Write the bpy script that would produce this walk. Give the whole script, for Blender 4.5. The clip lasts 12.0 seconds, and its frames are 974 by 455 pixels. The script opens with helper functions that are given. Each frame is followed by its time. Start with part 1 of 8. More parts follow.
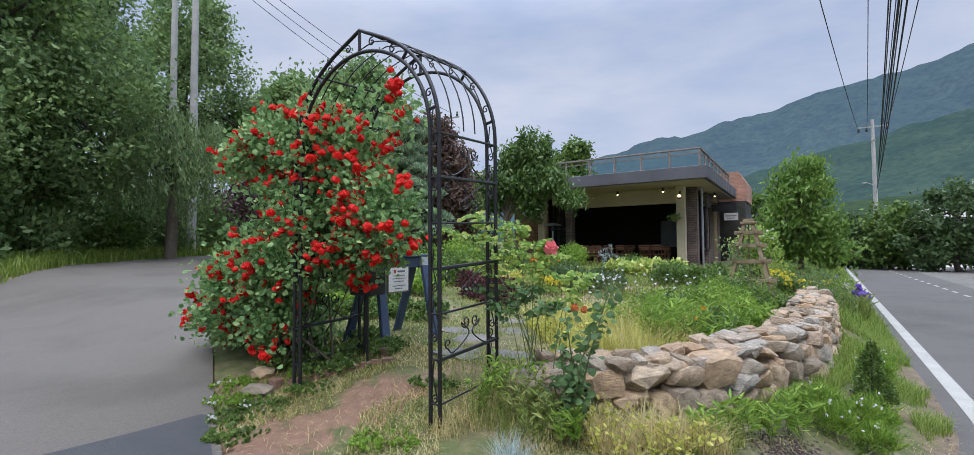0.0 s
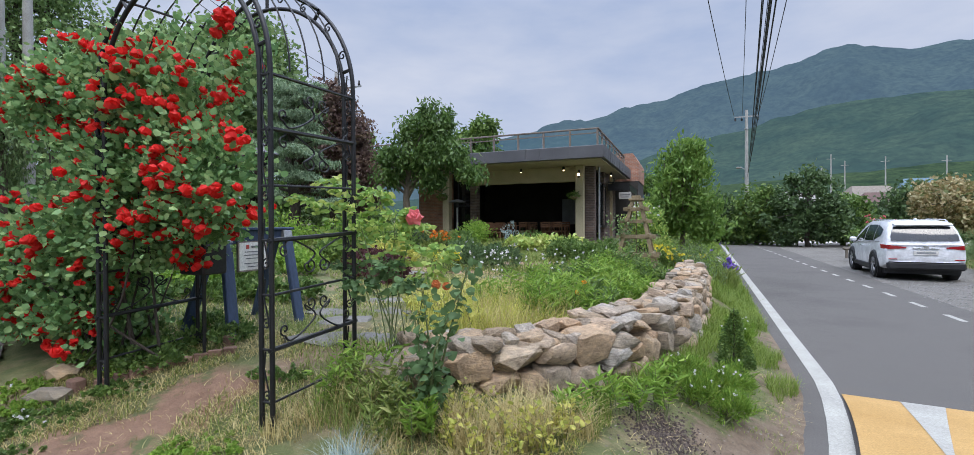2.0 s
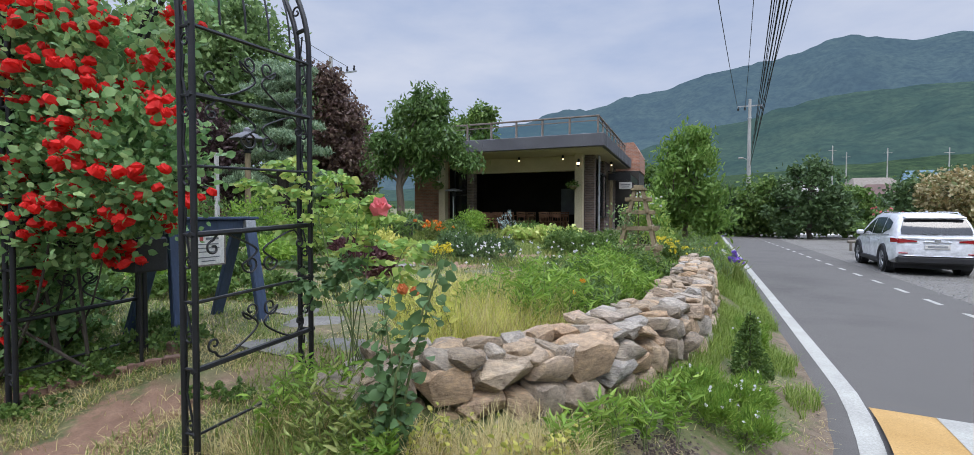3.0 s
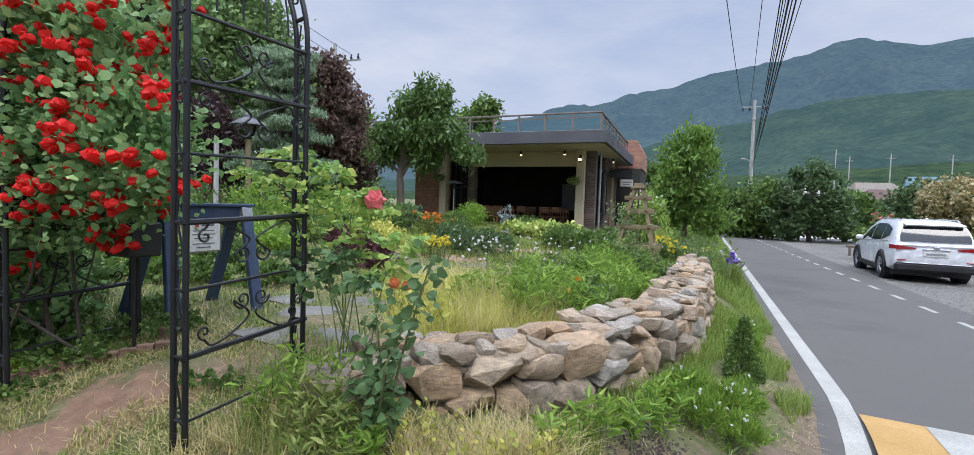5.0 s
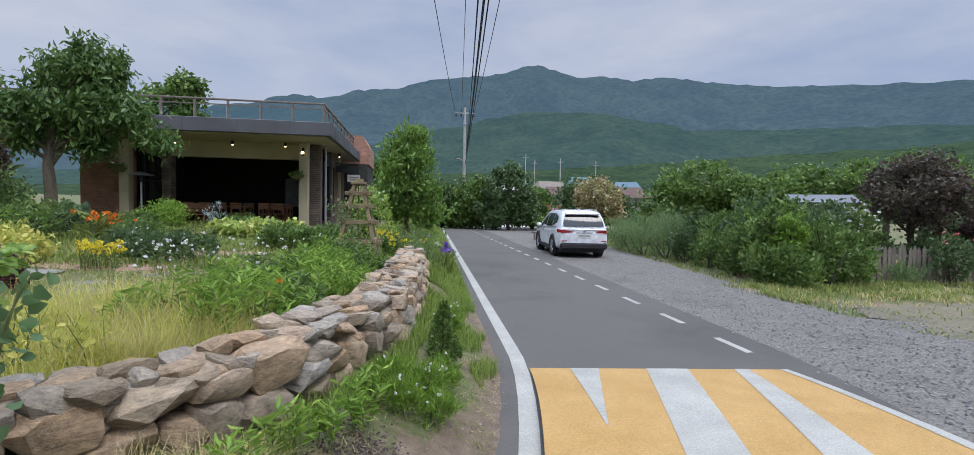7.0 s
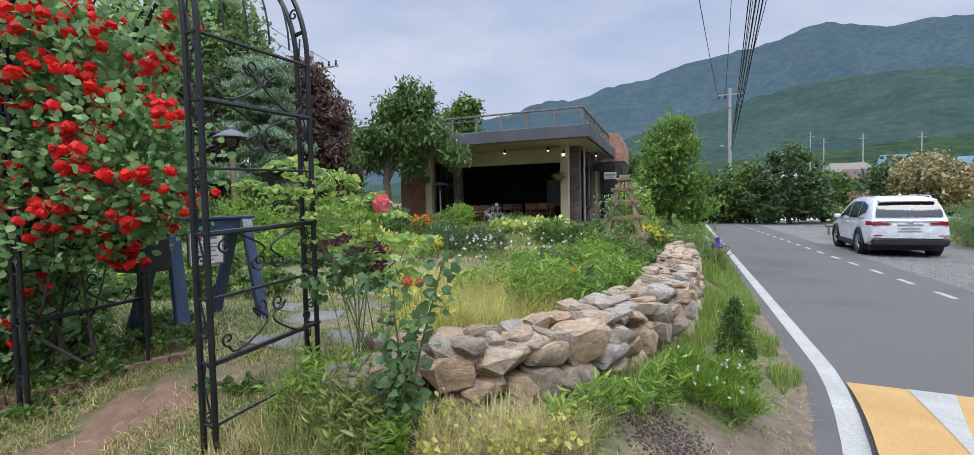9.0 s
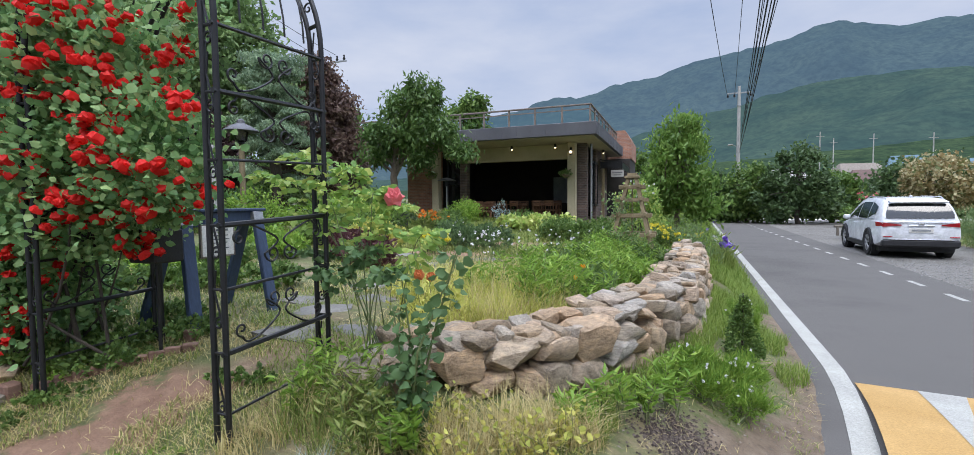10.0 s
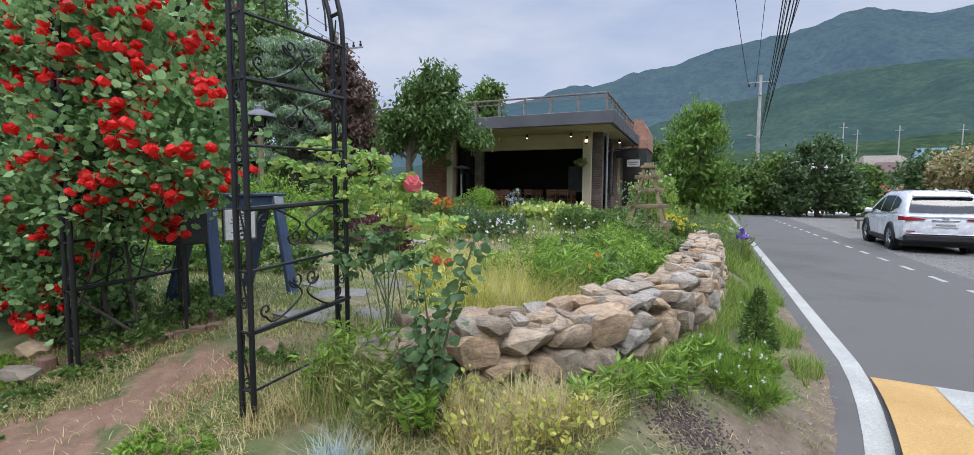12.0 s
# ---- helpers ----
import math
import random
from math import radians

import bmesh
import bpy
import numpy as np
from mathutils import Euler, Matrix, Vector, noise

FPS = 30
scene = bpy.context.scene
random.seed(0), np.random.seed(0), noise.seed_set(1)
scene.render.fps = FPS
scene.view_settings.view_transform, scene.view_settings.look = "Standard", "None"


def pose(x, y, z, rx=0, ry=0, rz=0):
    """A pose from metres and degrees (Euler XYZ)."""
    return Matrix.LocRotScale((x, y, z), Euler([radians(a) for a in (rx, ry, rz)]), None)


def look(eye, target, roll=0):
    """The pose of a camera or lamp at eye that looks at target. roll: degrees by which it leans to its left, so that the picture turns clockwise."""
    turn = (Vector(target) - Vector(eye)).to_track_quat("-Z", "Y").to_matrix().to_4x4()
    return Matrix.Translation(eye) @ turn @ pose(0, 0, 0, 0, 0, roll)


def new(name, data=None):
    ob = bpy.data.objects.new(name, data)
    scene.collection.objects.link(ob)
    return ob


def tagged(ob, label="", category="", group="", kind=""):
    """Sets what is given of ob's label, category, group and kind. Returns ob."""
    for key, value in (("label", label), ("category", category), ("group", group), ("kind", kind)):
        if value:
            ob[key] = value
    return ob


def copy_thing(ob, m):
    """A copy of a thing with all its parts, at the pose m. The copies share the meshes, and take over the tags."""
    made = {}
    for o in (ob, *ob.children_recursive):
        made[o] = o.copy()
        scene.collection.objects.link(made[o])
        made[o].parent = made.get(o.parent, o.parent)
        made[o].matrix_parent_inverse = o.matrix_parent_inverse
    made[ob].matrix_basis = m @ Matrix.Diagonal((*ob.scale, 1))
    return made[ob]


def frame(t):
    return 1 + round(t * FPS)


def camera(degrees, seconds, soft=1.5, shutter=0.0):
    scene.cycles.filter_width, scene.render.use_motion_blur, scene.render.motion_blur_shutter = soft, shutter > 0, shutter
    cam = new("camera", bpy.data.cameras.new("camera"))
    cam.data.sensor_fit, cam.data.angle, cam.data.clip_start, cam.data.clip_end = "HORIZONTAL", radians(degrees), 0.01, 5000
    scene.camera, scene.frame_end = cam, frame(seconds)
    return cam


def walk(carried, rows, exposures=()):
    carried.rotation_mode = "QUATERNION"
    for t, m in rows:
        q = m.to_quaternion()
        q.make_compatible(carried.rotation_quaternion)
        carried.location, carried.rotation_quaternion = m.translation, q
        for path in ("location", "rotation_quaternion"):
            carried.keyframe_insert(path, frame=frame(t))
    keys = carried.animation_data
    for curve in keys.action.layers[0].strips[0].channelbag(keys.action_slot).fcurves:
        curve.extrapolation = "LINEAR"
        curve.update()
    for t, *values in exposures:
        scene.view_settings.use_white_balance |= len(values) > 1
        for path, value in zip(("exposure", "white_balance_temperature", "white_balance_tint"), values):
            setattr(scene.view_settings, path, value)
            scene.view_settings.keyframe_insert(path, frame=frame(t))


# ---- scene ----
cam = camera(91.2, 12.0, soft=0.8)
# seconds, place, yaw, pitch, roll
PATH = [
    (0.0, 0.652, -0.016, 1.670, 33.31, 2.35, 0.42),
    (0.5, 0.636, -0.053, 1.639, 31.26, 2.17, 0.31),
    (1.0, 0.621, 0.009, 1.624, 27.76, 1.58, 0.46),
    (1.5, 0.677, 0.305, 1.613, 23.37, 0.52, 0.64),
    (2.0, 0.741, 0.503, 1.612, 22.64, -0.36, 0.27),
    (2.5, 0.660, 0.814, 1.628, 22.48, -1.08, -0.03),
    (3.0, 0.637, 1.015, 1.624, 22.53, -1.63, -0.13),
    (5.0, 0.661, 1.036, 1.643, 22.62, -2.49, -1.93),
    (5.5, 0.699, 1.040, 1.640, 22.73, -2.83, -1.93),
    (6.0, 0.797, 1.122, 1.635, 3.92, -2.42, -2.69),
    (6.5, 0.891, 1.143, 1.648, -10.21, -2.18, -2.46),
    (7.0, 0.879, 1.124, 1.649, -8.66, -2.19, -1.09),
    (7.5, 0.798, 1.073, 1.638, 6.21, -2.19, 0.24),
    (7.7, 0.773, 1.050, 1.635, 12.83, -2.07, 0.33),
    (9.3, 0.586, 0.859, 1.627, 20.97, -2.50, 1.24),
    (9.5, 0.573, 0.854, 1.611, 21.11, -2.50, 1.23),
    (10.0, 0.589, 0.862, 1.621, 21.47, -2.92, 0.52),
    (10.5, 0.584, 0.883, 1.623, 21.63, -3.26, -0.09),
    (11.0, 0.558, 0.884, 1.608, 21.96, -3.75, -0.70),
    (11.5, 0.567, 0.836, 1.613, 22.40, -4.25, -0.71),
    (12.0, 0.585, 0.819, 1.619, 23.13, -4.32, -0.24),
]
walk(cam, [(t, pose(x, y, z, 90 + pitch, roll, yaw)) for t, x, y, z, yaw, pitch, roll in PATH],
     [(0.0, 0.10, 6500, 12.5), (2.5, 0.08, 6500, 12.5), (5.0, 0.16, 6500, 12.5), (5.6, 0.16, 6500, 12.5), (6.3, -0.06, 6500, 12.5), (7.5, -0.12, 6500, 12.5), (9.3, 0.14, 6500, 12.5), (12.0, 0.12, 6500, 12.5)])

# ---- sky and sun: an overcast summer day ----
world = bpy.data.worlds.new("overcast_sky")
scene.world = world
world.use_nodes = True
wt = world.node_tree
wt.nodes.clear()
w_out = wt.nodes.new("ShaderNodeOutputWorld")
w_bg = wt.nodes.new("ShaderNodeBackground")
w_bg.inputs["Strength"].default_value = 0.1
w_sky = wt.nodes.new("ShaderNodeTexSky")
w_sky.sky_type, w_sky.sun_disc = "NISHITA", False
w_sky.sun_elevation, w_sky.sun_rotation = radians(58), radians(150)
w_co = wt.nodes.new("ShaderNodeTexCoord")
w_sep = wt.nodes.new("ShaderNodeSeparateXYZ")
wt.links.new(w_co.outputs["Generated"], w_sep.inputs[0])
# cloud layer: soft grey-blue banks, and the brighter zenith of an overcast sky
w_map = wt.nodes.new("ShaderNodeMapping")
w_map.inputs["Scale"].default_value = (1.0, 1.0, 3.2)
wt.links.new(w_co.outputs["Generated"], w_map.inputs[0])
w_noise = wt.nodes.new("ShaderNodeTexNoise")
w_noise.inputs["Scale"].default_value, w_noise.inputs["Detail"].default_value, w_noise.inputs["Roughness"].default_value = 2.6, 6.0, 0.55
wt.links.new(w_map.outputs[0], w_noise.inputs["Vector"])
w_ramp = wt.nodes.new("ShaderNodeValToRGB")
w_ramp.color_ramp.elements[0].position, w_ramp.color_ramp.elements[0].color = 0.32, (0.50, 0.62, 0.87, 1)
w_ramp.color_ramp.elements[1].position, w_ramp.color_ramp.elements[1].color = 0.70, (0.78, 0.85, 1.0, 1)
wt.links.new(w_noise.outputs["Fac"], w_ramp.inputs[0])
w_rise = wt.nodes.new("ShaderNodeMapRange")
w_rise.interpolation_type = "SMOOTHSTEP"
for k, v in (("From Min", 0.40), ("From Max", 0.95), ("To Min", 7.9), ("To Max", 44.0)):
    w_rise.inputs[k].default_value = v
wt.links.new(w_sep.outputs["Z"], w_rise.inputs["Value"])
w_scale = wt.nodes.new("ShaderNodeVectorMath")
w_scale.operation = "SCALE"
wt.links.new(w_ramp.outputs["Color"], w_scale.inputs[0])
wt.links.new(w_rise.outputs["Result"], w_scale.inputs["Scale"])
w_mix = wt.nodes.new("ShaderNodeMix")
w_mix.data_type = "RGBA"
w_mix.inputs["Factor"].default_value = 0.92
wt.links.new(w_sky.outputs["Color"], w_mix.inputs["A"])
wt.links.new(w_scale.outputs["Vector"], w_mix.inputs["B"])
wt.links.new(w_mix.outputs["Result"], w_bg.inputs["Color"])
wt.links.new(w_bg.outputs[0], w_out.inputs[0])

sun = new("sun", bpy.data.lights.new("sun", "SUN"))
sun.data.energy, sun.data.angle, sun.data.color = 1.5, radians(25), (1.0, 0.97, 0.92)
sun.matrix_world = look((0, 0, 0), (-0.32, 0.55, -1.05))

# ---- materials ----
def nodes_of(name):
    m = bpy.data.materials.new(name)
    m.use_nodes = True
    t = m.node_tree
    return m, t, t.nodes["Principled BSDF"]


def link(t, a, b):
    t.links.new(a, b)


def noise_fac(t, scale, detail=4.0, rough=0.6, stretch=None):
    co = t.nodes.new("ShaderNodeTexCoord")
    n = t.nodes.new("ShaderNodeTexNoise")
    n.inputs["Scale"].default_value, n.inputs["Detail"].default_value, n.inputs["Roughness"].default_value = scale, detail, rough
    if stretch:
        mp = t.nodes.new("ShaderNodeMapping")
        mp.inputs["Scale"].default_value = stretch
        link(t, co.outputs["Object"], mp.inputs[0])
        link(t, mp.outputs[0], n.inputs["Vector"])
    else:
        link(t, co.outputs["Object"], n.inputs["Vector"])
    return n.outputs["Fac"]


def ramp(t, fac, stops):
    r = t.nodes.new("ShaderNodeValToRGB")
    el = r.color_ramp.elements
    while len(el) < len(stops):
        el.new(0.5)
    for e, (p, c) in zip(el, stops):
        e.position, e.color = p, (*c, 1)
    link(t, fac, r.inputs[0])
    return r.outputs["Color"]


def mixc(t, fac, a, b, mode="MIX"):
    m = t.nodes.new("ShaderNodeMix")
    m.data_type, m.blend_type = "RGBA", mode
    for sock, v in (("Factor", fac), ("A", a), ("B", b)):
        if isinstance(v, (int, float)):
            m.inputs[sock].default_value = v
        elif isinstance(v, tuple):
            m.inputs[sock].default_value = (*v, 1)
        else:
            link(t, v, m.inputs[sock])
    return m.outputs["Result"]


def surf(name, a, b, scale=3.0, fine=40.0, rough=0.8, bump=0.3, depth=0.01, metal=0.0, c=None, stretch=None, vary=0.0, spec=0.4, clear=0.0, grain=0.25):
    """A surface of two or three tones in broad patches, with a fine grain over them, and a relief."""
    m, t, p = nodes_of(name)
    big = noise_fac(t, scale, 5.0, 0.6, stretch)
    small = noise_fac(t, fine, 3.0, 0.7, stretch)
    stops = [(0.32, a), (0.68, b)] if c is None else [(0.28, a), (0.52, b), (0.75, c)]
    col = ramp(t, big, stops)
    speck = ramp(t, small, [(0.3, (1 - grain,) * 3), (0.7, (1 + grain,) * 3)])
    col = mixc(t, 0.85, col, speck, "MULTIPLY")
    if vary:
        info = t.nodes.new("ShaderNodeObjectInfo")
        tone = ramp(t, info.outputs["Random"], [(0.0, (1 - vary,) * 3), (1.0, (1 + vary,) * 3)])
        col = mixc(t, 1.0, col, tone, "MULTIPLY")
    link(t, col, p.inputs["Base Color"])
    p.inputs["Roughness"].default_value, p.inputs["Metallic"].default_value = rough, metal
    p.inputs["Specular IOR Level"].default_value, p.inputs["Coat Weight"].default_value = spec, clear
    if bump:
        bn = t.nodes.new("ShaderNodeBump")
        bn.inputs["Strength"].default_value, bn.inputs["Distance"].default_value = bump, depth
        link(t, small, bn.inputs["Height"])
        link(t, bn.outputs[0], p.inputs["Normal"])
    return m


def leafy(name, tones, rough=0.5, through_light=0.3, patch=0.0, gain=1.6):
    """Leaves or petals: each its own tone, some light passing through."""
    m, t, p = nodes_of(name)
    geo = t.nodes.new("ShaderNodeNewGeometry")
    n = len(tones)
    tones = [tuple(min(0.85, gain * v) for v in c) for c in tones]
    through_light = min(0.45, through_light + 0.1)
    col = ramp(t, geo.outputs["Random Per Island"], [(i / max(1, n - 1), c) for i, c in enumerate(tones)])
    if patch:
        col = mixc(t, patch, col, ramp(t, noise_fac(t, 0.9, 3.0), [(0.3, (0.55, 0.6, 0.6)), (0.7, (1.35, 1.3, 1.1))]), "MULTIPLY")
    link(t, col, p.inputs["Base Color"])
    p.inputs["Roughness"].default_value, p.inputs["Specular IOR Level"].default_value = rough, 0.3
    tr = t.nodes.new("ShaderNodeBsdfTranslucent")
    link(t, col, tr.inputs["Color"])
    mx = t.nodes.new("ShaderNodeMixShader")
    mx.inputs[0].default_value = through_light
    link(t, p.outputs[0], mx.inputs[1])
    link(t, tr.outputs[0], mx.inputs[2])
    link(t, mx.outputs[0], t.nodes["Material Output"].inputs["Surface"])
    return m


def glass_mat(name, tint, rough=0.02):
    m, t, p = nodes_of(name)
    p.inputs["Base Color"].default_value = (*tint, 1)
    p.inputs["Transmission Weight"].default_value, p.inputs["Roughness"].default_value, p.inputs["IOR"].default_value = 1.0, rough, 1.15
    return m


def glow(name, colour, strength):
    m, t, p = nodes_of(name)
    p.inputs["Emission Color"].default_value, p.inputs["Emission Strength"].default_value = (*colour, 1), strength
    return m


def brickwork(name, a, b, mortar, scale=1.0):
    """Courses of bricks for walls that stay far off, across and up the wall."""
    m, t, p = nodes_of(name)
    co = t.nodes.new("ShaderNodeTexCoord")
    sep = t.nodes.new("ShaderNodeSeparateXYZ")
    link(t, co.outputs["Object"], sep.inputs[0])
    add = t.nodes.new("ShaderNodeMath")
    link(t, sep.outputs["X"], add.inputs[0])
    link(t, sep.outputs["Y"], add.inputs[1])
    comb = t.nodes.new("ShaderNodeCombineXYZ")
    link(t, add.outputs[0], comb.inputs["X"])
    link(t, sep.outputs["Z"], comb.inputs["Y"])
    br = t.nodes.new("ShaderNodeTexBrick")
    link(t, comb.outputs[0], br.inputs["Vector"])
    for k, v in (("Scale", 1.0), ("Brick Width", 0.22 * scale), ("Row Height", 0.075 * scale), ("Mortar Size", 0.008 * scale), ("Bias", 0.0)):
        br.inputs[k].default_value = v
    for k, v in (("Color1", a), ("Color2", b), ("Mortar", mortar)):
        br.inputs[k].default_value = (*v, 1)
    col = mixc(t, 0.8, br.outputs["Color"], ramp(t, noise_fac(t, 2.5, 5.0), [(0.3, (0.6, 0.6, 0.6)), (0.7, (1.3, 1.25, 1.2))]), "MULTIPLY")
    link(t, col, p.inputs["Base Color"])
    p.inputs["Roughness"].default_value = 0.9
    bn = t.nodes.new("ShaderNodeBump")
    bn.inputs["Strength"].default_value, bn.inputs["Distance"].default_value, bn.invert = 0.6, 0.008, True
    link(t, br.outputs["Fac"], bn.inputs["Height"])
    link(t, bn.outputs[0], p.inputs["Normal"])
    return m


def ground_mat():
    """Soil, dry thatch and green turf in patches."""
    m, t, p = nodes_of("turf_and_soil")
    a = noise_fac(t, 0.75, 6.0, 0.65)
    b = noise_fac(t, 9.0, 4.0, 0.7)
    c = noise_fac(t, 110.0, 4.0, 0.8)
    green = ramp(t, b, [(0.3, (0.06, 0.085, 0.022)), (0.55, (0.115, 0.125, 0.045)), (0.75, (0.20, 0.17, 0.085))])
    soil = ramp(t, b, [(0.3, (0.16, 0.10, 0.065)), (0.7, (0.30, 0.21, 0.14))])
    col = mixc(t, ramp(t, a, [(0.50, (0, 0, 0)), (0.66, (1, 1, 1))]), green, soil)
    # trodden earth through the arch and bare soil along the road's edge
    co = t.nodes.new("ShaderNodeTexCoord")
    sep = t.nodes.new("ShaderNodeSeparateXYZ")
    link(t, co.outputs["Object"], sep.inputs[0])

    def calc(op, u, v=None, w=None):
        n = t.nodes.new("ShaderNodeMath")
        n.operation = op
        for i, q in enumerate((u, v, w)):
            if q is None:
                continue
            if isinstance(q, (int, float)):
                n.inputs[i].default_value = q
            else:
                link(t, q, n.inputs[i])
        return n.outputs[0]

    x, y = sep.outputs["X"], sep.outputs["Y"]
    rag = calc("ADD", calc("MULTIPLY", calc("SUBTRACT", noise_fac(t, 2.2, 6.0, 0.7), 0.5), 1.7), calc("MULTIPLY", calc("SUBTRACT", b, 0.5), 0.8))
    off = calc("ABSOLUTE", calc("ADD", calc("ADD", x, 2.12), calc("MULTIPLY", calc("SUBTRACT", 2.4, y), 0.3)))
    path = calc("SUBTRACT", calc("ADD", 0.40, rag), off)
    path = calc("MINIMUM", path, calc("MINIMUM", calc("SUBTRACT", 3.0, y), calc("SUBTRACT", y, 0.9)))
    path = calc("MULTIPLY", path, 6.0)
    path_n = t.nodes.new("ShaderNodeClamp")
    link(t, path, path_n.inputs[0])
    earth = ramp(t, b, [(0.28, (0.155, 0.085, 0.052)), (0.5, (0.215, 0.125, 0.08)), (0.74, (0.28, 0.175, 0.115))])
    col = mixc(t, path_n.outputs[0], col, earth)
    edge = calc("SUBTRACT", calc("ADD", calc("MULTIPLY", y, 0.075), 1.50), x)
    wide = calc("MULTIPLY", calc("MINIMUM", calc("MAXIMUM", calc("SUBTRACT", 5.0, y), 0.0), 1.1), 0.6)
    strip = calc("SUBTRACT", calc("ADD", calc("ADD", 0.52, wide), calc("MULTIPLY", rag, 0.7)), calc("ABSOLUTE", edge))
    strip = calc("MULTIPLY", calc("MINIMUM", strip, calc("MINIMUM", calc("SUBTRACT", y, 1.5), calc("SUBTRACT", 8.5, y))), 6.0)
    strip_n = t.nodes.new("ShaderNodeClamp")
    link(t, strip, strip_n.inputs[0])
    col = mixc(t, strip_n.outputs[0], col, ramp(t, b, [(0.28, (0.10, 0.07, 0.045)), (0.5, (0.155, 0.112, 0.075)), (0.74, (0.215, 0.165, 0.115))]))
    col = mixc(t, 0.6, col, ramp(t, c, [(0.3, (0.6, 0.6, 0.6)), (0.7, (1.35, 1.35, 1.3))]), "MULTIPLY")
    link(t, col, p.inputs["Base Color"])
    p.inputs["Roughness"].default_value = 0.95
    bn = t.nodes.new("ShaderNodeBump")
    bn.inputs["Strength"].default_value, bn.inputs["Distance"].default_value = 0.7, 0.03
    link(t, b, bn.inputs["Height"])
    bf = t.nodes.new("ShaderNodeBump")
    bf.inputs["Strength"].default_value, bf.inputs["Distance"].default_value = 0.8, 0.008
    link(t, c, bf.inputs["Height"])
    link(t, bn.outputs[0], bf.inputs["Normal"])
    link(t, bf.outputs[0], p.inputs["Normal"])
    return m


M_GROUND = ground_mat()
M_ASPHALT = surf("grey_asphalt", (0.072, 0.066, 0.059), (0.098, 0.090, 0.080), 0.5, 90.0, 0.9, 0.6, 0.006, c=(0.090, 0.084, 0.075))
M_DRIVE = surf("worn_driveway_asphalt", (0.088, 0.078, 0.064), (0.120, 0.107, 0.090), 0.6, 80.0, 0.92, 0.6, 0.006, c=(0.114, 0.102, 0.085))
M_FRESH = surf("fresh_dark_asphalt", (0.042, 0.044, 0.046), (0.062, 0.064, 0.066), 1.2, 120.0, 0.9, 0.5, 0.006)
M_GRAVEL = surf("grey_gravel", (0.109, 0.101, 0.088), (0.164, 0.153, 0.134), 0.7, 34.0, 0.95, 0.8, 0.025, c=(0.129, 0.121, 0.105), grain=0.6)
M_DIRT = surf("red_brown_dirt", (0.21, 0.125, 0.085), (0.32, 0.205, 0.14), 1.6, 30.0, 0.95, 0.8, 0.03, c=(0.26, 0.165, 0.11), grain=0.4)
M_LOT = surf("pale_lot_soil", (0.193, 0.161, 0.106), (0.152, 0.133, 0.087), 1.6, 24.0, 0.95, 0.8, 0.02, c=(0.097, 0.106, 0.046), grain=0.4)
M_WHITE_LINE = surf("worn_white_paint", (0.282, 0.274, 0.240), (0.370, 0.361, 0.316), 2.0, 60.0, 0.7, 0.3, 0.003)
M_YELLOW = surf("worn_yellow_paint", (0.350, 0.204, 0.060), (0.423, 0.261, 0.091), 2.2, 70.0, 0.7, 0.3, 0.003)
M_CONCRETE = surf("pale_concrete", (0.36, 0.35, 0.33), (0.48, 0.47, 0.45), 1.0, 40.0, 0.9, 0.3, 0.006)
M_STEP = surf("grey_step_stone", (0.125, 0.118, 0.105), (0.19, 0.18, 0.16), 3.0, 50.0, 0.9, 0.5, 0.006, vary=0.15)
M_IRON = surf("black_iron", (0.008, 0.008, 0.009), (0.016, 0.016, 0.017), 8.0, 80.0, 0.42, 0.25, 0.001)
M_NAVY = surf("navy_painted_wood", (0.028, 0.045, 0.085), (0.045, 0.068, 0.12), 5.0, 60.0, 0.6, 0.3, 0.002, stretch=(1, 1, 0.15))
M_BOARD = surf("white_signboard", (0.62, 0.60, 0.56), (0.72, 0.70, 0.66), 3.0, 60.0, 0.5, 0.1, 0.001)
M_INK = surf("grey_ink", (0.12, 0.12, 0.13), (0.18, 0.18, 0.18), 5.0, 50.0, 0.7, 0.0)
M_REDINK = surf("red_ink", (0.40, 0.06, 0.05), (0.50, 0.09, 0.07), 5.0, 50.0, 0.7, 0.0)
M_CREAM = surf("cream_painted_plaster", (0.42, 0.36, 0.235), (0.49, 0.42, 0.28), 1.5, 50.0, 0.8, 0.2, 0.003)
M_SOFFIT = surf("cream_soffit_boards", (0.36, 0.31, 0.215), (0.43, 0.37, 0.26), 1.0, 40.0, 0.8, 0.15, 0.003)
M_FASCIA = surf("weathered_zinc_fascia", (0.085, 0.085, 0.095), (0.13, 0.13, 0.14), 0.8, 30.0, 0.6, 0.15, 0.003, metal=0.15)
M_RAIL = surf("brown_steel_rail", (0.16, 0.13, 0.11), (0.22, 0.18, 0.15), 4.0, 50.0, 0.55, 0.1, 0.001)
M_PANE = glass_mat("clear_balustrade_glass", (0.80, 0.90, 0.92))
M_DARKBRICK = brickwork("dark_brown_brickwork", (0.17, 0.115, 0.095), (0.10, 0.075, 0.065), (0.20, 0.18, 0.165))
M_REDWALL = brickwork("orange_red_brickwork", (0.42, 0.20, 0.13), (0.32, 0.15, 0.10), (0.34, 0.27, 0.22))
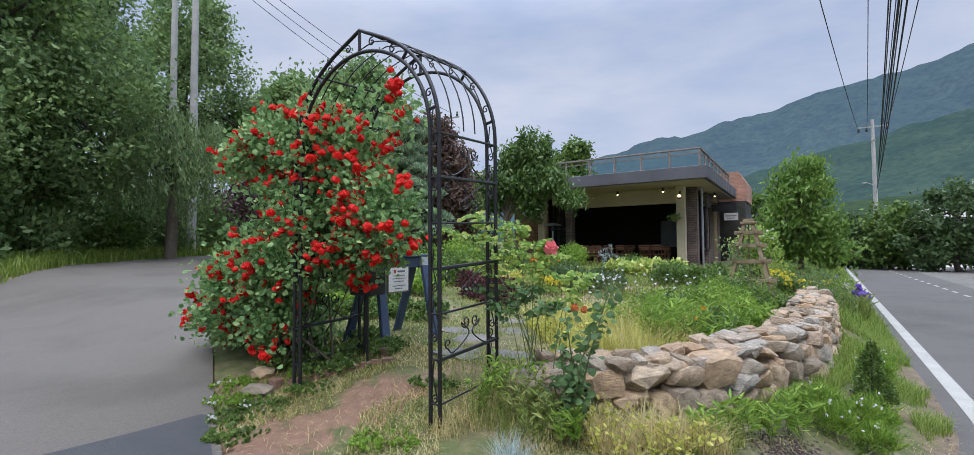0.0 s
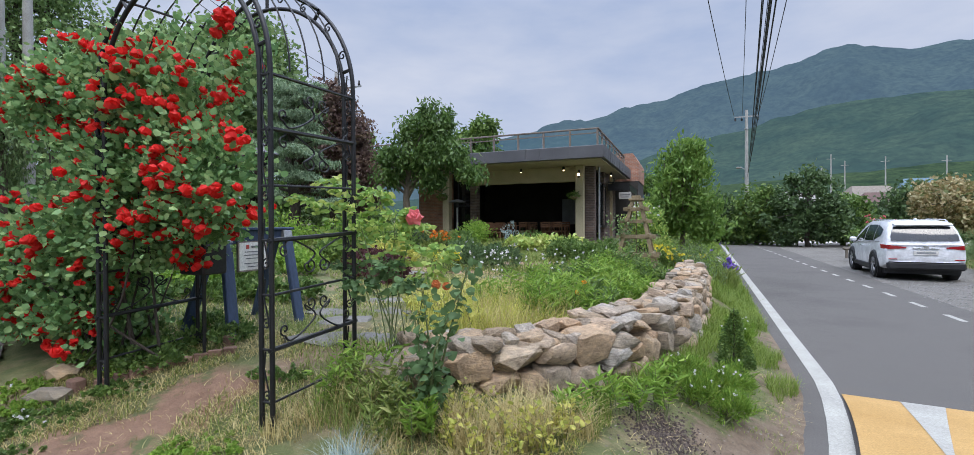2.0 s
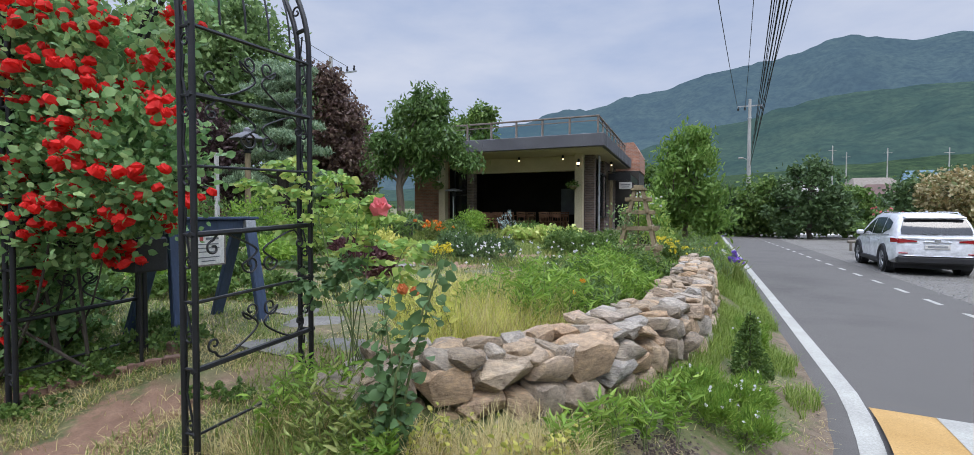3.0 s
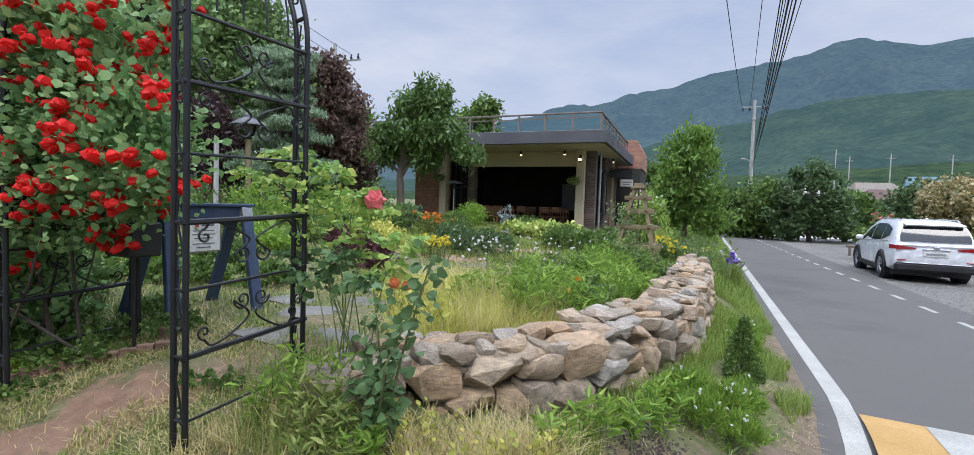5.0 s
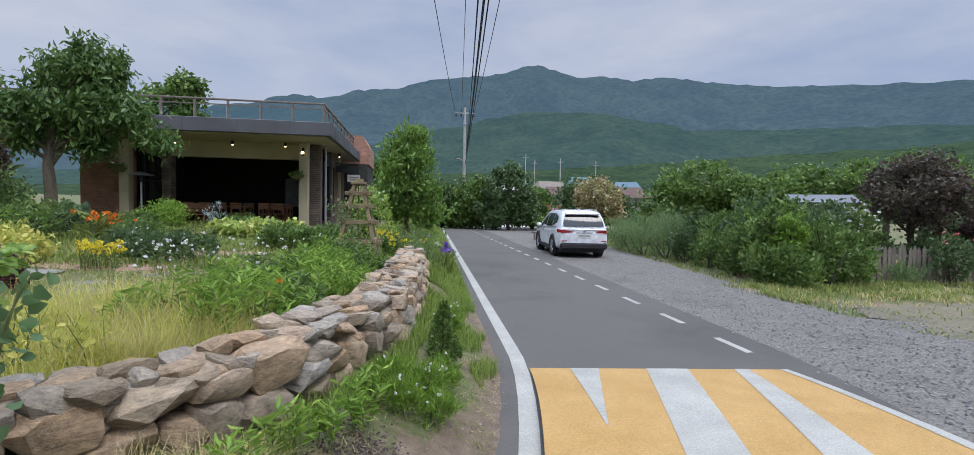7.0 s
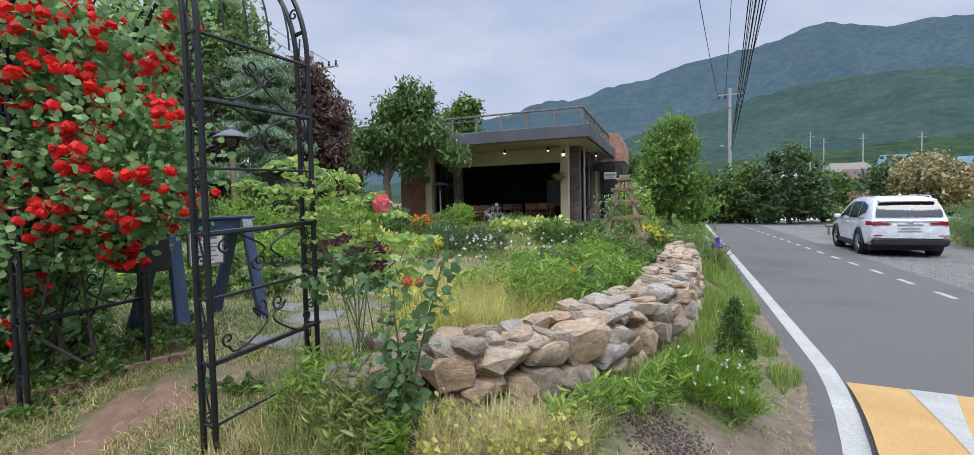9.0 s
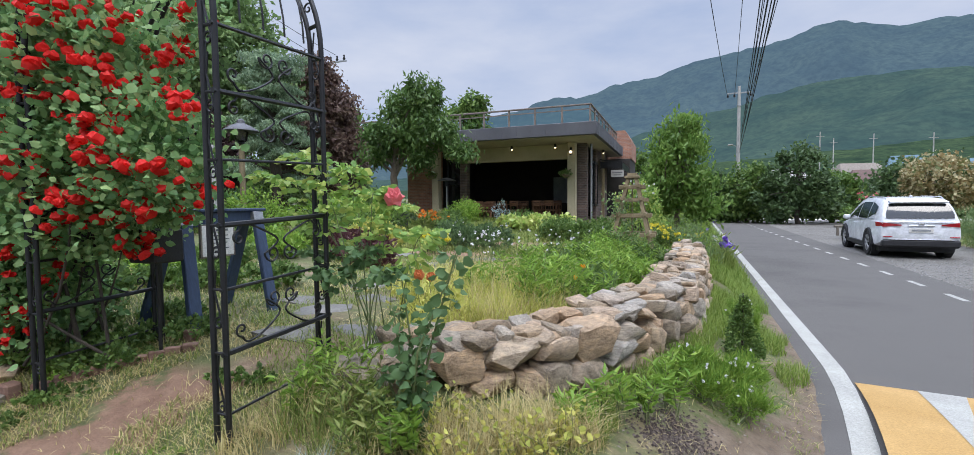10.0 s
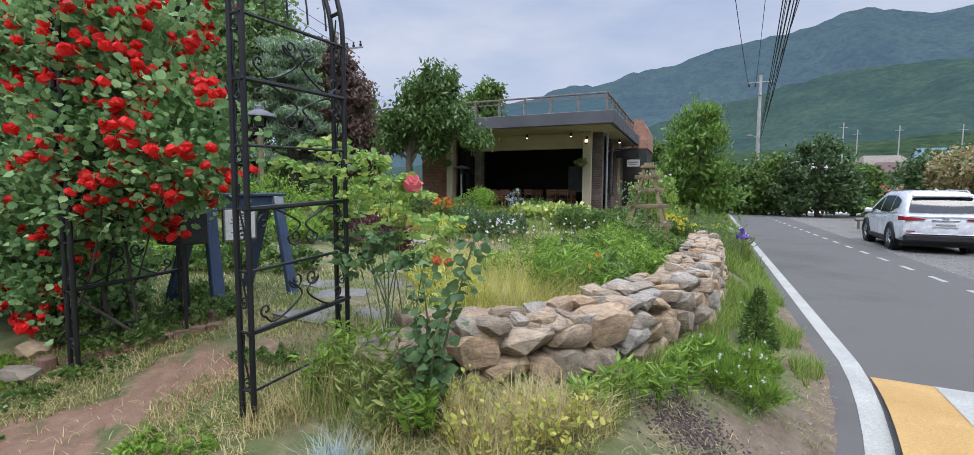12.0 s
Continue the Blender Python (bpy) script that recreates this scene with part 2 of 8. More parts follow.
# near-black colour holds the shade of the room and of the rear wing's base
M_SHADEWALL = surf("shade_painted_wall", (0.03, 0.028, 0.026), (0.05, 0.045, 0.04), 1.0, 30.0, 0.85, 0.2, 0.004)
M_FLOOR = surf("dark_wooden_floor", (0.09, 0.06, 0.04), (0.15, 0.10, 0.07), 2.0, 40.0, 0.55, 0.2, 0.003, stretch=(0.2, 1, 1))
M_WOOD = surf("reddish_brown_wood", (0.16, 0.075, 0.04), (0.25, 0.12, 0.065), 4.0, 50.0, 0.55, 0.2, 0.002, stretch=(1, 1, 0.2))
M_OLDWOOD = surf("weathered_trellis_wood", (0.155, 0.12, 0.07), (0.27, 0.215, 0.125), 6.0, 60.0, 0.9, 0.5, 0.004, stretch=(1, 1, 0.2))
M_FENCE = surf("grey_weathered_fence_wood", (0.161, 0.136, 0.112), (0.236, 0.205, 0.167), 4.0, 50.0, 0.92, 0.4, 0.004, stretch=(1, 1, 0.2), vary=0.2)
M_POLE = surf("grey_concrete_pole", (0.34, 0.33, 0.31), (0.44, 0.43, 0.41), 2.0, 40.0, 0.85, 0.2, 0.003)
M_STEEL = surf("galvanised_steel", (0.30, 0.31, 0.32), (0.40, 0.41, 0.42), 4.0, 50.0, 0.5, 0.1, 0.001, metal=0.6)
M_CABLE = surf("black_cable", (0.012, 0.012, 0.013), (0.02, 0.02, 0.022), 4.0, 50.0, 0.6, 0.0)
M_CAR = surf("white_car_paint", (0.70, 0.71, 0.73), (0.74, 0.75, 0.77), 0.5, 5.0, 0.25, 0.0, clear=0.6)
M_BLACKPLASTIC = surf("black_plastic", (0.015, 0.015, 0.016), (0.028, 0.028, 0.03), 5.0, 80.0, 0.6, 0.1, 0.001)
M_CARGLASS = surf("dark_tinted_glass", (0.012, 0.014, 0.016), (0.02, 0.022, 0.025), 1.0, 5.0, 0.06, 0.0, spec=0.7)
# side panes: the roof's shade is put into a near-black, dull glass colour
M_SHADEGLASS = surf("shade_painted_glass", (0.006, 0.006, 0.007), (0.012, 0.012, 0.013), 1.0, 5.0, 0.35, 0.0, spec=0.25)
M_TAIL = surf("red_tail_lamp", (0.28, 0.012, 0.018), (0.36, 0.02, 0.025), 4.0, 30.0, 0.15, 0.0, clear=0.5)
M_CHROME = surf("brushed_chrome", (0.5, 0.5, 0.51), (0.6, 0.6, 0.61), 6.0, 60.0, 0.25, 0.0, metal=0.9)
M_RIM = surf("grey_alloy", (0.3, 0.3, 0.31), (0.42, 0.42, 0.43), 6.0, 60.0, 0.35, 0.0, metal=0.7)
M_TYRE = surf("black_rubber", (0.018, 0.018, 0.018), (0.03, 0.03, 0.03), 8.0, 90.0, 0.9, 0.3, 0.002)
M_BARK = surf("grey_brown_bark", (0.11, 0.085, 0.06), (0.20, 0.165, 0.13), 5.0, 30.0, 0.95, 0.8, 0.015, stretch=(1, 1, 0.25))
M_DARKBARK = surf("dark_bark", (0.05, 0.04, 0.03), (0.09, 0.075, 0.06), 5.0, 30.0, 0.95, 0.8, 0.015, stretch=(1, 1, 0.25))
M_STEM = surf("green_stem", (0.09, 0.13, 0.04), (0.15, 0.17, 0.07), 8.0, 60.0, 0.7, 0.1, 0.001)
M_BULB = glow("warm_bulb", (1.0, 0.76, 0.45), 3.5)
M_PANE_LIT = surf("daylight_pale_pane", (0.22, 0.25, 0.27), (0.30, 0.33, 0.35), 2.0, 20.0, 0.3, 0.0)
M_ROOFTIN = surf("pale_metal_roof", (0.11, 0.118, 0.125), (0.16, 0.168, 0.176), 1.0, 20.0, 0.4, 0.1, 0.004, metal=0.3)
M_TILEROOF = surf("red_tile_roof", (0.085, 0.05, 0.042), (0.12, 0.07, 0.056), 1.0, 10.0, 0.8, 0.4, 0.02)
M_BLUEROOF = surf("blue_roof", (0.06, 0.12, 0.155), (0.085, 0.155, 0.19), 1.0, 10.0, 0.6, 0.2, 0.01)
M_HOUSE = surf("pale_house_wall", (0.25, 0.235, 0.21), (0.33, 0.315, 0.29), 1.0, 20.0, 0.85, 0.2, 0.004)

L_ROSE = leafy("rose_leaf", [(0.045, 0.092, 0.034), (0.075, 0.138, 0.05), (0.108, 0.178, 0.07), (0.16, 0.225, 0.09)], 0.5, 0.3, gain=2.35)
L_ROSE_BLUE = leafy("blue_green_rose_leaf", [(0.045, 0.09, 0.034), (0.07, 0.125, 0.048), (0.10, 0.16, 0.062)], 0.5, 0.22, gain=1.5)
L_LIME = leafy("young_lime_leaf", [(0.10, 0.185, 0.045), (0.16, 0.255, 0.06), (0.23, 0.31, 0.08), (0.34, 0.36, 0.10)], 0.45, 0.35)
L_PETAL = leafy("red_petal", [(0.66, 0.014, 0.014), (0.80, 0.026, 0.022), (0.85, 0.06, 0.04)], 0.55, 0.32, gain=1.0)
L_DARK = leafy("deep_green_leaf", [(0.035, 0.062, 0.026), (0.055, 0.092, 0.036), (0.08, 0.125, 0.05)], 0.5, 0.25, 0.6)
L_WOOD = leafy("woodland_leaf", [(0.05, 0.085, 0.033), (0.085, 0.13, 0.05), (0.13, 0.18, 0.075)], 0.55, 0.3, 0.6, gain=2.2)
L_MID = leafy("mid_green_leaf", [(0.045, 0.085, 0.022), (0.08, 0.135, 0.035), (0.13, 0.185, 0.052)], 0.5, 0.28, 0.75)
L_BRIGHT = leafy("bright_green_leaf", [(0.088, 0.165, 0.024), (0.138, 0.23, 0.036), (0.205, 0.285, 0.054)], 0.5, 0.32, 0.4)
L_YOUNG = leafy("young_tree_leaf", [(0.06, 0.115, 0.024), (0.098, 0.168, 0.036), (0.145, 0.215, 0.054)], 0.5, 0.32, 0.5, gain=1.7)
L_SOFT = leafy("feathery_green_leaf", [(0.08, 0.13, 0.05), (0.12, 0.18, 0.075), (0.17, 0.22, 0.10)], 0.55, 0.3, 0.3)
L_PLUM = leafy("dark_purple_leaf", [(0.028, 0.018, 0.02), (0.05, 0.03, 0.033), (0.085, 0.055, 0.052)], 0.5, 0.2, 0.4)
L_BARBERRY = leafy("maroon_leaf", [(0.035, 0.014, 0.016), (0.06, 0.022, 0.024), (0.09, 0.04, 0.035)], 0.5, 0.2)
L_BRONZE = leafy("bronze_leaf", [(0.035, 0.030, 0.025), (0.058, 0.045, 0.036), (0.082, 0.066, 0.048)], 0.5, 0.25, 0.4)
L_BRONZE_TREE = leafy("bronze_plum_leaf", [(0.040, 0.026, 0.024), (0.068, 0.042, 0.036), (0.10, 0.072, 0.052)], 0.5, 0.28, 0.4, gain=2.3)
L_PEACH = leafy("peach_leaf", [(0.036, 0.072, 0.02), (0.062, 0.112, 0.03), (0.10, 0.155, 0.046)], 0.45, 0.25, 0.5)
L_PINE = leafy("blue_green_needles", [(0.05, 0.08, 0.048), (0.085, 0.12, 0.075), (0.13, 0.165, 0.105)], 0.6, 0.2, 0.3, gain=2.8)
L_HOSTA = leafy("yellow_edged_leaf", [(0.16, 0.24, 0.05), (0.30, 0.35, 0.10), (0.42, 0.42, 0.16)], 0.45, 0.25)
L_GRASS = leafy("fresh_grass_blade", [(0.085, 0.125, 0.025), (0.135, 0.175, 0.042), (0.21, 0.22, 0.075)], 0.55, 0.3, 0.3)
L_VERGE = leafy("lush_verge_blade", [(0.080, 0.130, 0.020), (0.122, 0.175, 0.032), (0.178, 0.220, 0.054)], 0.55, 0.3, 0.3)
L_DRYGRASS = leafy("straw_blade", [(0.24, 0.195, 0.085), (0.33, 0.275, 0.125), (0.41, 0.35, 0.18)], 0.7, 0.25)
L_GOLD = leafy("golden_green_blade", [(0.21, 0.235, 0.045), (0.31, 0.31, 0.07), (0.42, 0.38, 0.11)], 0.6, 0.3)
L_BLUEGRASS = leafy("blue_fescue_blade", [(0.16, 0.21, 0.20), (0.23, 0.29, 0.28), (0.30, 0.35, 0.33)], 0.6, 0.2)
P_WHITE = leafy("white_petal", [(0.62, 0.58, 0.60), (0.74, 0.72, 0.72), (0.80, 0.80, 0.78)], 0.6, 0.3, gain=1.0)
P_ORANGE = leafy("orange_petal", [(0.70, 0.16, 0.02), (0.80, 0.24, 0.03), (0.85, 0.33, 0.06)], 0.6, 0.3, gain=1.0)
P_YELLOW_ORANGE = leafy("marigold_petal", [(0.72, 0.30, 0.02), (0.80, 0.40, 0.03)], 0.6, 0.3, gain=1.0)
P_YELLOW = leafy("yellow_petal", [(0.62, 0.50, 0.03), (0.74, 0.62, 0.05), (0.80, 0.70, 0.12)], 0.6, 0.3, gain=1.0)
P_PURPLE = leafy("purple_petal", [(0.14, 0.07, 0.42), (0.20, 0.10, 0.52), (0.30, 0.18, 0.60)], 0.6, 0.3, gain=1.0)
P_PINK = leafy("pink_petal", [(0.66, 0.12, 0.16), (0.76, 0.20, 0.22), (0.80, 0.30, 0.30)], 0.6, 0.3, gain=1.0)


# ---- mesh helpers ----
class Build:
    """Collects vertices and faces of one mesh."""

    def __init__(self):
        self.v, self.f = [], []

    def add(self, verts, faces):
        n = len(self.v)
        self.v.extend(tuple(p) for p in verts)
        self.f.extend(tuple(i + n for i in f) for f in faces)
        return self

    def box(self, c, s, m=None, bevel=0.0):
        hx, hy, hz = s[0] / 2, s[1] / 2, s[2] / 2
        if bevel <= 0:
            vs = [Vector((x * hx, y * hy, z * hz)) for x in (-1, 1) for y in (-1, 1) for z in (-1, 1)]
            fs = [(0, 1, 3, 2), (4, 6, 7, 5), (0, 4, 5, 1), (2, 3, 7, 6), (0, 2, 6, 4), (1, 5, 7, 3)]
        else:
            b = min(bevel, 0.45 * min(s))
            vs, idx = [], {}
            for x in (-1, 1):
                for y in (-1, 1):
                    for z in (-1, 1):
                        for k, (ix, iy, iz) in enumerate(((0, 1, 1), (1, 0, 1), (1, 1, 0))):
                            idx[(x, y, z, k)] = len(vs)
                            vs.append(Vector((x * (hx - b * ix), y * (hy - b * iy), z * (hz - b * iz))))
            fs = []
            for k in range(3):
                for sgn in (-1, 1):
                    ring = []
                    for a, b2 in ((-1, -1), (1, -1), (1, 1), (-1, 1)):
                        q = [a, b2]
                        q.insert(k, sgn)
                        ring.append(idx[(*q, k)])
                    fs.append(tuple(ring if (sgn > 0) != (k == 1) else ring[::-1]))
            for k, l in ((0, 1), (0, 2), (1, 2)):
                o = 3 - k - l
                for a in (-1, 1):
                    for b2 in (-1, 1):
                        q1, q2 = [0, 0, 0], [0, 0, 0]
                        q1[k] = q2[k] = a
                        q1[l] = q2[l] = b2
                        q1[o], q2[o] = -1, 1
                        fs.append((idx[(*q1, k)], idx[(*q2, k)], idx[(*q2, l)], idx[(*q1, l)]))
            for x in (-1, 1):
                for y in (-1, 1):
                    for z in (-1, 1):
                        fs.append(tuple(idx[(x, y, z, k)] for k in range(3)))
        c = Vector(c)
        vs = [c + (m @ p if m is not None else p) for p in vs]
        return self.add(vs, fs)

    def tube(self, pts, radii, n=8, caps=True):
        pts = [Vector(p) for p in pts]
        if isinstance(radii, (int, float)):
            radii = [radii] * len(pts)
        vs, fs, side = [], [], None
        for i, p in enumerate(pts):
            d = (pts[min(i + 1, len(pts) - 1)] - pts[max(i - 1, 0)]).normalized()
            if side is None:
                side = d.orthogonal().normalized()
            side = (side - d * side.dot(d))
            side = side.normalized() if side.length > 1e-6 else d.orthogonal().normalized()
            up = d.cross(side)
            for k in range(n):
                a = 2 * math.pi * k / n
                vs.append(p + radii[i] * (math.cos(a) * side + math.sin(a) * up))
        for i in range(len(pts) - 1):
            for k in range(n):
                fs.append((i * n + k, i * n + (k + 1) % n, (i + 1) * n + (k + 1) % n, (i + 1) * n + k))
        if caps:
            fs += [tuple(range(n))[::-1], tuple((len(pts) - 1) * n + k for k in range(n))]
        return self.add(vs, fs)

    def lathe(self, c, profile, n=20):
        """Turns (radius, height) pairs about the upright axis through c."""
        vs, fs = [], []
        for r, z in profile:
            for k in range(n):
                a = 2 * math.pi * k / n
                vs.append((c[0] + r * math.cos(a), c[1] + r * math.sin(a), c[2] + z))
        for i in range(len(profile) - 1):
            for k in range(n):
                fs.append((i * n + k, i * n + (k + 1) % n, (i + 1) * n + (k + 1) % n, (i + 1) * n + k))
        fs += [tuple(range(n))[::-1], tuple((len(profile) - 1) * n + k for k in range(n))]
        return self.add(vs, fs)

    def sheet(self, xs, ys, height):
        vs = [(x, y, height(x, y)) for y in ys for x in xs]
        w = len(xs)
        fs = [(j * w + i, j * w + i + 1, (j + 1) * w + i + 1, (j + 1) * w + i) for j in range(len(ys) - 1) for i in range(w - 1)]
        return self.add(vs, fs)

    def mesh(self, name, smooth=0.0):
        me = bpy.data.meshes.new(name)
        me.from_pydata([tuple(p) for p in self.v], [], self.f)
        me.validate()
        bm = bmesh.new()
        bm.from_mesh(me)
        bmesh.ops.recalc_face_normals(bm, faces=bm.faces)
        bm.to_mesh(me)
        bm.free()
        if smooth:
            me.polygons.foreach_set("use_smooth", [True] * len(me.polygons))
            me.set_sharp_from_angle(angle=radians(smooth))
        return me


def as_mesh(data, name, smooth=0.0):
    return data.mesh(name, smooth) if isinstance(data, Build) else data


def part(name, data, material, parent=None, label="", smooth=0.0):
    """Links one mesh as a part of a thing or of a part."""
    ob = new(name, as_mesh(data, name, smooth))
    if material and not ob.data.materials:
        ob.data.materials.append(material)
    if parent:
        ob.parent = parent
    return tagged(ob, label)


def thing(name, label, category, group="", kind="", data=None, material=None, at=(0, 0, 0), smooth=0.0):
    ob = new(name, as_mesh(data, name, smooth) if data is not None else None)
    if material and data is not None:
        ob.data.materials.append(material)
    ob.location = at
    return tagged(ob, label, category, group, kind)


def unit(v):
    return v / np.maximum(np.linalg.norm(v, axis=-1, keepdims=True), 1e-9)


def foliage(name, centres, way, size, width=0.5, fold=0.25, rng=None, jitter=0.35, droop=0.0):
    """One mesh of many leaves: each a folded blade of six corners at a centre, pointing along way."""
    rng = rng or np.random.default_rng(1)
    centres, n = np.asarray(centres, float), len(centres)
    d = unit(np.asarray(way, float) + rng.normal(0, jitter, (n, 3)))
    d[:, 2] -= droop
    d = unit(d)
    s = unit(np.cross(d, rng.normal(0, 1, (n, 3))))
    u = np.cross(s, d)
    ln = (size * rng.uniform(0.65, 1.3, n))[:, None]
    w = ln * width * 0.5
    base, tip = centres - d * ln * 0.5, centres + d * ln * 0.5 - u * ln * fold * 0.5
    m1, m2 = centres - d * ln * 0.18, centres + d * ln * 0.2
    lift = u * ln * fold * 0.5
    vs = np.stack([base, m1 + s * w + lift, m2 + s * w * 0.85 + lift, tip, m2 - s * w * 0.85 + lift, m1 - s * w + lift, m1, m2], 1).reshape(-1, 3)
    quads = np.array([[0, 1, 6, 6], [6, 1, 2, 7], [7, 2, 3, 3], [0, 6, 5, 5], [6, 7, 4, 5], [7, 3, 4, 4]])
    loops, starts, o = [], [], 0
    for q in quads:
        q = list(dict.fromkeys(q))
        loops += q
        starts.append((o, len(q)))
        o += len(q)
    per = np.array(loops)
    all_loops = (np.arange(n)[:, None] * 8 + per[None, :]).ravel()
    st = (np.arange(n)[:, None] * len(per) + np.array([a for a, _ in starts])[None, :]).ravel()
    me = bpy.data.meshes.new(name)
    me.vertices.add(len(vs))
    me.vertices.foreach_set("co", vs.ravel())
    me.loops.add(len(all_loops))
    me.loops.foreach_set("vertex_index", all_loops.astype(np.int32))
    me.polygons.add(len(st))
    me.polygons.foreach_set("loop_start", st.astype(np.int32))
    me.update(calc_edges=True)
    return me


def flakes(name, centres, size, rng, way=None, width=0.6, jitter=1.0):
    """Leaves of four corners for crowns farther off."""
    centres, n = np.asarray(centres, float), len(centres)
    d = unit((np.zeros((n, 3)) if way is None else way) + rng.normal(0, jitter, (n, 3)))
    s = unit(np.cross(d, rng.normal(0, 1, (n, 3))))
    ln = (size * rng.uniform(0.6, 1.35, n))[:, None]
    vs = np.stack([centres - d * ln * 0.5, centres + s * ln * width * 0.5, centres + d * ln * 0.5 + np.cross(s, d) * ln * 0.12, centres - s * ln * width * 0.5], 1).reshape(-1, 3)
    me = bpy.data.meshes.new(name)
    me.vertices.add(4 * n)
    me.vertices.foreach_set("co", vs.ravel())
    me.loops.add(4 * n)
    me.loops.foreach_set("vertex_index", np.arange(4 * n, dtype=np.int32))
    me.polygons.add(n)
    me.polygons.foreach_set("loop_start", np.arange(0, 4 * n, 4, dtype=np.int32))
    me.update(calc_edges=True)
    return me


def blades(name, roots, height, rng, width=0.008, lean=0.35, seg=3):
    """Grass: curved tapering blades from their roots."""
    roots, n = np.asarray(roots, float), len(roots)
    a = rng.uniform(0, 2 * math.pi, n)
    out = np.stack([np.cos(a), np.sin(a), np.zeros(n)], 1)
    side = np.stack([-np.sin(a), np.cos(a), np.zeros(n)], 1)
    h = (height * rng.uniform(0.45, 1.25, n))[:, None]
    ln = rng.uniform(0.2, 1.0, n)[:, None] * lean
    rows = []
    for k in range(seg + 1):
        f = k / seg
        c = roots + out * h * ln * f * f * 1.2 + np.array([0, 0, 1.0]) * h * (f - 0.35 * ln * f * f)
        w = width * (1 - f) ** 0.6
        if k < seg:
            rows += [c - side * w, c + side * w]
        else:
            rows += [c]
    k_per = len(rows)
    vs = np.stack(rows, 1).reshape(-1, 3)
    per, st, o = [], [], 0
    for k in range(seg):
        q = [2 * k, 2 * k + 1, 2 * k + 3, 2 * k + 2] if k < seg - 1 else [2 * k, 2 * k + 1, 2 * k + 2]
        per += q
        st.append(o)
        o += len(q)
    loops = (np.arange(n)[:, None] * k_per + np.array(per)[None, :]).ravel()
    starts = (np.arange(n)[:, None] * len(per) + np.array(st)[None, :]).ravel()
    me = bpy.data.meshes.new(name)
    me.vertices.add(len(vs))
    me.vertices.foreach_set("co", vs.ravel())
    me.loops.add(len(loops))
    me.loops.foreach_set("vertex_index", loops.astype(np.int32))
    me.polygons.add(len(starts))
    me.polygons.foreach_set("loop_start", starts.astype(np.int32))
    me.update(calc_edges=True)
    return me


def ball_points(rng, n, c, r, shell=0.55):
    """Points in an ellipsoid, denser towards its outside; also their outward ways."""
    d = unit(rng.normal(0, 1, (n, 3)))
    k = (shell + (1 - shell) * rng.uniform(0, 1, n) ** 0.6)[:, None]
    return np.asarray(c) + d * k * np.asarray(r), d


def clumped(rng, lobes, clumps, per, clump_r, shell=0.6):
    """Leaf places: clumps strewn over the lobes (centre, radii, share), leaves strewn in each clump."""
    total = sum(l[2] for l in lobes)
    cs, ds = [], []
    for c, r, share in lobes:
        p, d = ball_points(rng, max(1, int(clumps * share / total)), c, r, shell)
        cs.append(p)
        ds.append(d)
    cs, ds = np.concatenate(cs), np.concatenate(ds)
    size = rng.uniform(0.5, 1.35, len(cs))
    p = np.repeat(cs, per, 0) + rng.normal(0, 1, (len(cs) * per, 3)) * clump_r * np.repeat(size, per)[:, None] * 0.5
    return p, np.repeat(ds, per, 0), cs


def limb_tubes(b, rng, root, heads, r0, bend=0.12, n=7):
    """Tapered limbs from a root to each head."""
    root = Vector(root)
    for h in heads:
        h = Vector(h)
        pts, rr = [], []
        off = Vector(rng.normal(0, bend, 3)) * (h - root).length
        for k in range(6):
            f = k / 5
            pts.append(root.lerp(h, f) + off * math.sin(math.pi * f) * 0.5)
            rr.append(r0 * (1 - 0.85 * f) + min(0.006, 0.25 * r0))
        b.tube(pts, rr, n)


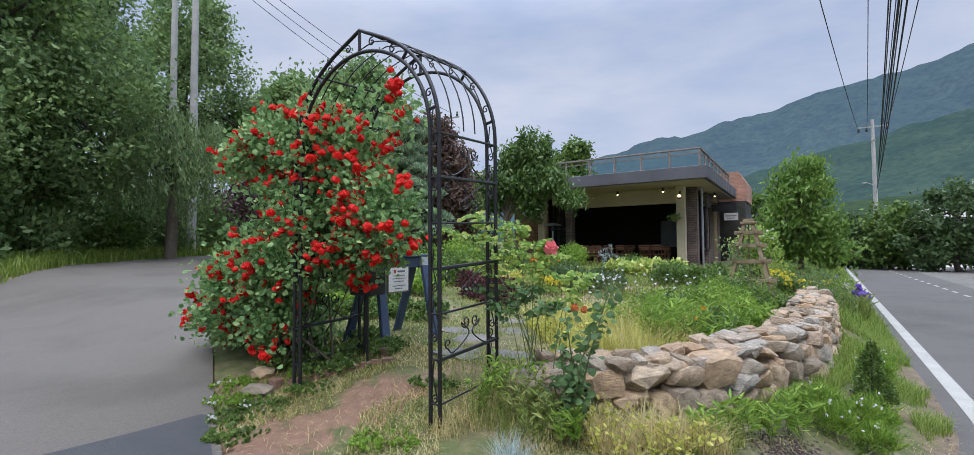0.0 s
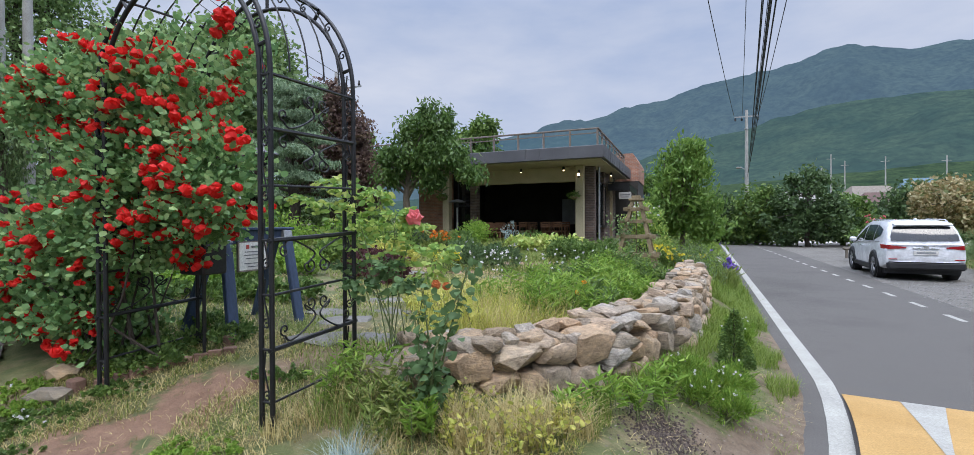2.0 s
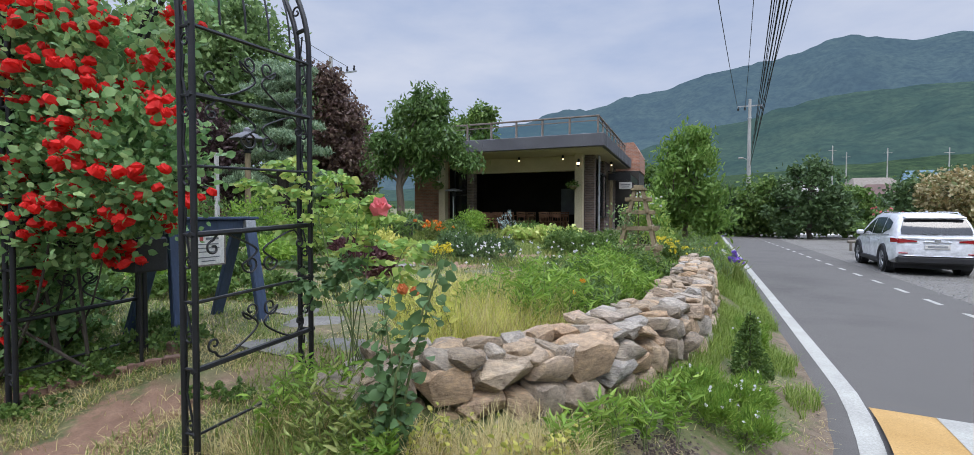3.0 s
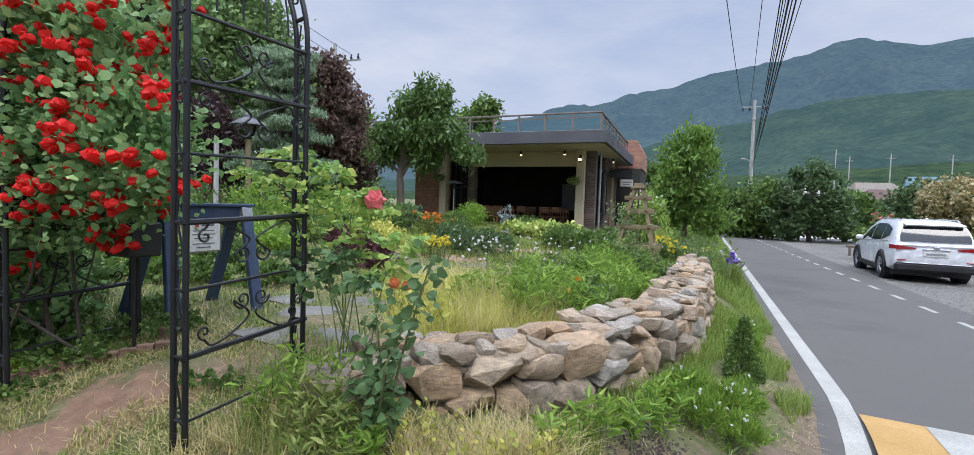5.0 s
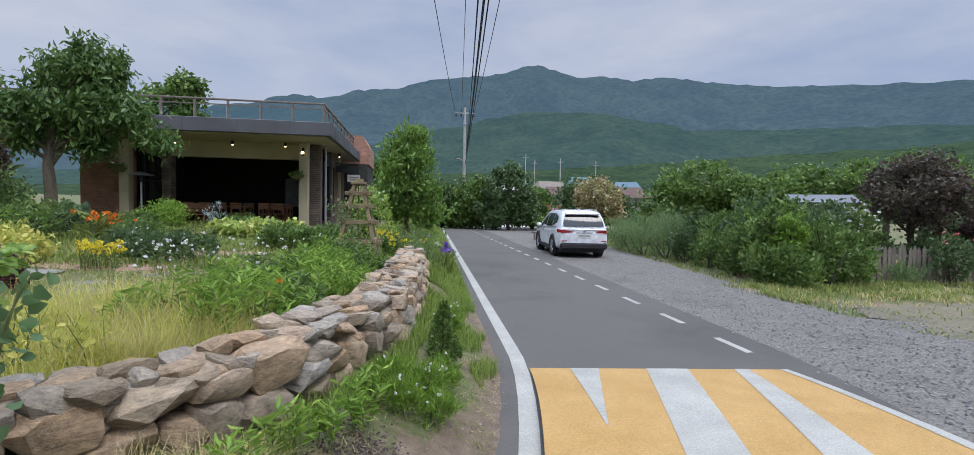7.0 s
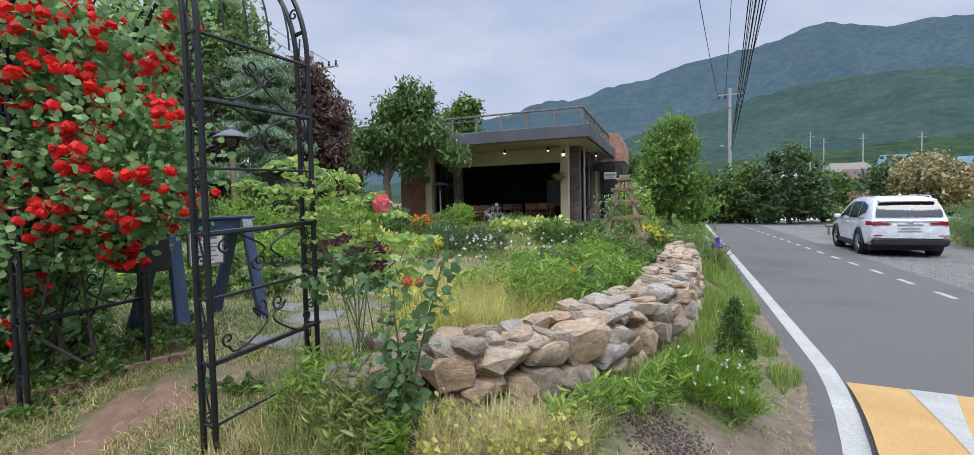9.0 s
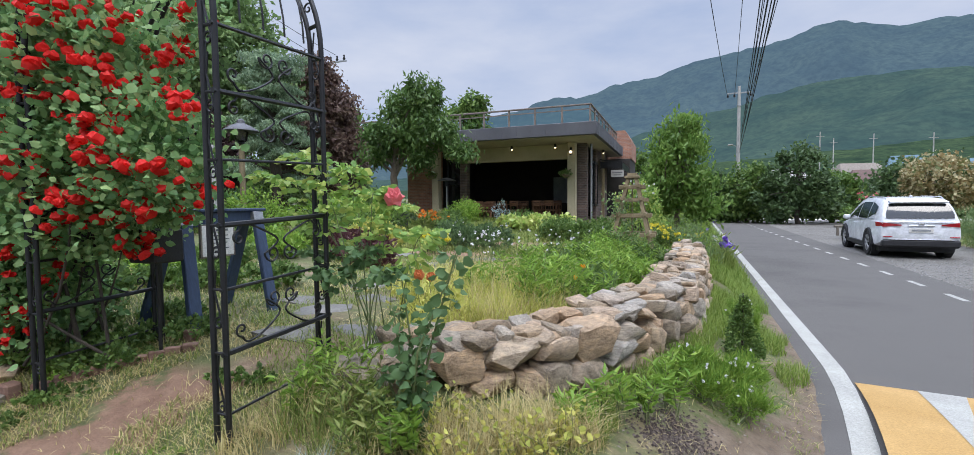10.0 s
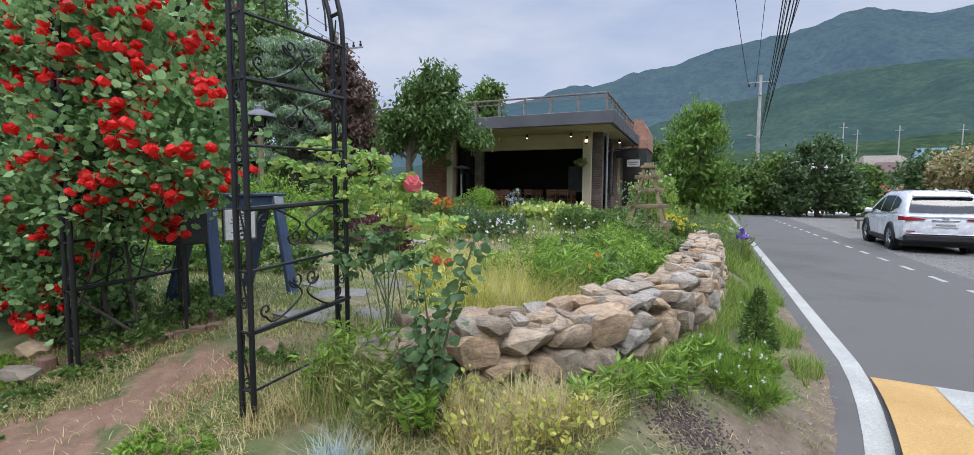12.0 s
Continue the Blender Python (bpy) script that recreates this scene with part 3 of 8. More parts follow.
def tree(name, label, base, height, lobes, leaf_mat, leaf, seed, clumps=160, per=70, clump_r=0.5, trunk=0.15, bark=None, first=0.3, width=0.6, flat=None, way=None, shell=0.6, lean=(0, 0), category="tree", group="", near=False, jitter=1.0):
    """A tapered trunk with limbs to its lobes, and a crown of leaf clumps."""
    rng = np.random.default_rng(seed)
    t = thing(name, label, category, group, at=base)
    bx = Build()
    top = Vector((lean[0], lean[1], height * 0.8))
    fork = Vector((lean[0] * first, lean[1] * first, height * first))
    spine = [Vector((0, 0, -0.15)), Vector((0, 0, 0.02))] + [fork * f for f in (0.3, 0.65, 1.0)] + [fork.lerp(top, f) for f in (0.35, 0.7, 1.0)]
    spine = [p + Vector((rng.normal(0, trunk * 0.25), rng.normal(0, trunk * 0.25), 0)) for p in spine]
    bx.tube(spine, [trunk * k for k in (1.5, 1.25, 1.05, 0.95, 0.85, 0.6, 0.35, 0.1)], 10)
    pts, ds, heads = clumped(rng, lobes, clumps, per, clump_r, shell)
    part("trunk", bx, bark or M_BARK, t, smooth=50)
    pick = heads[rng.permutation(len(heads))[:min(26, len(heads))]]
    lb = Build()
    for h in pick:
        f = rng.uniform(0.0, 0.75)
        limb_tubes(lb, rng, fork.lerp(top, f), [h], trunk * 0.42 * (1 - 0.5 * f), 0.1, 6)
    tagged(part("branchwork", lb, bark or M_BARK, t, smooth=50), kind="stuff")
    w = None if way is None else np.tile(np.asarray(way, float), (len(pts), 1)) + 0.5 * ds
    me = foliage("crown", pts, ds if w is None else w, leaf, width, 0.25, rng, 0.7) if near else flakes("crown", pts, leaf, rng, w, width, jitter)
    part("crown", me, leaf_mat, t)
    return t


# ---- lie of the land ----
def ease(a, b, x):
    f = min(1.0, max(0.0, (x - a) / (b - a)))
    return f * f * (3 - 2 * f)


def line_x(y):
    """The outer side of the road's white edge line."""
    return 1.975 + 0.035 * (min(y, 60) - 7) - 0.08 * min(3.0, max(0.0, 6.4 - y)) ** 1.6


def lie(x, y):
    """Height of the ground: the verge and garden rise from the road, the drive climbs away."""
    u = line_x(y) - x
    z = 0.40 * ease(0.08, 1.3, u) + 0.30 * ease(1.3, 2.4, u) * ease(1.8, 3.6, y) - 0.05 * ease(0.17, -0.02, u) * ease(-3.6, -3.0, u)
    z += 0.045 * min(40.0, max(0.0, -x - 3.0)) * ease(-12, 2, y)
    return z + (0.015 * noise.noise((x * 1.7, y * 1.7, 0)) * ease(0.2, 1.0, u) if abs(x) < 30 and abs(y) < 40 else 0.0)


DRIVE_R = [(2.2, -4.0), (0.9, -1.4), (-0.6, 0.2), (-2.0, 1.42), (-3.2, 1.96), (-5.1, 2.9), (-8.5, 4.5), (-12.0, 6.5), (-14.6, 9.2), (-16.2, 13.0), (-17.0, 18.0)]
DRIVE_L = [(-1.0, -9.0), (-2.2, -6.0), (-4.2, -3.6), (-6.2, -2.0), (-7.4, -1.2), (-9.5, 0.4), (-12.2, 2.2), (-15.5, 4.6), (-18.2, 8.4), (-19.8, 13.0), (-20.6, 18.0)]


def spaced(a, b, n):
    return [a + (b - a) * i / n for i in range(n + 1)]


def graded(stops):
    out = []
    for (a, b, n) in stops:
        out += spaced(a, b, n)[:-1]
    return out + [stops[-1][1]]


def in_drive(x, y):
    poly, hit = DRIVE_R + DRIVE_L[::-1], False
    for (x1, y1), (x2, y2) in zip(poly, poly[1:] + poly[:1]):
        if (y1 > y) != (y2 > y) and x < x1 + (y - y1) * (x2 - x1) / (y2 - y1):
            hit = not hit
    return hit


def ground_z(x, y):
    u = line_x(y) - x
    if -3.6 < u < -0.03 and y < 50:
        return -0.05
    if x > line_x(y) + 2.9 and x < 40 and y < 50:
        return -0.03
    if -21 < x < 2.5 and -9 < y < 18 and in_drive(x, y):
        return lie(x, y) - 0.05
    return lie(x, y)


gx = graded([(-2600, -300, 8), (-300, -60, 12), (-60, -22, 19), (-22, -6, 40), (-6, 2.4, 76), (2.4, 16, 34), (16, 60, 16), (60, 300, 10), (300, 2600, 8)])
gy = graded([(-2600, -200, 6), (-200, -20, 10), (-20, -2, 24), (-2, 12, 112), (12, 30, 54), (30, 60, 20), (60, 300, 12), (300, 2600, 8)])
thing("ground", "green and straw-coloured turf over brown soil", "ground", kind="structure", data=Build().sheet(gx, gy, ground_z), material=M_GROUND, smooth=60)


def ribbon(left, right, rise, across=10, along=6, lift=lie):
    """A strip between two lines, laid on the land."""
    b, rows = Build(), []
    for (l0, l1), (r0, r1) in zip(zip(left, left[1:]), zip(right, right[1:])):
        for k in range(along):
            f = k / along
            rows.append(((l0[0] + (l1[0] - l0[0]) * f, l0[1] + (l1[1] - l0[1]) * f), (r0[0] + (r1[0] - r0[0]) * f, r0[1] + (r1[1] - r0[1]) * f)))
    rows.append((left[-1], right[-1]))
    vs = []
    for l, r in rows:
        for k in range(across + 1):
            f = k / across
            x, y = l[0] + (r[0] - l[0]) * f, l[1] + (r[1] - l[1]) * f
            vs.append((x, y, lift(x, y) + rise))
    w = across + 1
    b.add(vs, [(j * w + i, j * w + i + 1, (j + 1) * w + i + 1, (j + 1) * w + i) for j in range(len(rows) - 1) for i in range(across)])
    return b


def flat(x, y):
    return 0.0


ROAD_Y = graded([(-14, 2, 8), (2, 12, 30), (12, 48, 18)])
ROAD_W = 3.35
thing("driveway", "worn pale grey asphalt driveway climbing past the garden", "driveway", kind="structure", data=ribbon(DRIVE_L, DRIVE_R, 0.012, 16, 8), material=M_DRIVE, smooth=60)
# the younger, darker asphalt at the mouth of the drive
thing("asphalt_patch", "fresh dark grey asphalt patch at the driveway mouth", "asphalt patch", kind="structure", data=ribbon([(-1.2, -8.6), (-2.3, -5.6), (-3.1, -3.6), (-3.35, -1.8), (-3.25, 0.9), (-3.15, 1.84)], [(2.1, -4.0), (0.85, -1.4), (-0.62, 0.14), (-1.98, 1.36), (-2.62, 1.64), (-3.1, 1.86)], 0.02, 16, 6), material=M_FRESH, smooth=60)
thing("road", "smooth grey asphalt village road", "road", kind="structure", data=ribbon([(line_x(y) - 0.34, y) for y in ROAD_Y], [(line_x(y) + ROAD_W, y) for y in ROAD_Y], 0.0, 4, 1, flat), material=M_ASPHALT)
thing("gravel_lot", "loose grey gravel parking strip beside the road", "gravel", kind="structure", data=ribbon([(line_x(y) + ROAD_W, y) for y in ROAD_Y], [(8.0 + max(0, y - 8) * 0.13 + 5.0 * ease(8.0, 6.0, y), y) for y in ROAD_Y], -0.008, 6, 2, flat), material=M_GRAVEL)
thing("sandy_lot", "pale bare soil forecourt with sparse weeds", "bare soil", kind="structure", data=ribbon([(8.15 + 0.22 * math.sin(k * 1.9) + 0.14 * math.sin(k * 4.3) + 0.05 * max(0, k - 12), 1.0 + 0.36 * k) for k in range(24)], [(22, 0.4 + 0.42 * k) for k in range(24)], -0.004, 10, 2, lambda x, y: -0.04 * ease(8.2, 9.2, y - 0.057 * (x - 8))), material=M_LOT)
thing("edge_line", "worn white painted road edge line", "road marking", kind="structure", data=ribbon([(line_x(y), y) for y in spaced(-3, 46, 90)], [(line_x(y) + 0.158, y) for y in spaced(-3, 46, 90)], 0.005, 1, 1, flat), material=M_WHITE_LINE)
y = 6.2
while y < 44:
    b = Build().add([(4.80 + 0.012 * (y - 6), y, 0.005), (4.90 + 0.012 * (y - 6), y, 0.005), (4.91 + 0.012 * (y - 6), y + 0.66, 0.005), (4.81 + 0.012 * (y - 6), y + 0.66, 0.005)], [(0, 1, 2, 3)])
    thing("lane_dash", "short worn white centre line dash", "road marking", "centre line dashes", "structure", b, M_WHITE_LINE)
    y += 1.46
thing("cross_lane", "pale concrete lane crossing the end of the road", "lane", kind="structure", data=ribbon([(-4, 47.0), (9, 46.4), (30, 45.5)], [(-4, 50.5), (9, 50.0), (30, 49.0)], 0.01, 2, 4, flat), material=M_CONCRETE)


# ---- speed hump: a low swell with slanting yellow and white bars ----
def hump_z(y):
    f = (y - 2.1) / 3.55
    return 0.075 * max(0.0, 1 - (2 * f - 1) ** 2) if 0 < f < 1 else 0.0



def hump_sheet(far, near, rise, y_near=2.1):
    """A bar of the hump from its slanting far edge down to y_near; far and near: its two sides there."""
    b, rows, vs = Build(), 12, []
    for k in range(rows + 1):
        f = k / rows
        for i in (0, 1):
            x = near[i] + (far[i] - near[i]) * f
            yy = y_near + (5.91 - 0.142 * (x - 2.0) - y_near) * f
            x = max(x, line_x(yy) + 0.175)
            vs.append((x, yy, hump_z(yy * 0.955 + 0.0025) + rise))
    return b.add(vs, [(2 * k, 2 * k + 1, 2 * k + 3, 2 * k + 2) for k in range(rows)])


hump = thing("speed_hump", "low asphalt speed hump with yellow and white slanting bars", "speed hump", kind="structure")
part("yellow_field", hump_sheet((2.0, 4.72), (1.4, 4.70), 0.005), M_YELLOW, hump, "worn yellow road paint")
for far, near, y_near in (((2.50, 2.80), (2.30, 2.315), 4.40), ((3.29, 3.72), (2.02, 2.46), 2.1), ((4.20, 4.35), (2.96, 3.48), 2.1), ((4.68, 4.76), (4.62, 4.76), 2.1)):
    part("white_bar", hump_sheet(far, near, 0.009, y_near), M_WHITE_LINE, hump, "worn white road paint")


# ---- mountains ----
def mountain_mat(name, a, b, haze_glow, strength, scale):
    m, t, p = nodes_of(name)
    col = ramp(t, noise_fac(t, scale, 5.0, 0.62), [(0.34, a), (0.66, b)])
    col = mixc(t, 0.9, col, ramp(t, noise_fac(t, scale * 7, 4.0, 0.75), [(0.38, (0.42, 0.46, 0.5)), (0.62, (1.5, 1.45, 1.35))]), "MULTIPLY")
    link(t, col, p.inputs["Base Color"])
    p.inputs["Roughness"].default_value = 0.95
    # distance haze is put in as a bluish glow over the whole slope
    p.inputs["Emission Color"].default_value, p.inputs["Emission Strength"].default_value = (*haze_glow, 1), strength
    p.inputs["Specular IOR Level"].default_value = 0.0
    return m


def ridge(name, label, near, far, skyline, mat, rough, steps=(260, 46)):
    """A wooded mountainside between two distances, as high as its skyline."""
    na, nr = steps
    vs = []
    for i in range(na + 1):
        az = -75 + 165 * i / na
        el = float(np.interp(az, [s[0] for s in skyline], [s[1] for s in skyline]))
        top = far * math.tan(radians(el))
        for j in range(nr + 1):
            f = j / nr
            r = near + (far - near) * f
            x, y = r * math.sin(radians(az)), r * math.cos(radians(az))
            spur = noise.fractal((x / 190, y / 190, 3.1), 1.0, 2.0, 5)
            fine = noise.fractal((x / 24, y / 24, 7.7), 1.0, 2.0, 3)
            z = top * (0.06 + 0.94 * f ** 1.25) + rough * top * spur * math.sin(math.pi * min(1, f * 1.02)) * 0.9 + fine * far * 0.004
            vs.append((x, y, z + 1.6 if j else -0.5))
        r = far * 1.25
        vs.append((r * math.sin(radians(az)), r * math.cos(radians(az)), top * 0.5))
    w = nr + 2
    b = Build().add(vs, [(i * w + j, (i + 1) * w + j, (i + 1) * w + j + 1, i * w + j + 1) for i in range(na) for j in range(w - 1)])
    return thing(name, label, "mountain", kind="structure", data=b, material=mat, smooth=180)


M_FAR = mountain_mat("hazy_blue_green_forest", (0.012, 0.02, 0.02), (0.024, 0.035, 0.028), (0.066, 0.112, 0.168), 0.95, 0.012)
M_SLOPE = mountain_mat("hazed_blue_green_forest", (0.009, 0.019, 0.013), (0.024, 0.037, 0.021), (0.052, 0.094, 0.115), 0.82, 0.02)
M_FOOT = mountain_mat("hazed_green_forest", (0.012, 0.025, 0.011), (0.034, 0.052, 0.021), (0.05, 0.085, 0.085), 0.45, 0.05)
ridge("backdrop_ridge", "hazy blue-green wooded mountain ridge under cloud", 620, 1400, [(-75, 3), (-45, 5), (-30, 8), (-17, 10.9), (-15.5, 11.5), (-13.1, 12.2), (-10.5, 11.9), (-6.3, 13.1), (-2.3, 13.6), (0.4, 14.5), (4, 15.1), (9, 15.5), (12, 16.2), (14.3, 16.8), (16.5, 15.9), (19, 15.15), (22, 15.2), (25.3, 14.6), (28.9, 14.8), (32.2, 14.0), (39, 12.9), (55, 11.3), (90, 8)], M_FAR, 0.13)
ridge("backdrop_slope", "hazy blue-green wooded mountainside", 330, 760, [(-75, 1.5), (-30, 3), (-12, 4.6), (-4, 7.5), (3, 9.3), (13, 11.4), (22, 11.2), (32, 9.0), (45, 8.4), (60, 7.5), (90, 6)], M_SLOPE, 0.2)
ridge("backdrop_foothill", "hazy green wooded foothill", 150, 300, [(-75, 1.0), (-20, 1.6), (-6, 2.6), (3, 4.1), (14, 4.8), (24, 5.2), (40, 6.0), (60, 6.6), (90, 6)], M_FOOT, 0.2)


# ---- rose arch ----
ARCH_X, ARCH_Y0, ARCH_Y1, HALF, GAP = -2.12, 2.45, 3.15, 0.775, 0.078
SPRING = 2.46
RISE = 0.05


def hoop_line(r, peak):
    """From one foot over the top to the other, in x and z about the arch's middle."""
    pts = [(-r, 0.0)]
    pts += [(-r, SPRING * k / 6) for k in range(1, 6)]
    for k in range(33):
        a = math.pi - math.pi * k / 32
        lift = peak * math.exp(-abs(a - math.pi / 2) / 0.24)
        pts.append((r * math.cos(a), SPRING + (r + lift) * math.sin(a)))
    pts += [(r, SPRING * k / 6) for k in range(5, -1, -1)]
    return pts


def scroll(b, c, r, turns, start, way, plane, rad=0.006, n=22):
    """A flat spiral of thin rod about c; plane gives the two directions in which it lies."""
    pts = []
    for k in range(n + 1):
        f = k / n
        a = start + way * turns * 2 * math.pi * f
        rr = r * (1 - 0.82 * f)
        pts.append(Vector(c) + plane[0] * (rr * math.cos(a)) + plane[1] * (rr * math.sin(a)))
    b.tube(pts, rad, 5)
    return pts[0]


def sweep(b, pts, rad):
    """A rod through a few points, rounded."""
    v = [Vector(p) for p in pts]
    out = []
    for i in range(len(v) - 1):
        p0, p1, p2, p3 = v[max(i - 1, 0)], v[i], v[i + 1], v[min(i + 2, len(v) - 1)]
        for k in range(7):
            t = k / 7
            out.append(0.5 * ((2 * p1) + (p2 - p0) * t + (2 * p0 - 5 * p1 + 4 * p2 - p3) * t * t + (3 * p1 - p0 - 3 * p2 + p3) * t ** 3))
    b.tube(out + [v[-1]], rad, 5)


def rose_arch():
    arch = thing("rose_arch", "black wrought-iron rose arch with scrolled side panels", "garden arch", at=(ARCH_X, ARCH_Y0, 0))
    depth = ARCH_Y1 - ARCH_Y0
    feet = {(-1, 0): 0.54, (1, 0): 0.47, (-1, 1): 0.68, (1, 1): 0.62}
    X, Y, Z = Vector((1, 0, 0)), Vector((0, 1, 0)), Vector((0, 0, 1))
    for e, y0 in enumerate((0.0, depth)):
        for nm, r, peak in (("outer_hoop", HALF, 0.10), ("inner_hoop", HALF - GAP, 0.0)):
            pts = hoop_line(r, peak)
            pts = [(x, y0, max(z + RISE * e, feet[(-1 if x < 0 else 1, e)] - 0.06)) for x, z in pts]
            keep = [p for i, p in enumerate(pts) if i == 0 or (Vector(p) - Vector(pts[i - 1])).length > 0.01]
            part(nm, Build().tube(keep, 0.0145, 8), M_IRON, arch, smooth=60)
        # short struts and scrolls between the two rings
        for ang in (12, 51, 90, 129, 168):
            a = radians(ang)
            lift = 0.10 * math.exp(-abs(a - math.pi / 2) / 0.24)
            i, o = HALF - GAP, HALF + lift
            part("strut", Build().tube([(i * math.cos(a), y0, SPRING + RISE * e + i * math.sin(a)), (o * math.cos(a), y0, SPRING + RISE * e + o * math.sin(a))], 0.012, 6), M_IRON, arch)
        for ang in (21, 40, 62, 80, 100, 118, 140, 159):
            a = radians(ang)
            m = HALF - GAP * 0.5 + (0.03 if 75 < ang < 105 else 0)
            sb = Build()
            scroll(sb, (m * math.cos(a), y0, SPRING + RISE * e + m * math.sin(a)), 0.034, 1.2, a, 1 if ang < 90 else -1, (X, Z), 0.0055)
            part("scroll", sb, M_IRON, arch)
        for sx in (-1, 1):
            for z in (0.62, 1.02, 1.35, 1.72, 2.02, 2.33):
                xx = sx * (HALF - GAP * 0.5)
                sb = Build()
                scroll(sb, (xx, y0, z + 0.05), 0.03, 1.2, math.pi / 2, sx, (X, Z), 0.005)
                sb.tube([(xx + 0.02 * sx, y0, z + 0.05), (xx - 0.022 * sx, y0, z + 0.2), (xx - 0.01 * sx, y0, z + 0.3)], 0.005, 5)
                part("scroll", sb, M_IRON, arch)
    rods = ((0.64, 0.007), (0.93, 0.0135), (1.23, 0.008), (1.53, 0.0135), (1.83, 0.007), (2.14, 0.0135), (2.44, 0.010))
    for sx in (-1, 1):
        for z, r in rods:
            x = sx * HALF
            dz = 0.07 if sx < 0 else 0.0
            part("cross_rod", Build().tube([(x, -0.02, z + dz), (x, depth + 0.02, z + dz + 0.03)], r, 6), M_IRON, arch)
            part("tie_plate", Build().tube([(x, 0, z + dz), (sx * (HALF - GAP), 0, z + dz)], 0.008, 6), M_IRON, arch)
            part("tie_plate", Build().tube([(x, depth, z + dz + 0.03), (sx * (HALF - GAP), depth, z + dz + 0.03)], 0.008, 6), M_IRON, arch)
        # heart-shaped scrollwork over and under the thick rods
        for z, up in ((0.93, 1), (1.53, -1), (2.14, 1), (2.14, -1)):
            hb = Build()
            z = z + (0.07 if sx < 0 else 0.0) + 0.015
            for s in (-1, 1):
                c = depth / 2 + s * 0.058
                tall = 0.20 if up > 0 else 0.17
                first = scroll(hb, (sx * HALF, c + s * 0.0, z + up * tall), 0.05, 1.3, math.pi / 2 + (math.pi / 2) * (1 if s < 0 else -1), -s * 1, (Y, Z), 0.0055)
                last = Vector((sx * HALF, depth / 2 + s * (depth / 2 - 0.09), z + up * 0.045))
                sweep(hb, [first, Vector((sx * HALF, depth / 2 + s * 0.02, z + up * tall * 0.62)), Vector((sx * HALF, depth / 2 + s * 0.12, z + up * 0.045)), Vector((sx * HALF, depth / 2 + s * 0.22, z + up * 0.012)), last], 0.0055)
                scroll(hb, (sx * HALF, depth / 2 + s * (depth / 2 - 0.09), z + up * 0.08), 0.036, 1.1, -math.pi / 2 * up, s * up, (Y, Z), 0.0055)
            part("heart_scroll", hb, M_IRON, arch)
    # thin ribs over the tunnel, and the ridge bars
    for k in range(1, 5):
        y = depth * k / 5
        pts = [(HALF * math.cos(math.pi * i / 24), y, SPRING + 0.02 + RISE * k / 5 + (HALF + 0.03 * math.exp(-abs(math.pi * i / 24 - math.pi / 2) / 0.25)) * math.sin(math.pi * i / 24)) for i in range(25)]
        part("rib", Build().tube(pts, 0.0055, 5), M_IRON, arch)
    for a in (51, 90, 129):
        lift = 0.10 if a == 90 else 0.01
        part("ridge_rod", Build().tube([((HALF + lift) * math.cos(radians(a)), yy, SPRING + RISE * yy / depth + (HALF + lift) * math.sin(radians(a))) for yy in (0, depth)], 0.009, 6), M_IRON, arch)
    return arch


rose_arch()


# ---- climbing rose on the arch ----
def flower_heads(rng, spots, size, petals=9):
    """Places and ways of the petals of rounded blooms."""
    p, d = [], []
    for s in spots:
        for _ in range(petals):
            w = unit(rng.normal(0, 1, 3) + np.array([0, -0.2, 0.35]))
            p.append(s + w * size * rng.uniform(0.25, 0.5))
            d.append(unit(np.cross(w, rng.normal(0, 1, 3))))
    return np.array(p), np.array(d)


def bloom_mesh(rng, grow=1.0):
    """One ruffled rose: rings of petal edges about a tight heart."""
    n, vs = 10, [(0, 0, 0.020 * grow)]
    for r, z, ruff in ((0.011, 0.026, 0.004), (0.017, 0.014, 0.004), (0.027, 0.024, 0.007), (0.033, 0.006, 0.006), (0.036, -0.010, 0.004), (0.014, -0.022, 0.0)):
        turn = rng.uniform(0, 6.28)
        for i in range(n):
            a = 2 * math.pi * i / n
            q = r * (1 + 0.16 * math.sin(5 * a + turn) + rng.uniform(-0.08, 0.08))
            vs.append((q * grow * math.cos(a), q * grow * math.sin(a), (z + ruff * math.cos(5 * a + turn)) * grow))
    fs = [(0, 1 + i, 1 + (i + 1) % n) for i in range(n)]
    fs += [(1 + j * n + i, 1 + (j + 1) * n + i, 1 + (j + 1) * n + (i + 1) % n, 1 + j * n + (i + 1) % n) for j in range(5) for i in range(n)]
    return Build().add(vs, fs).mesh("bloom")


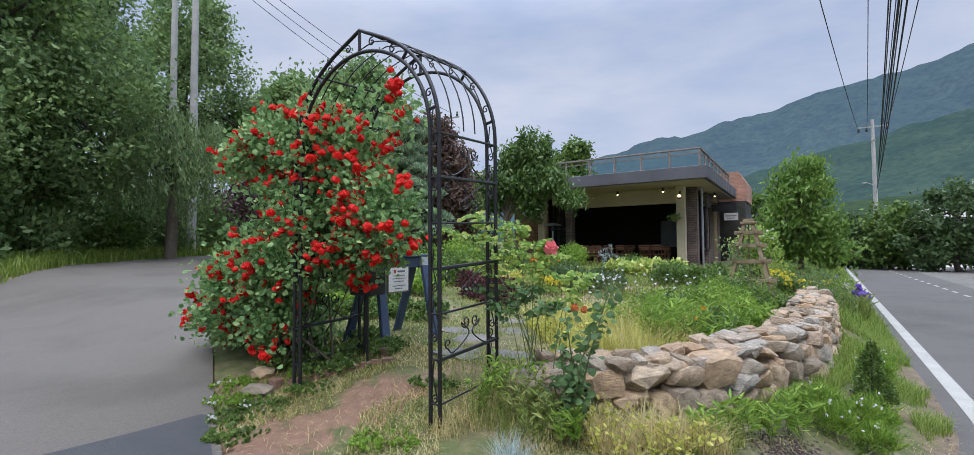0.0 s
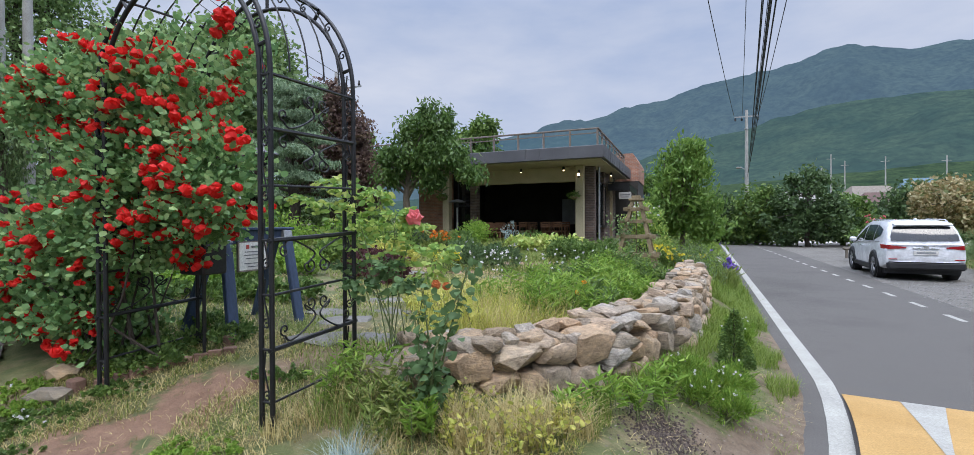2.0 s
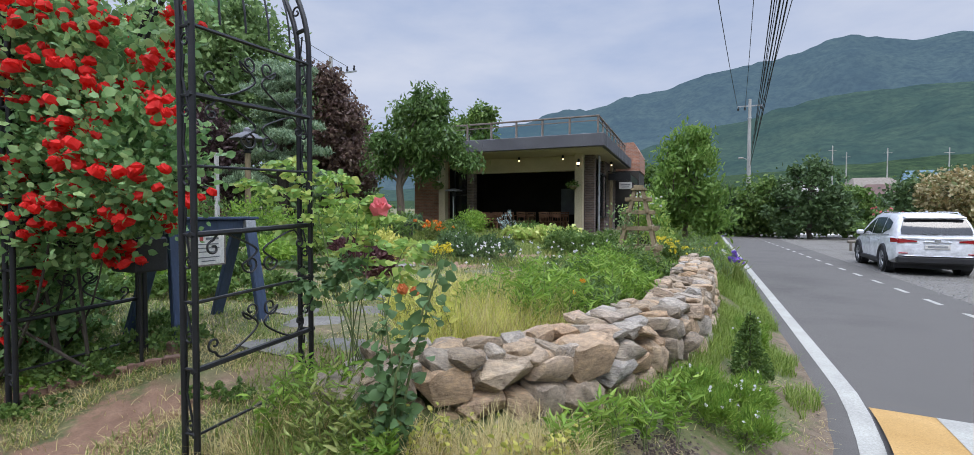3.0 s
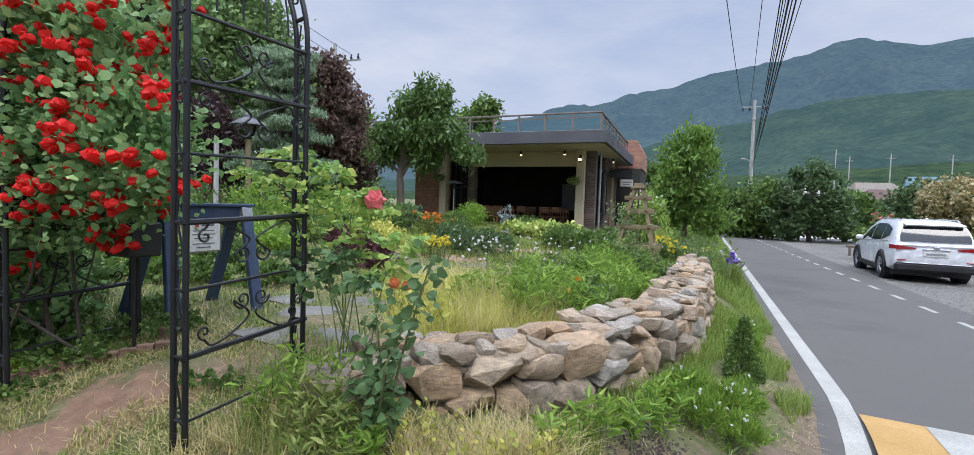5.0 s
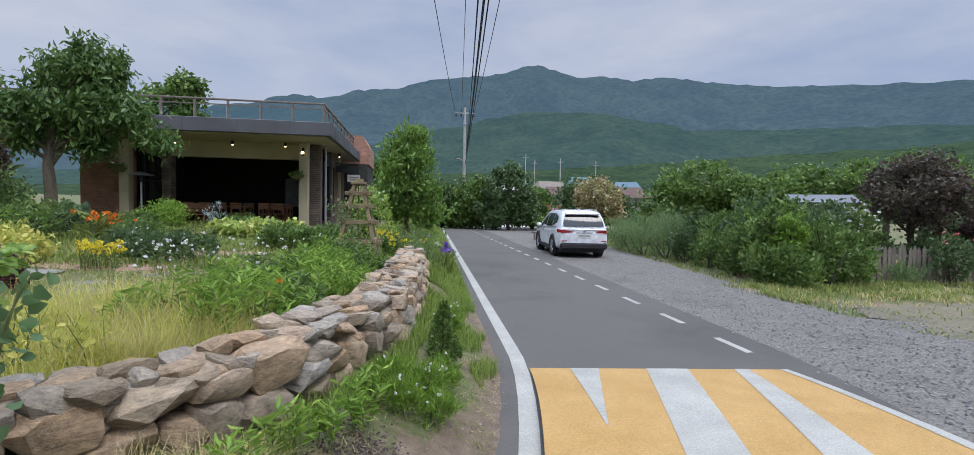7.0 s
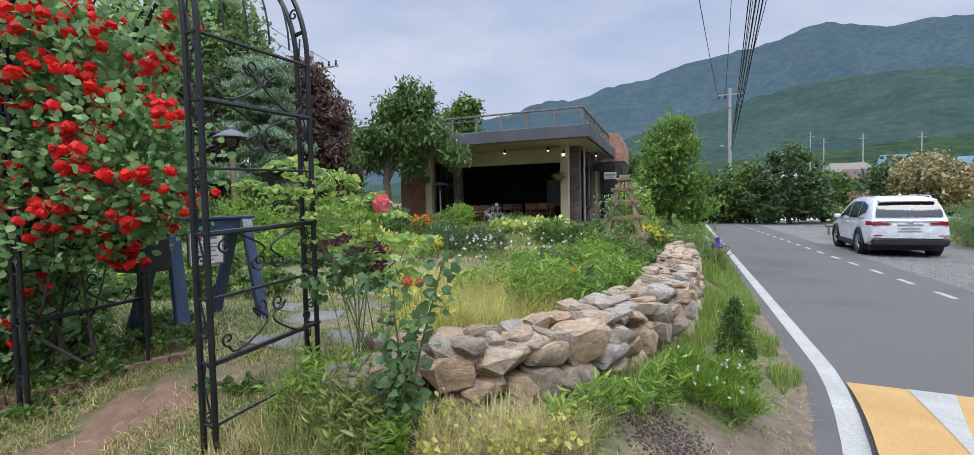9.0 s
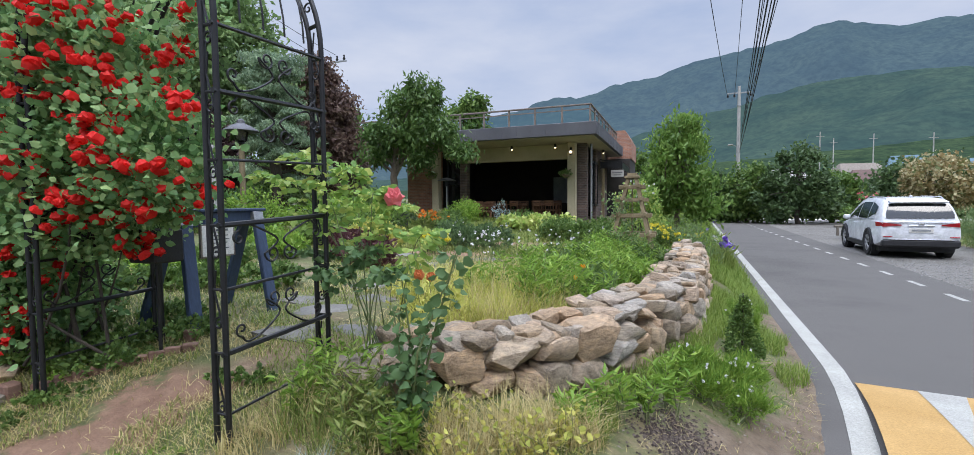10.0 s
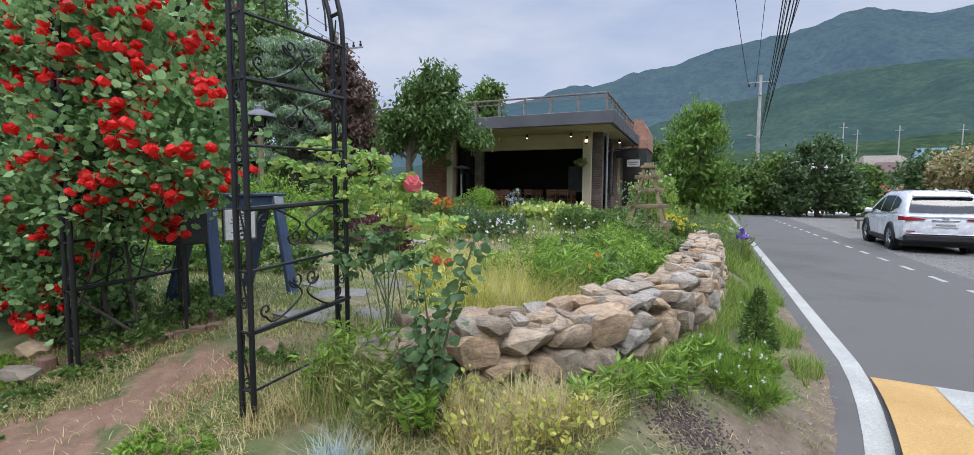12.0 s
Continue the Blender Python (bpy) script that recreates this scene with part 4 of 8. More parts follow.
def climbing_rose():
    rng = np.random.default_rng(11)
    t = thing("climbing_rose", "climbing rose covered in bright red blooms on the arch", "rose bush", at=(-3.3, 2.75, 0.62))
    o = np.array([-3.3, 2.75, 0.62])
    lobes = [((-2.85, 2.8, 1.8), (0.40, 0.42, 0.7), 6), ((-2.75, 2.8, 2.45), (0.42, 0.4, 0.42), 4), ((-2.25, 2.75, 1.95), (0.32, 0.3, 0.42), 3), ((-2.2, 2.8, 2.82), (0.3, 0.3, 0.07), 0.4),
             ((-3.15, 2.75, 2.68), (0.36, 0.35, 0.3), 3), ((-3.6, 2.7, 2.66), (0.32, 0.3, 0.22), 1.8), ((-3.98, 2.7, 2.5), (0.3, 0.25, 0.2), 1.2), ((-3.4, 2.75, 2.2), (0.3, 0.35, 0.32), 2),
             ((-3.35, 2.7, 1.55), (0.42, 0.42, 0.42), 4), ((-3.85, 2.7, 1.35), (0.42, 0.42, 0.40), 4), ((-4.2, 2.7, 1.05), (0.38, 0.4, 0.32), 3), ((-4.5, 2.65, 0.92), (0.2, 0.28, 0.18), 1), ((-3.4, 2.7, 1.0), (0.42, 0.4, 0.25), 2)]
    p, d, heads = clumped(rng, lobes, 600, 50, 0.17, 0.5)
    keep = (p[:, 2] > 0.66) & ((p[:, 0] < -3.0) | (p[:, 2] > 1.3))
    part("foliage", foliage("rose_foliage", p[keep] - o, d[keep] + np.array([0, -0.15, 0.3]), 0.049, 0.8, 0.2, rng, 0.8), L_ROSE, t)
    # blooms sit in clusters on the outside
    out = heads[rng.permutation(len(heads))]
    out = out[((out[:, 1] < 2.9) | (out[:, 2] > 2.4)) & (out[:, 2] > np.where(out[:, 0] < -3.0, 0.75, 1.25))][:205]
    cl = []
    for h in out:
        cl.append(h + unit(h - np.array([-3.1, 2.95, 1.7])) * 0.1)
    spots = np.array([c + rng.normal(0, 1, 3) * (0.075, 0.05, 0.05) - o for c in cl for _ in range(2 + int(13 * rng.uniform() ** 2.5))])
    spots = spots[np.argsort(spots[:, 1] - 0.6 * spots[:, 0])]
    kinds = []
    for k in range(6):
        kinds.append(bloom_mesh(rng))
        kinds[-1].materials.append(L_PETAL)
    for k, s in enumerate(spots[:300]):
        ob = new("bloom", kinds[k % 6])
        ob.matrix_basis = pose(*s, rng.uniform(-40, 40), rng.uniform(-40, 40), rng.uniform(0, 360)) @ Matrix.Scale(rng.uniform(0.7, 1.1), 4)
        ob.parent = t
    pp, pd = flower_heads(rng, spots[300:], 0.042, 11)
    tagged(part("bloom_mass", foliage("blooms", pp, pd, 0.038, 0.95, 0.4, rng, 0.5), L_PETAL, t, "clusters of bright red roses"), kind="stuff")
    for k in range(14):
        h = heads[int(rng.integers(0, len(heads)))]
        st = Build()
        limb_tubes(st, rng, (rng.uniform(-0.2, 0.55), rng.uniform(-0.25, 0.25), 0.0), [h - o], 0.009, 0.12, 5)
        part("cane", st, M_DARKBARK, t)


climbing_rose()


# ---- cafe building ----
GROUND_B = 0.84


def cafe():
    c = thing("cafe_building", "brick cafe with deep flat roof, cream posts and open front", "building")
    # roof slab with its zinc fascia; pale soffit under it
    part("roof", Build().box((-8.1, 24.3, 4.47), (11.8, 9.8, 0.5), bevel=0.02), M_FASCIA, c, "flat roof edged with weathered zinc")
    part("soffit", Build().box((-8.1, 24.3, 4.205), (11.5, 9.5, 0.03)), M_SOFFIT, c, "cream soffit")
    for x in spaced(-13.8, -2.4, 19):
        part("fascia_seam", Build().box((x, 19.396, 4.47), (0.015, 0.012, 0.5)), M_FASCIA, c)
    for y in spaced(19.9, 28.9, 15):
        part("fascia_seam", Build().box((-2.196, y, 4.47), (0.012, 0.015, 0.5)), M_FASCIA, c)
    # posts
    for x in (-3.55, -10.1):
        part("post", Build().box((x, 21.43, 2.5), (0.35, 0.35, 3.4), bevel=0.02), M_CREAM, c, "cream square post")
    part("beam", Build().box((-6.3, 22.05, 3.87), (5.3, 0.3, 0.66), bevel=0.01), M_CREAM, c, "cream lintel beam")
    # body walls round a room, its shade painted as near-black walls and ceiling
    part("back_wall", Build().box((-7.2, 28.6, 2.5), (8.2, 0.25, 3.4)), M_SHADEWALL, c)
    part("left_inner_wall", Build().box((-11.2, 25.4, 2.5), (0.25, 6.2, 3.4)), M_SHADEWALL, c)
    part("inner_ceiling", Build().box((-7.1, 25.4, 4.12), (8.0, 6.1, 0.06)), M_SHADEWALL, c)
    part("floor_slab", Build().box((-7.3, 24.8, 0.74), (10.6, 7.6, 0.16)), M_FLOOR, c)
    part("side_wall", Build().box((-3.1, 26.6, 2.5), (0.22, 4.0, 3.4)), M_DARKBRICK, c, "dark brown brick wall")
    part("terrace_edge", Build().box((-7.3, 20.95, 0.72), (10.8, 0.3, 0.16), bevel=0.02), M_CONCRETE, c)
    part("pier", Build().box((-3.2, 22.05, 2.5), (0.42, 0.4, 3.4)), M_DARKBRICK, c, "dark brown brick pier")
    part("pier", Build().box((-8.9, 22.1, 2.5), (0.34, 0.4, 3.4)), M_DARKBRICK, c, "dark brown brick pier")
    part("front_wall", Build().box((-11.2, 22.3, 2.5), (1.9, 0.25, 3.4)), M_REDWALL, c, "orange-red brick wall")
    part("rear_wing", Build().add([(-6.0, 29.4, 4.1), (-1.75, 29.4, 4.1), (-1.75, 33, 4.1), (-6.0, 33, 4.1), (-6.0, 29.4, 5.72), (-2.1, 29.4, 5.72), (-2.1, 33, 5.72), (-6.0, 33, 5.72), (-1.75, 29.4, 5.1), (-1.75, 33, 5.1)], [(0, 1, 8, 5, 4), (3, 7, 6, 9, 2), (1, 2, 9, 8), (8, 9, 6, 5), (4, 5, 6, 7), (0, 4, 7, 3), (0, 3, 2, 1)]), M_REDWALL, c, "orange-red brick rear wing")
    # the shade below the awning is painted in as a near-black wall colour
    part("rear_base", Build().box((-3.9, 31.2, 2.35), (4.2, 3.6, 3.49)), M_SHADEWALL, c, "rear wing base with shade painted into its dark colour")
    part("downpipe", Build().tube([(-2.86, 22.25, 0.8), (-2.86, 22.25, 4.18)], 0.05, 10), M_STEEL, c)
    for x, w in ((-9.48, 0.8),):
        f = part("window", Build().box((x, 22.16, 3.72), (w, 0.1, 0.08)).box((x, 22.16, 2.55), (w, 0.1, 0.06)).box((x - w / 2 + 0.03, 22.16, 2.3), (0.06, 0.1, 2.9)).box((x + w / 2 - 0.03, 22.16, 2.3), (0.06, 0.1, 2.9)), M_IRON, c)
        part("pane", Build().box((x, 22.18, 2.3), (w - 0.1, 0.012, 2.8)), M_CARGLASS, f)
    part("over_window", Build().box((-9.48, 22.2, 3.98), (0.82, 0.2, 0.42)), M_CREAM, c)
    # side windows under the roof's long edge
    for y in (23.2, 24.4):
        f = part("side_window", Build().box((-3.0, y, 3.5), (0.1, 1.0, 0.08)).box((-3.0, y, 1.5), (0.1, 1.0, 0.08)).box((-3.0, y - 0.48, 2.5), (0.1, 0.06, 2.1)).box((-3.0, y + 0.48, 2.5), (0.1, 0.06, 2.1)), M_IRON, c)
        part("pane", Build().box((-3.06, y, 2.5), (0.012, 0.9, 1.95)), M_SHADEGLASS, f)
    part("side_post", Build().box((-2.75, 25.2, 2.5), (0.14, 0.14, 3.4), bevel=0.01), M_OLDWOOD, c)
    part("awning", Build().box((-2.35, 26.9, 3.62), (1.1, 3.6, 0.05), Matrix.Rotation(0.2, 3, "Y")), M_IRON, c, "dark awning")
    part("awning_valance", Build().box((-1.83, 26.9, 3.38), (0.03, 3.6, 0.3)).box((-2.35, 25.12, 3.46), (1.06, 0.03, 0.34)), M_IRON, c, "dark awning valance")
    part("hanging_sign", Build().box((-2.05, 25.06, 3.02), (0.6, 0.04, 0.34), bevel=0.01), M_POLE, c, "pale hanging sign board")
    part("sign_print", Build().box((-2.05, 25.035, 3.06), (0.46, 0.006, 0.06)).box((-2.05, 25.035, 2.95), (0.34, 0.006, 0.04)), M_INK, c)
    # daylight is painted as a pale opaque pane on the back wall
    part("back_window", Build().box((-5.6, 28.45, 2.35), (0.9, 0.04, 1.5)), M_PANE_LIT, c, "back window with daylight painted as a pale pane")
    return c


cafe_ob = cafe()


def railing():
    r = thing("roof_railing", "brown steel roof railing with clear glass panels", "railing")
    xs = spaced(-13.6, -2.5, 10)
    for x in xs:
        part("post", Build().box((x, 19.75, 5.06), (0.07, 0.07, 0.68)), M_RAIL, r)
    ys = spaced(19.75, 28.6, 8)[1:]
    for y in ys:
        part("post", Build().box((-2.5, y, 5.06), (0.07, 0.07, 0.68)), M_RAIL, r)
    part("top_rail", Build().box((-8.05, 19.75, 5.43), (11.2, 0.1, 0.06), bevel=0.01), M_RAIL, r)
    part("top_rail", Build().box((-2.5, 24.2, 5.43), (0.1, 8.9, 0.06), bevel=0.01), M_RAIL, r)
    part("second_rail", Build().box((-8.05, 19.75, 5.25), (11.1, 0.04, 0.035)), M_RAIL, r)
    part("second_rail", Build().box((-2.5, 24.2, 5.25), (0.04, 8.8, 0.035)), M_RAIL, r)
    for a, b in zip(xs, xs[1:]):
        g = part("pane", Build().box(((a + b) / 2, 19.75, 4.99), (b - a - 0.1, 0.012, 0.46)), M_PANE, r)
        g.visible_shadow = False
    for a, b in zip([19.75] + ys, ys):
        g = part("pane", Build().box((-2.5, (a + b) / 2, 4.99), (0.012, b - a - 0.1, 0.46)), M_PANE, r)
        g.visible_shadow = False


railing()


# ---- stone wall ----
WALL_OUT = [(-0.86, 2.92), (-0.62, 3.12), (-0.36, 3.33), (-0.08, 3.60), (0.17, 4.0), (0.40, 4.5), (0.62, 5.1), (0.78, 5.8), (0.90, 6.7), (1.0, 7.8), (1.07, 9.2), (1.10, 10.6)]


def along(line, s):
    """Place and way at the arc length s."""
    for (a, b) in zip(line, line[1:]):
        l = math.dist(a, b)
        if s <= l or b is line[-1]:
            f = s / l
            return (a[0] + (b[0] - a[0]) * f, a[1] + (b[1] - a[1]) * f), ((b[0] - a[0]) / l, (b[1] - a[1]) / l)
        s -= l


def rock(rng, sx, sy, sz, n=40, rounding=0.62):
    """An angular, worn stone: the hull of jittered points on a rounded block."""
    bm = bmesh.new()
    for _ in range(n):
        d = rng.normal(0, 1, 3)
        d = d / np.abs(d).max() * (1 - rounding * 0.45) + d / np.linalg.norm(d) * rounding * 0.45
        d *= rng.uniform(0.88, 1.02)
        bm.verts.new((d[0] * sx / 2, d[1] * sy / 2, d[2] * sz / 2))
    res = bmesh.ops.convex_hull(bm, input=bm.verts[:])
    bmesh.ops.delete(bm, geom=[v for v in res["geom_interior"] if isinstance(v, bmesh.types.BMVert)], context="VERTS")
    me = bpy.data.meshes.new("stone")
    bm.to_mesh(me)
    bm.free()
    me.polygons.foreach_set("use_smooth", [True] * len(me.polygons))
    me.set_sharp_from_angle(angle=radians(27))
    return me


def stone_mat():
    m, t, p = nodes_of("field_stone")
    info = t.nodes.new("ShaderNodeObjectInfo")
    tone = ramp(t, info.outputs["Random"], [(0.0, (0.30, 0.26, 0.205)), (0.2, (0.45, 0.335, 0.22)), (0.38, (0.40, 0.36, 0.30)), (0.55, (0.54, 0.375, 0.23)), (0.75, (0.51, 0.41, 0.295)), (0.88, (0.45, 0.42, 0.37)), (1.0, (0.58, 0.39, 0.235))])
    a = noise_fac(t, 4.5, 8.0, 0.75)
    b = noise_fac(t, 16.0, 6.0, 0.8)
    v = noise_fac(t, 3.0, 8.0, 0.75, (1, 1, 5.0))
    col = mixc(t, 0.75, tone, ramp(t, a, [(0.33, (0.26, 0.25, 0.24)), (0.48, (0.74, 0.74, 0.74)), (0.68, (1.28, 1.21, 1.10))]), "MULTIPLY")
    col = mixc(t, 0.4, col, ramp(t, v, [(0.38, (0.45, 0.4, 0.36)), (0.5, (1.0, 1.0, 1.0)), (0.62, (1.2, 1.15, 1.1))]), "MULTIPLY")
    col = mixc(t, ramp(t, b, [(0.58, (0, 0, 0)), (0.72, (0.55, 0.55, 0.55))]), col, (0.36, 0.355, 0.335))
    link(t, col, p.inputs["Base Color"])
    p.inputs["Roughness"].default_value, p.inputs["Specular IOR Level"].default_value = 0.92, 0.25
    bn = t.nodes.new("ShaderNodeBump")
    bn.inputs["Strength"].default_value, bn.inputs["Distance"].default_value = 1.0, 0.03
    link(t, a, bn.inputs["Height"])
    b2 = t.nodes.new("ShaderNodeBump")
    b2.inputs["Strength"].default_value, b2.inputs["Distance"].default_value = 0.8, 0.015
    link(t, v, b2.inputs["Height"])
    link(t, bn.outputs[0], b2.inputs["Normal"])
    link(t, b2.outputs[0], p.inputs["Normal"])
    return m


M_STONE = stone_mat()


def stone_wall():
    rng = np.random.default_rng(21)
    wall = thing("wall_dry_stone", "low curving dry-stone wall of grey and tan field stones", "stone wall", kind="structure")
    total = sum(math.dist(a, b) for a, b in zip(WALL_OUT, WALL_OUT[1:]))
    shapes = {}

    def lay(s, inset, z, size, tilt=0.075):
        (x, y), (dx, dy) = along(WALL_OUT, min(total, max(0.0, s)))
        px, py = x - dy * inset, y + dx * inset
        key = int(rng.integers(0, 40))
        if key not in shapes:
            shapes[key] = rock(rng, 1, 1, 1)
            shapes[key].materials.append(M_STONE)
        ob = new("stone", shapes[key])
        ob.matrix_basis = Matrix.Translation((px, py, z)) @ Matrix.Rotation(math.atan2(dy, dx) + rng.normal(0, 0.12), 4, "Z") @ Euler((rng.normal(0, tilt), rng.normal(0, tilt), math.pi * int(rng.integers(0, 2)))).to_matrix().to_4x4() @ Matrix.Diagonal((*size, 1))
        ob.parent = wall

    # the large stones of the near face: along the wall, height, length and rise
    for sm, zm, ln, hh in ((0.16, 0.70, 0.30, 0.22), (0.45, 0.72, 0.32, 0.20), (0.82, 0.72, 0.42, 0.19), (1.14, 0.72, 0.29, 0.15), (1.49, 0.73, 0.44, 0.24), (1.90, 0.70, 0.38, 0.13), (0.57, 0.82, 0.20, 0.10),
                           (0.20, 0.52, 0.34, 0.18), (0.44, 0.50, 0.20, 0.14), (0.68, 0.56, 0.30, 0.17), (0.92, 0.54, 0.20, 0.16), (1.11, 0.55, 0.24, 0.21), (1.40, 0.53, 0.37, 0.23), (1.76, 0.59, 0.34, 0.16), (2.06, 0.58, 0.28, 0.16),
                           (0.30, 0.36, 0.36, 0.2), (0.66, 0.38, 0.36, 0.2), (1.05, 0.36, 0.34, 0.22), (1.45, 0.34, 0.38, 0.2), (1.84, 0.45, 0.42, 0.17), (2.16, 0.40, 0.30, 0.24), (1.85, 0.28, 0.36, 0.2)):
        lay(sm, 0.12 + rng.normal(0, 0.012), zm, (ln * 1.06, 0.30, hh * 1.08), 0.06)
    for _ in range(34):
        lay(rng.uniform(0, 2.2), 0.14, rng.uniform(0.35, 0.78), (rng.uniform(0.10, 0.18), 0.2, rng.uniform(0.06, 0.11)), 0.2)
    # courses of the outer face beyond them, large below and smaller above
    for z0, h, lo, hi, thick, inset in ((0.20, 0.26, 0.28, 0.50, 0.36, 0.10), (0.43, 0.21, 0.20, 0.44, 0.34, 0.13), (0.61, 0.15, 0.14, 0.38, 0.32, 0.15), (0.73, 0.09, 0.12, 0.28, 0.28, 0.16)):
        s = 2.2 if z0 < 0.7 else 0.0
        while s < total:
            k = rng.uniform(lo, hi)
            hh = h * rng.uniform(0.7, 1.3)
            lay(s + k / 2, inset + rng.normal(0, 0.022), z0 + hh / 2 + rng.normal(0, 0.015), (k * 1.05, thick, hh * 1.08), 0.09)
            s += k * 0.97
    # capping stones across the thickness
    for inset, zc in ((0.13, 0.815), (0.30, 0.83), (0.46, 0.80)):
        s = 0.05
        while s < total:
            k = rng.uniform(0.11, 0.30)
            lay(s + k / 2, inset + rng.normal(0, 0.025), zc + rng.normal(0, 0.02), (k * 1.08, rng.uniform(0.14, 0.24), rng.uniform(0.055, 0.125)), 0.14)
            s += k * 1.0
    # inner face and the hearting behind
    s = 0.0
    while s < total:
        k = rng.uniform(0.3, 0.5)
        lay(s + k / 2, 0.38, 0.62, (k * 1.1, 0.34, 0.34))
        s += k
    for z in (0.36, 0.55, 0.70):
        lay(total - 0.1, 0.26, z, (0.24, 0.42, 0.2))
        lay(0.06, 0.26, z, (0.26, 0.5, 0.2))


# ---- white car ----
CAR_AT = pose(6.93, 19.4, 0.0, 0, 0, -4)


def suv():
    """A tall estate car; its nose looks along +y in its own space, its tail at the origin's -y."""
    car = thing("parked_car", "white five-door SUV parked on the gravel, seen from behind", "car")
    L0, L1, W = -2.33, 2.33, 0.92
    # stations along the body: y, half width, sill height, waist height
    st = [(-2.33, 0.70, 0.55, 0.92), (-2.27, 0.84, 0.42, 1.02), (-2.05, 0.91, 0.32, 1.08), (-1.4, 0.925, 0.27, 1.06), (-0.4, 0.915, 0.26, 1.03), (0.6, 0.915, 0.26, 1.0), (1.3, 0.92, 0.27, 0.98), (1.9, 0.89, 0.30, 0.90), (2.22, 0.78, 0.38, 0.78), (2.33, 0.62, 0.48, 0.66)]
    vs, fs, ring = [], [], 12
    for y, w, z0, z1 in st:
        mid = (z0 + z1) / 2
        prof = [(-w * 0.86, z0), (-w * 0.97, z0 + 0.06), (-w * 1.0, mid - 0.08), (-w * 0.985, mid + 0.1), (-w * 0.965, z1 - 0.06), (-w * 0.9, z1)]
        vs += [(x, y, z) for x, z in prof] + [(-x, y, z) for x, z in prof[::-1]]
    for i in range(len(st) - 1):
        for k in range(ring):
            fs.append((i * ring + k, i * ring + (k + 1) % ring, (i + 1) * ring + (k + 1) % ring, (i + 1) * ring + k))
    fs += [tuple(range(ring)), tuple((len(st) - 1) * ring + k for k in range(ring))[::-1]]
    part("body", Build().add(vs, fs), M_CAR, car, smooth=40)
    # cabin: a white shell, with dark panes set a little proud of it
    cab = [(-2.24, 1.03), (-2.16, 1.22), (-2.04, 1.46), (-1.86, 1.60), (-1.5, 1.665), (-0.9, 1.695), (-0.2, 1.69), (0.3, 1.63), (0.7, 1.44), (1.05, 1.20), (1.4, 0.98)]

    def roof_z(y):
        return float(np.interp(y, [c[0] for c in cab], [c[1] for c in cab]))

    def side(y, f, proud=0.0):
        top = roof_z(y)
        nip = 0.05 * max(0.0, (-1.6 - y) / 0.6) ** 2
        return Vector((0.885 - nip - 0.205 * max(0.0, f) ** 1.4 * (top - 0.98) / 0.7 + proud, y, 0.98 + (top - 1.01) * f))

    vs, fs, ring = [], [], 14
    for y, top in cab:
        half = [side(y, f) for f in (-0.04, 0.2, 0.45, 0.7, 0.9)]
        edge = half[-1].x
        half += [Vector((edge * 0.93, y, top - 0.02)), Vector((edge * 0.6, y, top + 0.012))]
        vs += [(-p.x, p.y, p.z) for p in half] + [(p.x, p.y, p.z) for p in half[::-1]]
    for i in range(len(cab) - 1):
        for k in range(ring):
            fs.append((i * ring + k, i * ring + (k + 1) % ring, (i + 1) * ring + (k + 1) % ring, (i + 1) * ring + k))
    fs += [tuple(range(ring)), tuple((len(cab) - 1) * ring + k for k in range(ring))[::-1]]
    part("cabin", Build().add(vs, fs), M_CAR, car, smooth=40)

    def pane(sx, y0, y1, low0, high0, low1, high1, n=6):
        """A side pane between two upright edges, following the shell."""
        vs = []
        for k in range(n + 1):
            g = k / n
            y = y0 + (y1 - y0) * g
            lo, hi = low0 + (low1 - low0) * g, high0 + (high1 - high0) * g
            for f in (lo, (lo + hi) / 2, hi):
                for proud in (0.007, -0.012):
                    p = side(y, f, proud)
                    vs.append((sx * p.x, p.y, p.z))
        fs = []
        for k in range(n):
            for j in (0, 2):
                a, c = k * 6 + j, (k + 1) * 6 + j
                fs.append((a, c, c + 2, a + 2))
                fs.append((a + 1, a + 3, c + 3, c + 1))
            fs.append((k * 6, k * 6 + 1, k * 6 + 7, k * 6 + 6))
            fs.append((k * 6 + 4, k * 6 + 10, k * 6 + 11, k * 6 + 5))
        return Build().add(vs, fs)

    for sx in (-1, 1):
        part("side_window", pane(sx, -0.05, 0.98, 0.12, 0.84, 0.14, 0.40), M_CARGLASS, car, "dark tinted glass", smooth=40)
        part("side_window", pane(sx, -1.06, -0.12, 0.14, 0.84, 0.12, 0.84), M_CARGLASS, car, "dark tinted glass", smooth=40)
        part("side_window", pane(sx, -1.72, -1.12, 0.40, 0.70, 0.14, 0.84), M_CARGLASS, car, "dark tinted glass", smooth=40)
    rw = []
    for y, z, w in ((-2.222, 1.11, 0.72), (-2.175, 1.22, 0.72), (-2.11, 1.36, 0.68), (-2.03, 1.50, 0.63)):
        rw += [(x * w, y - 0.012 - 0.02 * (1 - x * x), z) for x in (-1, -0.5, 0, 0.5, 1)] + [(x * w, y + 0.05, z) for x in (-1, -0.5, 0, 0.5, 1)]
    fs = []
    for k in range(3):
        for j in range(4):
            a, c = k * 10 + j, (k + 1) * 10 + j
            fs.append((a, a + 1, c + 1, c))
        fs.append((k * 10, k * 10 + 5, k * 10 + 15, k * 10 + 10))
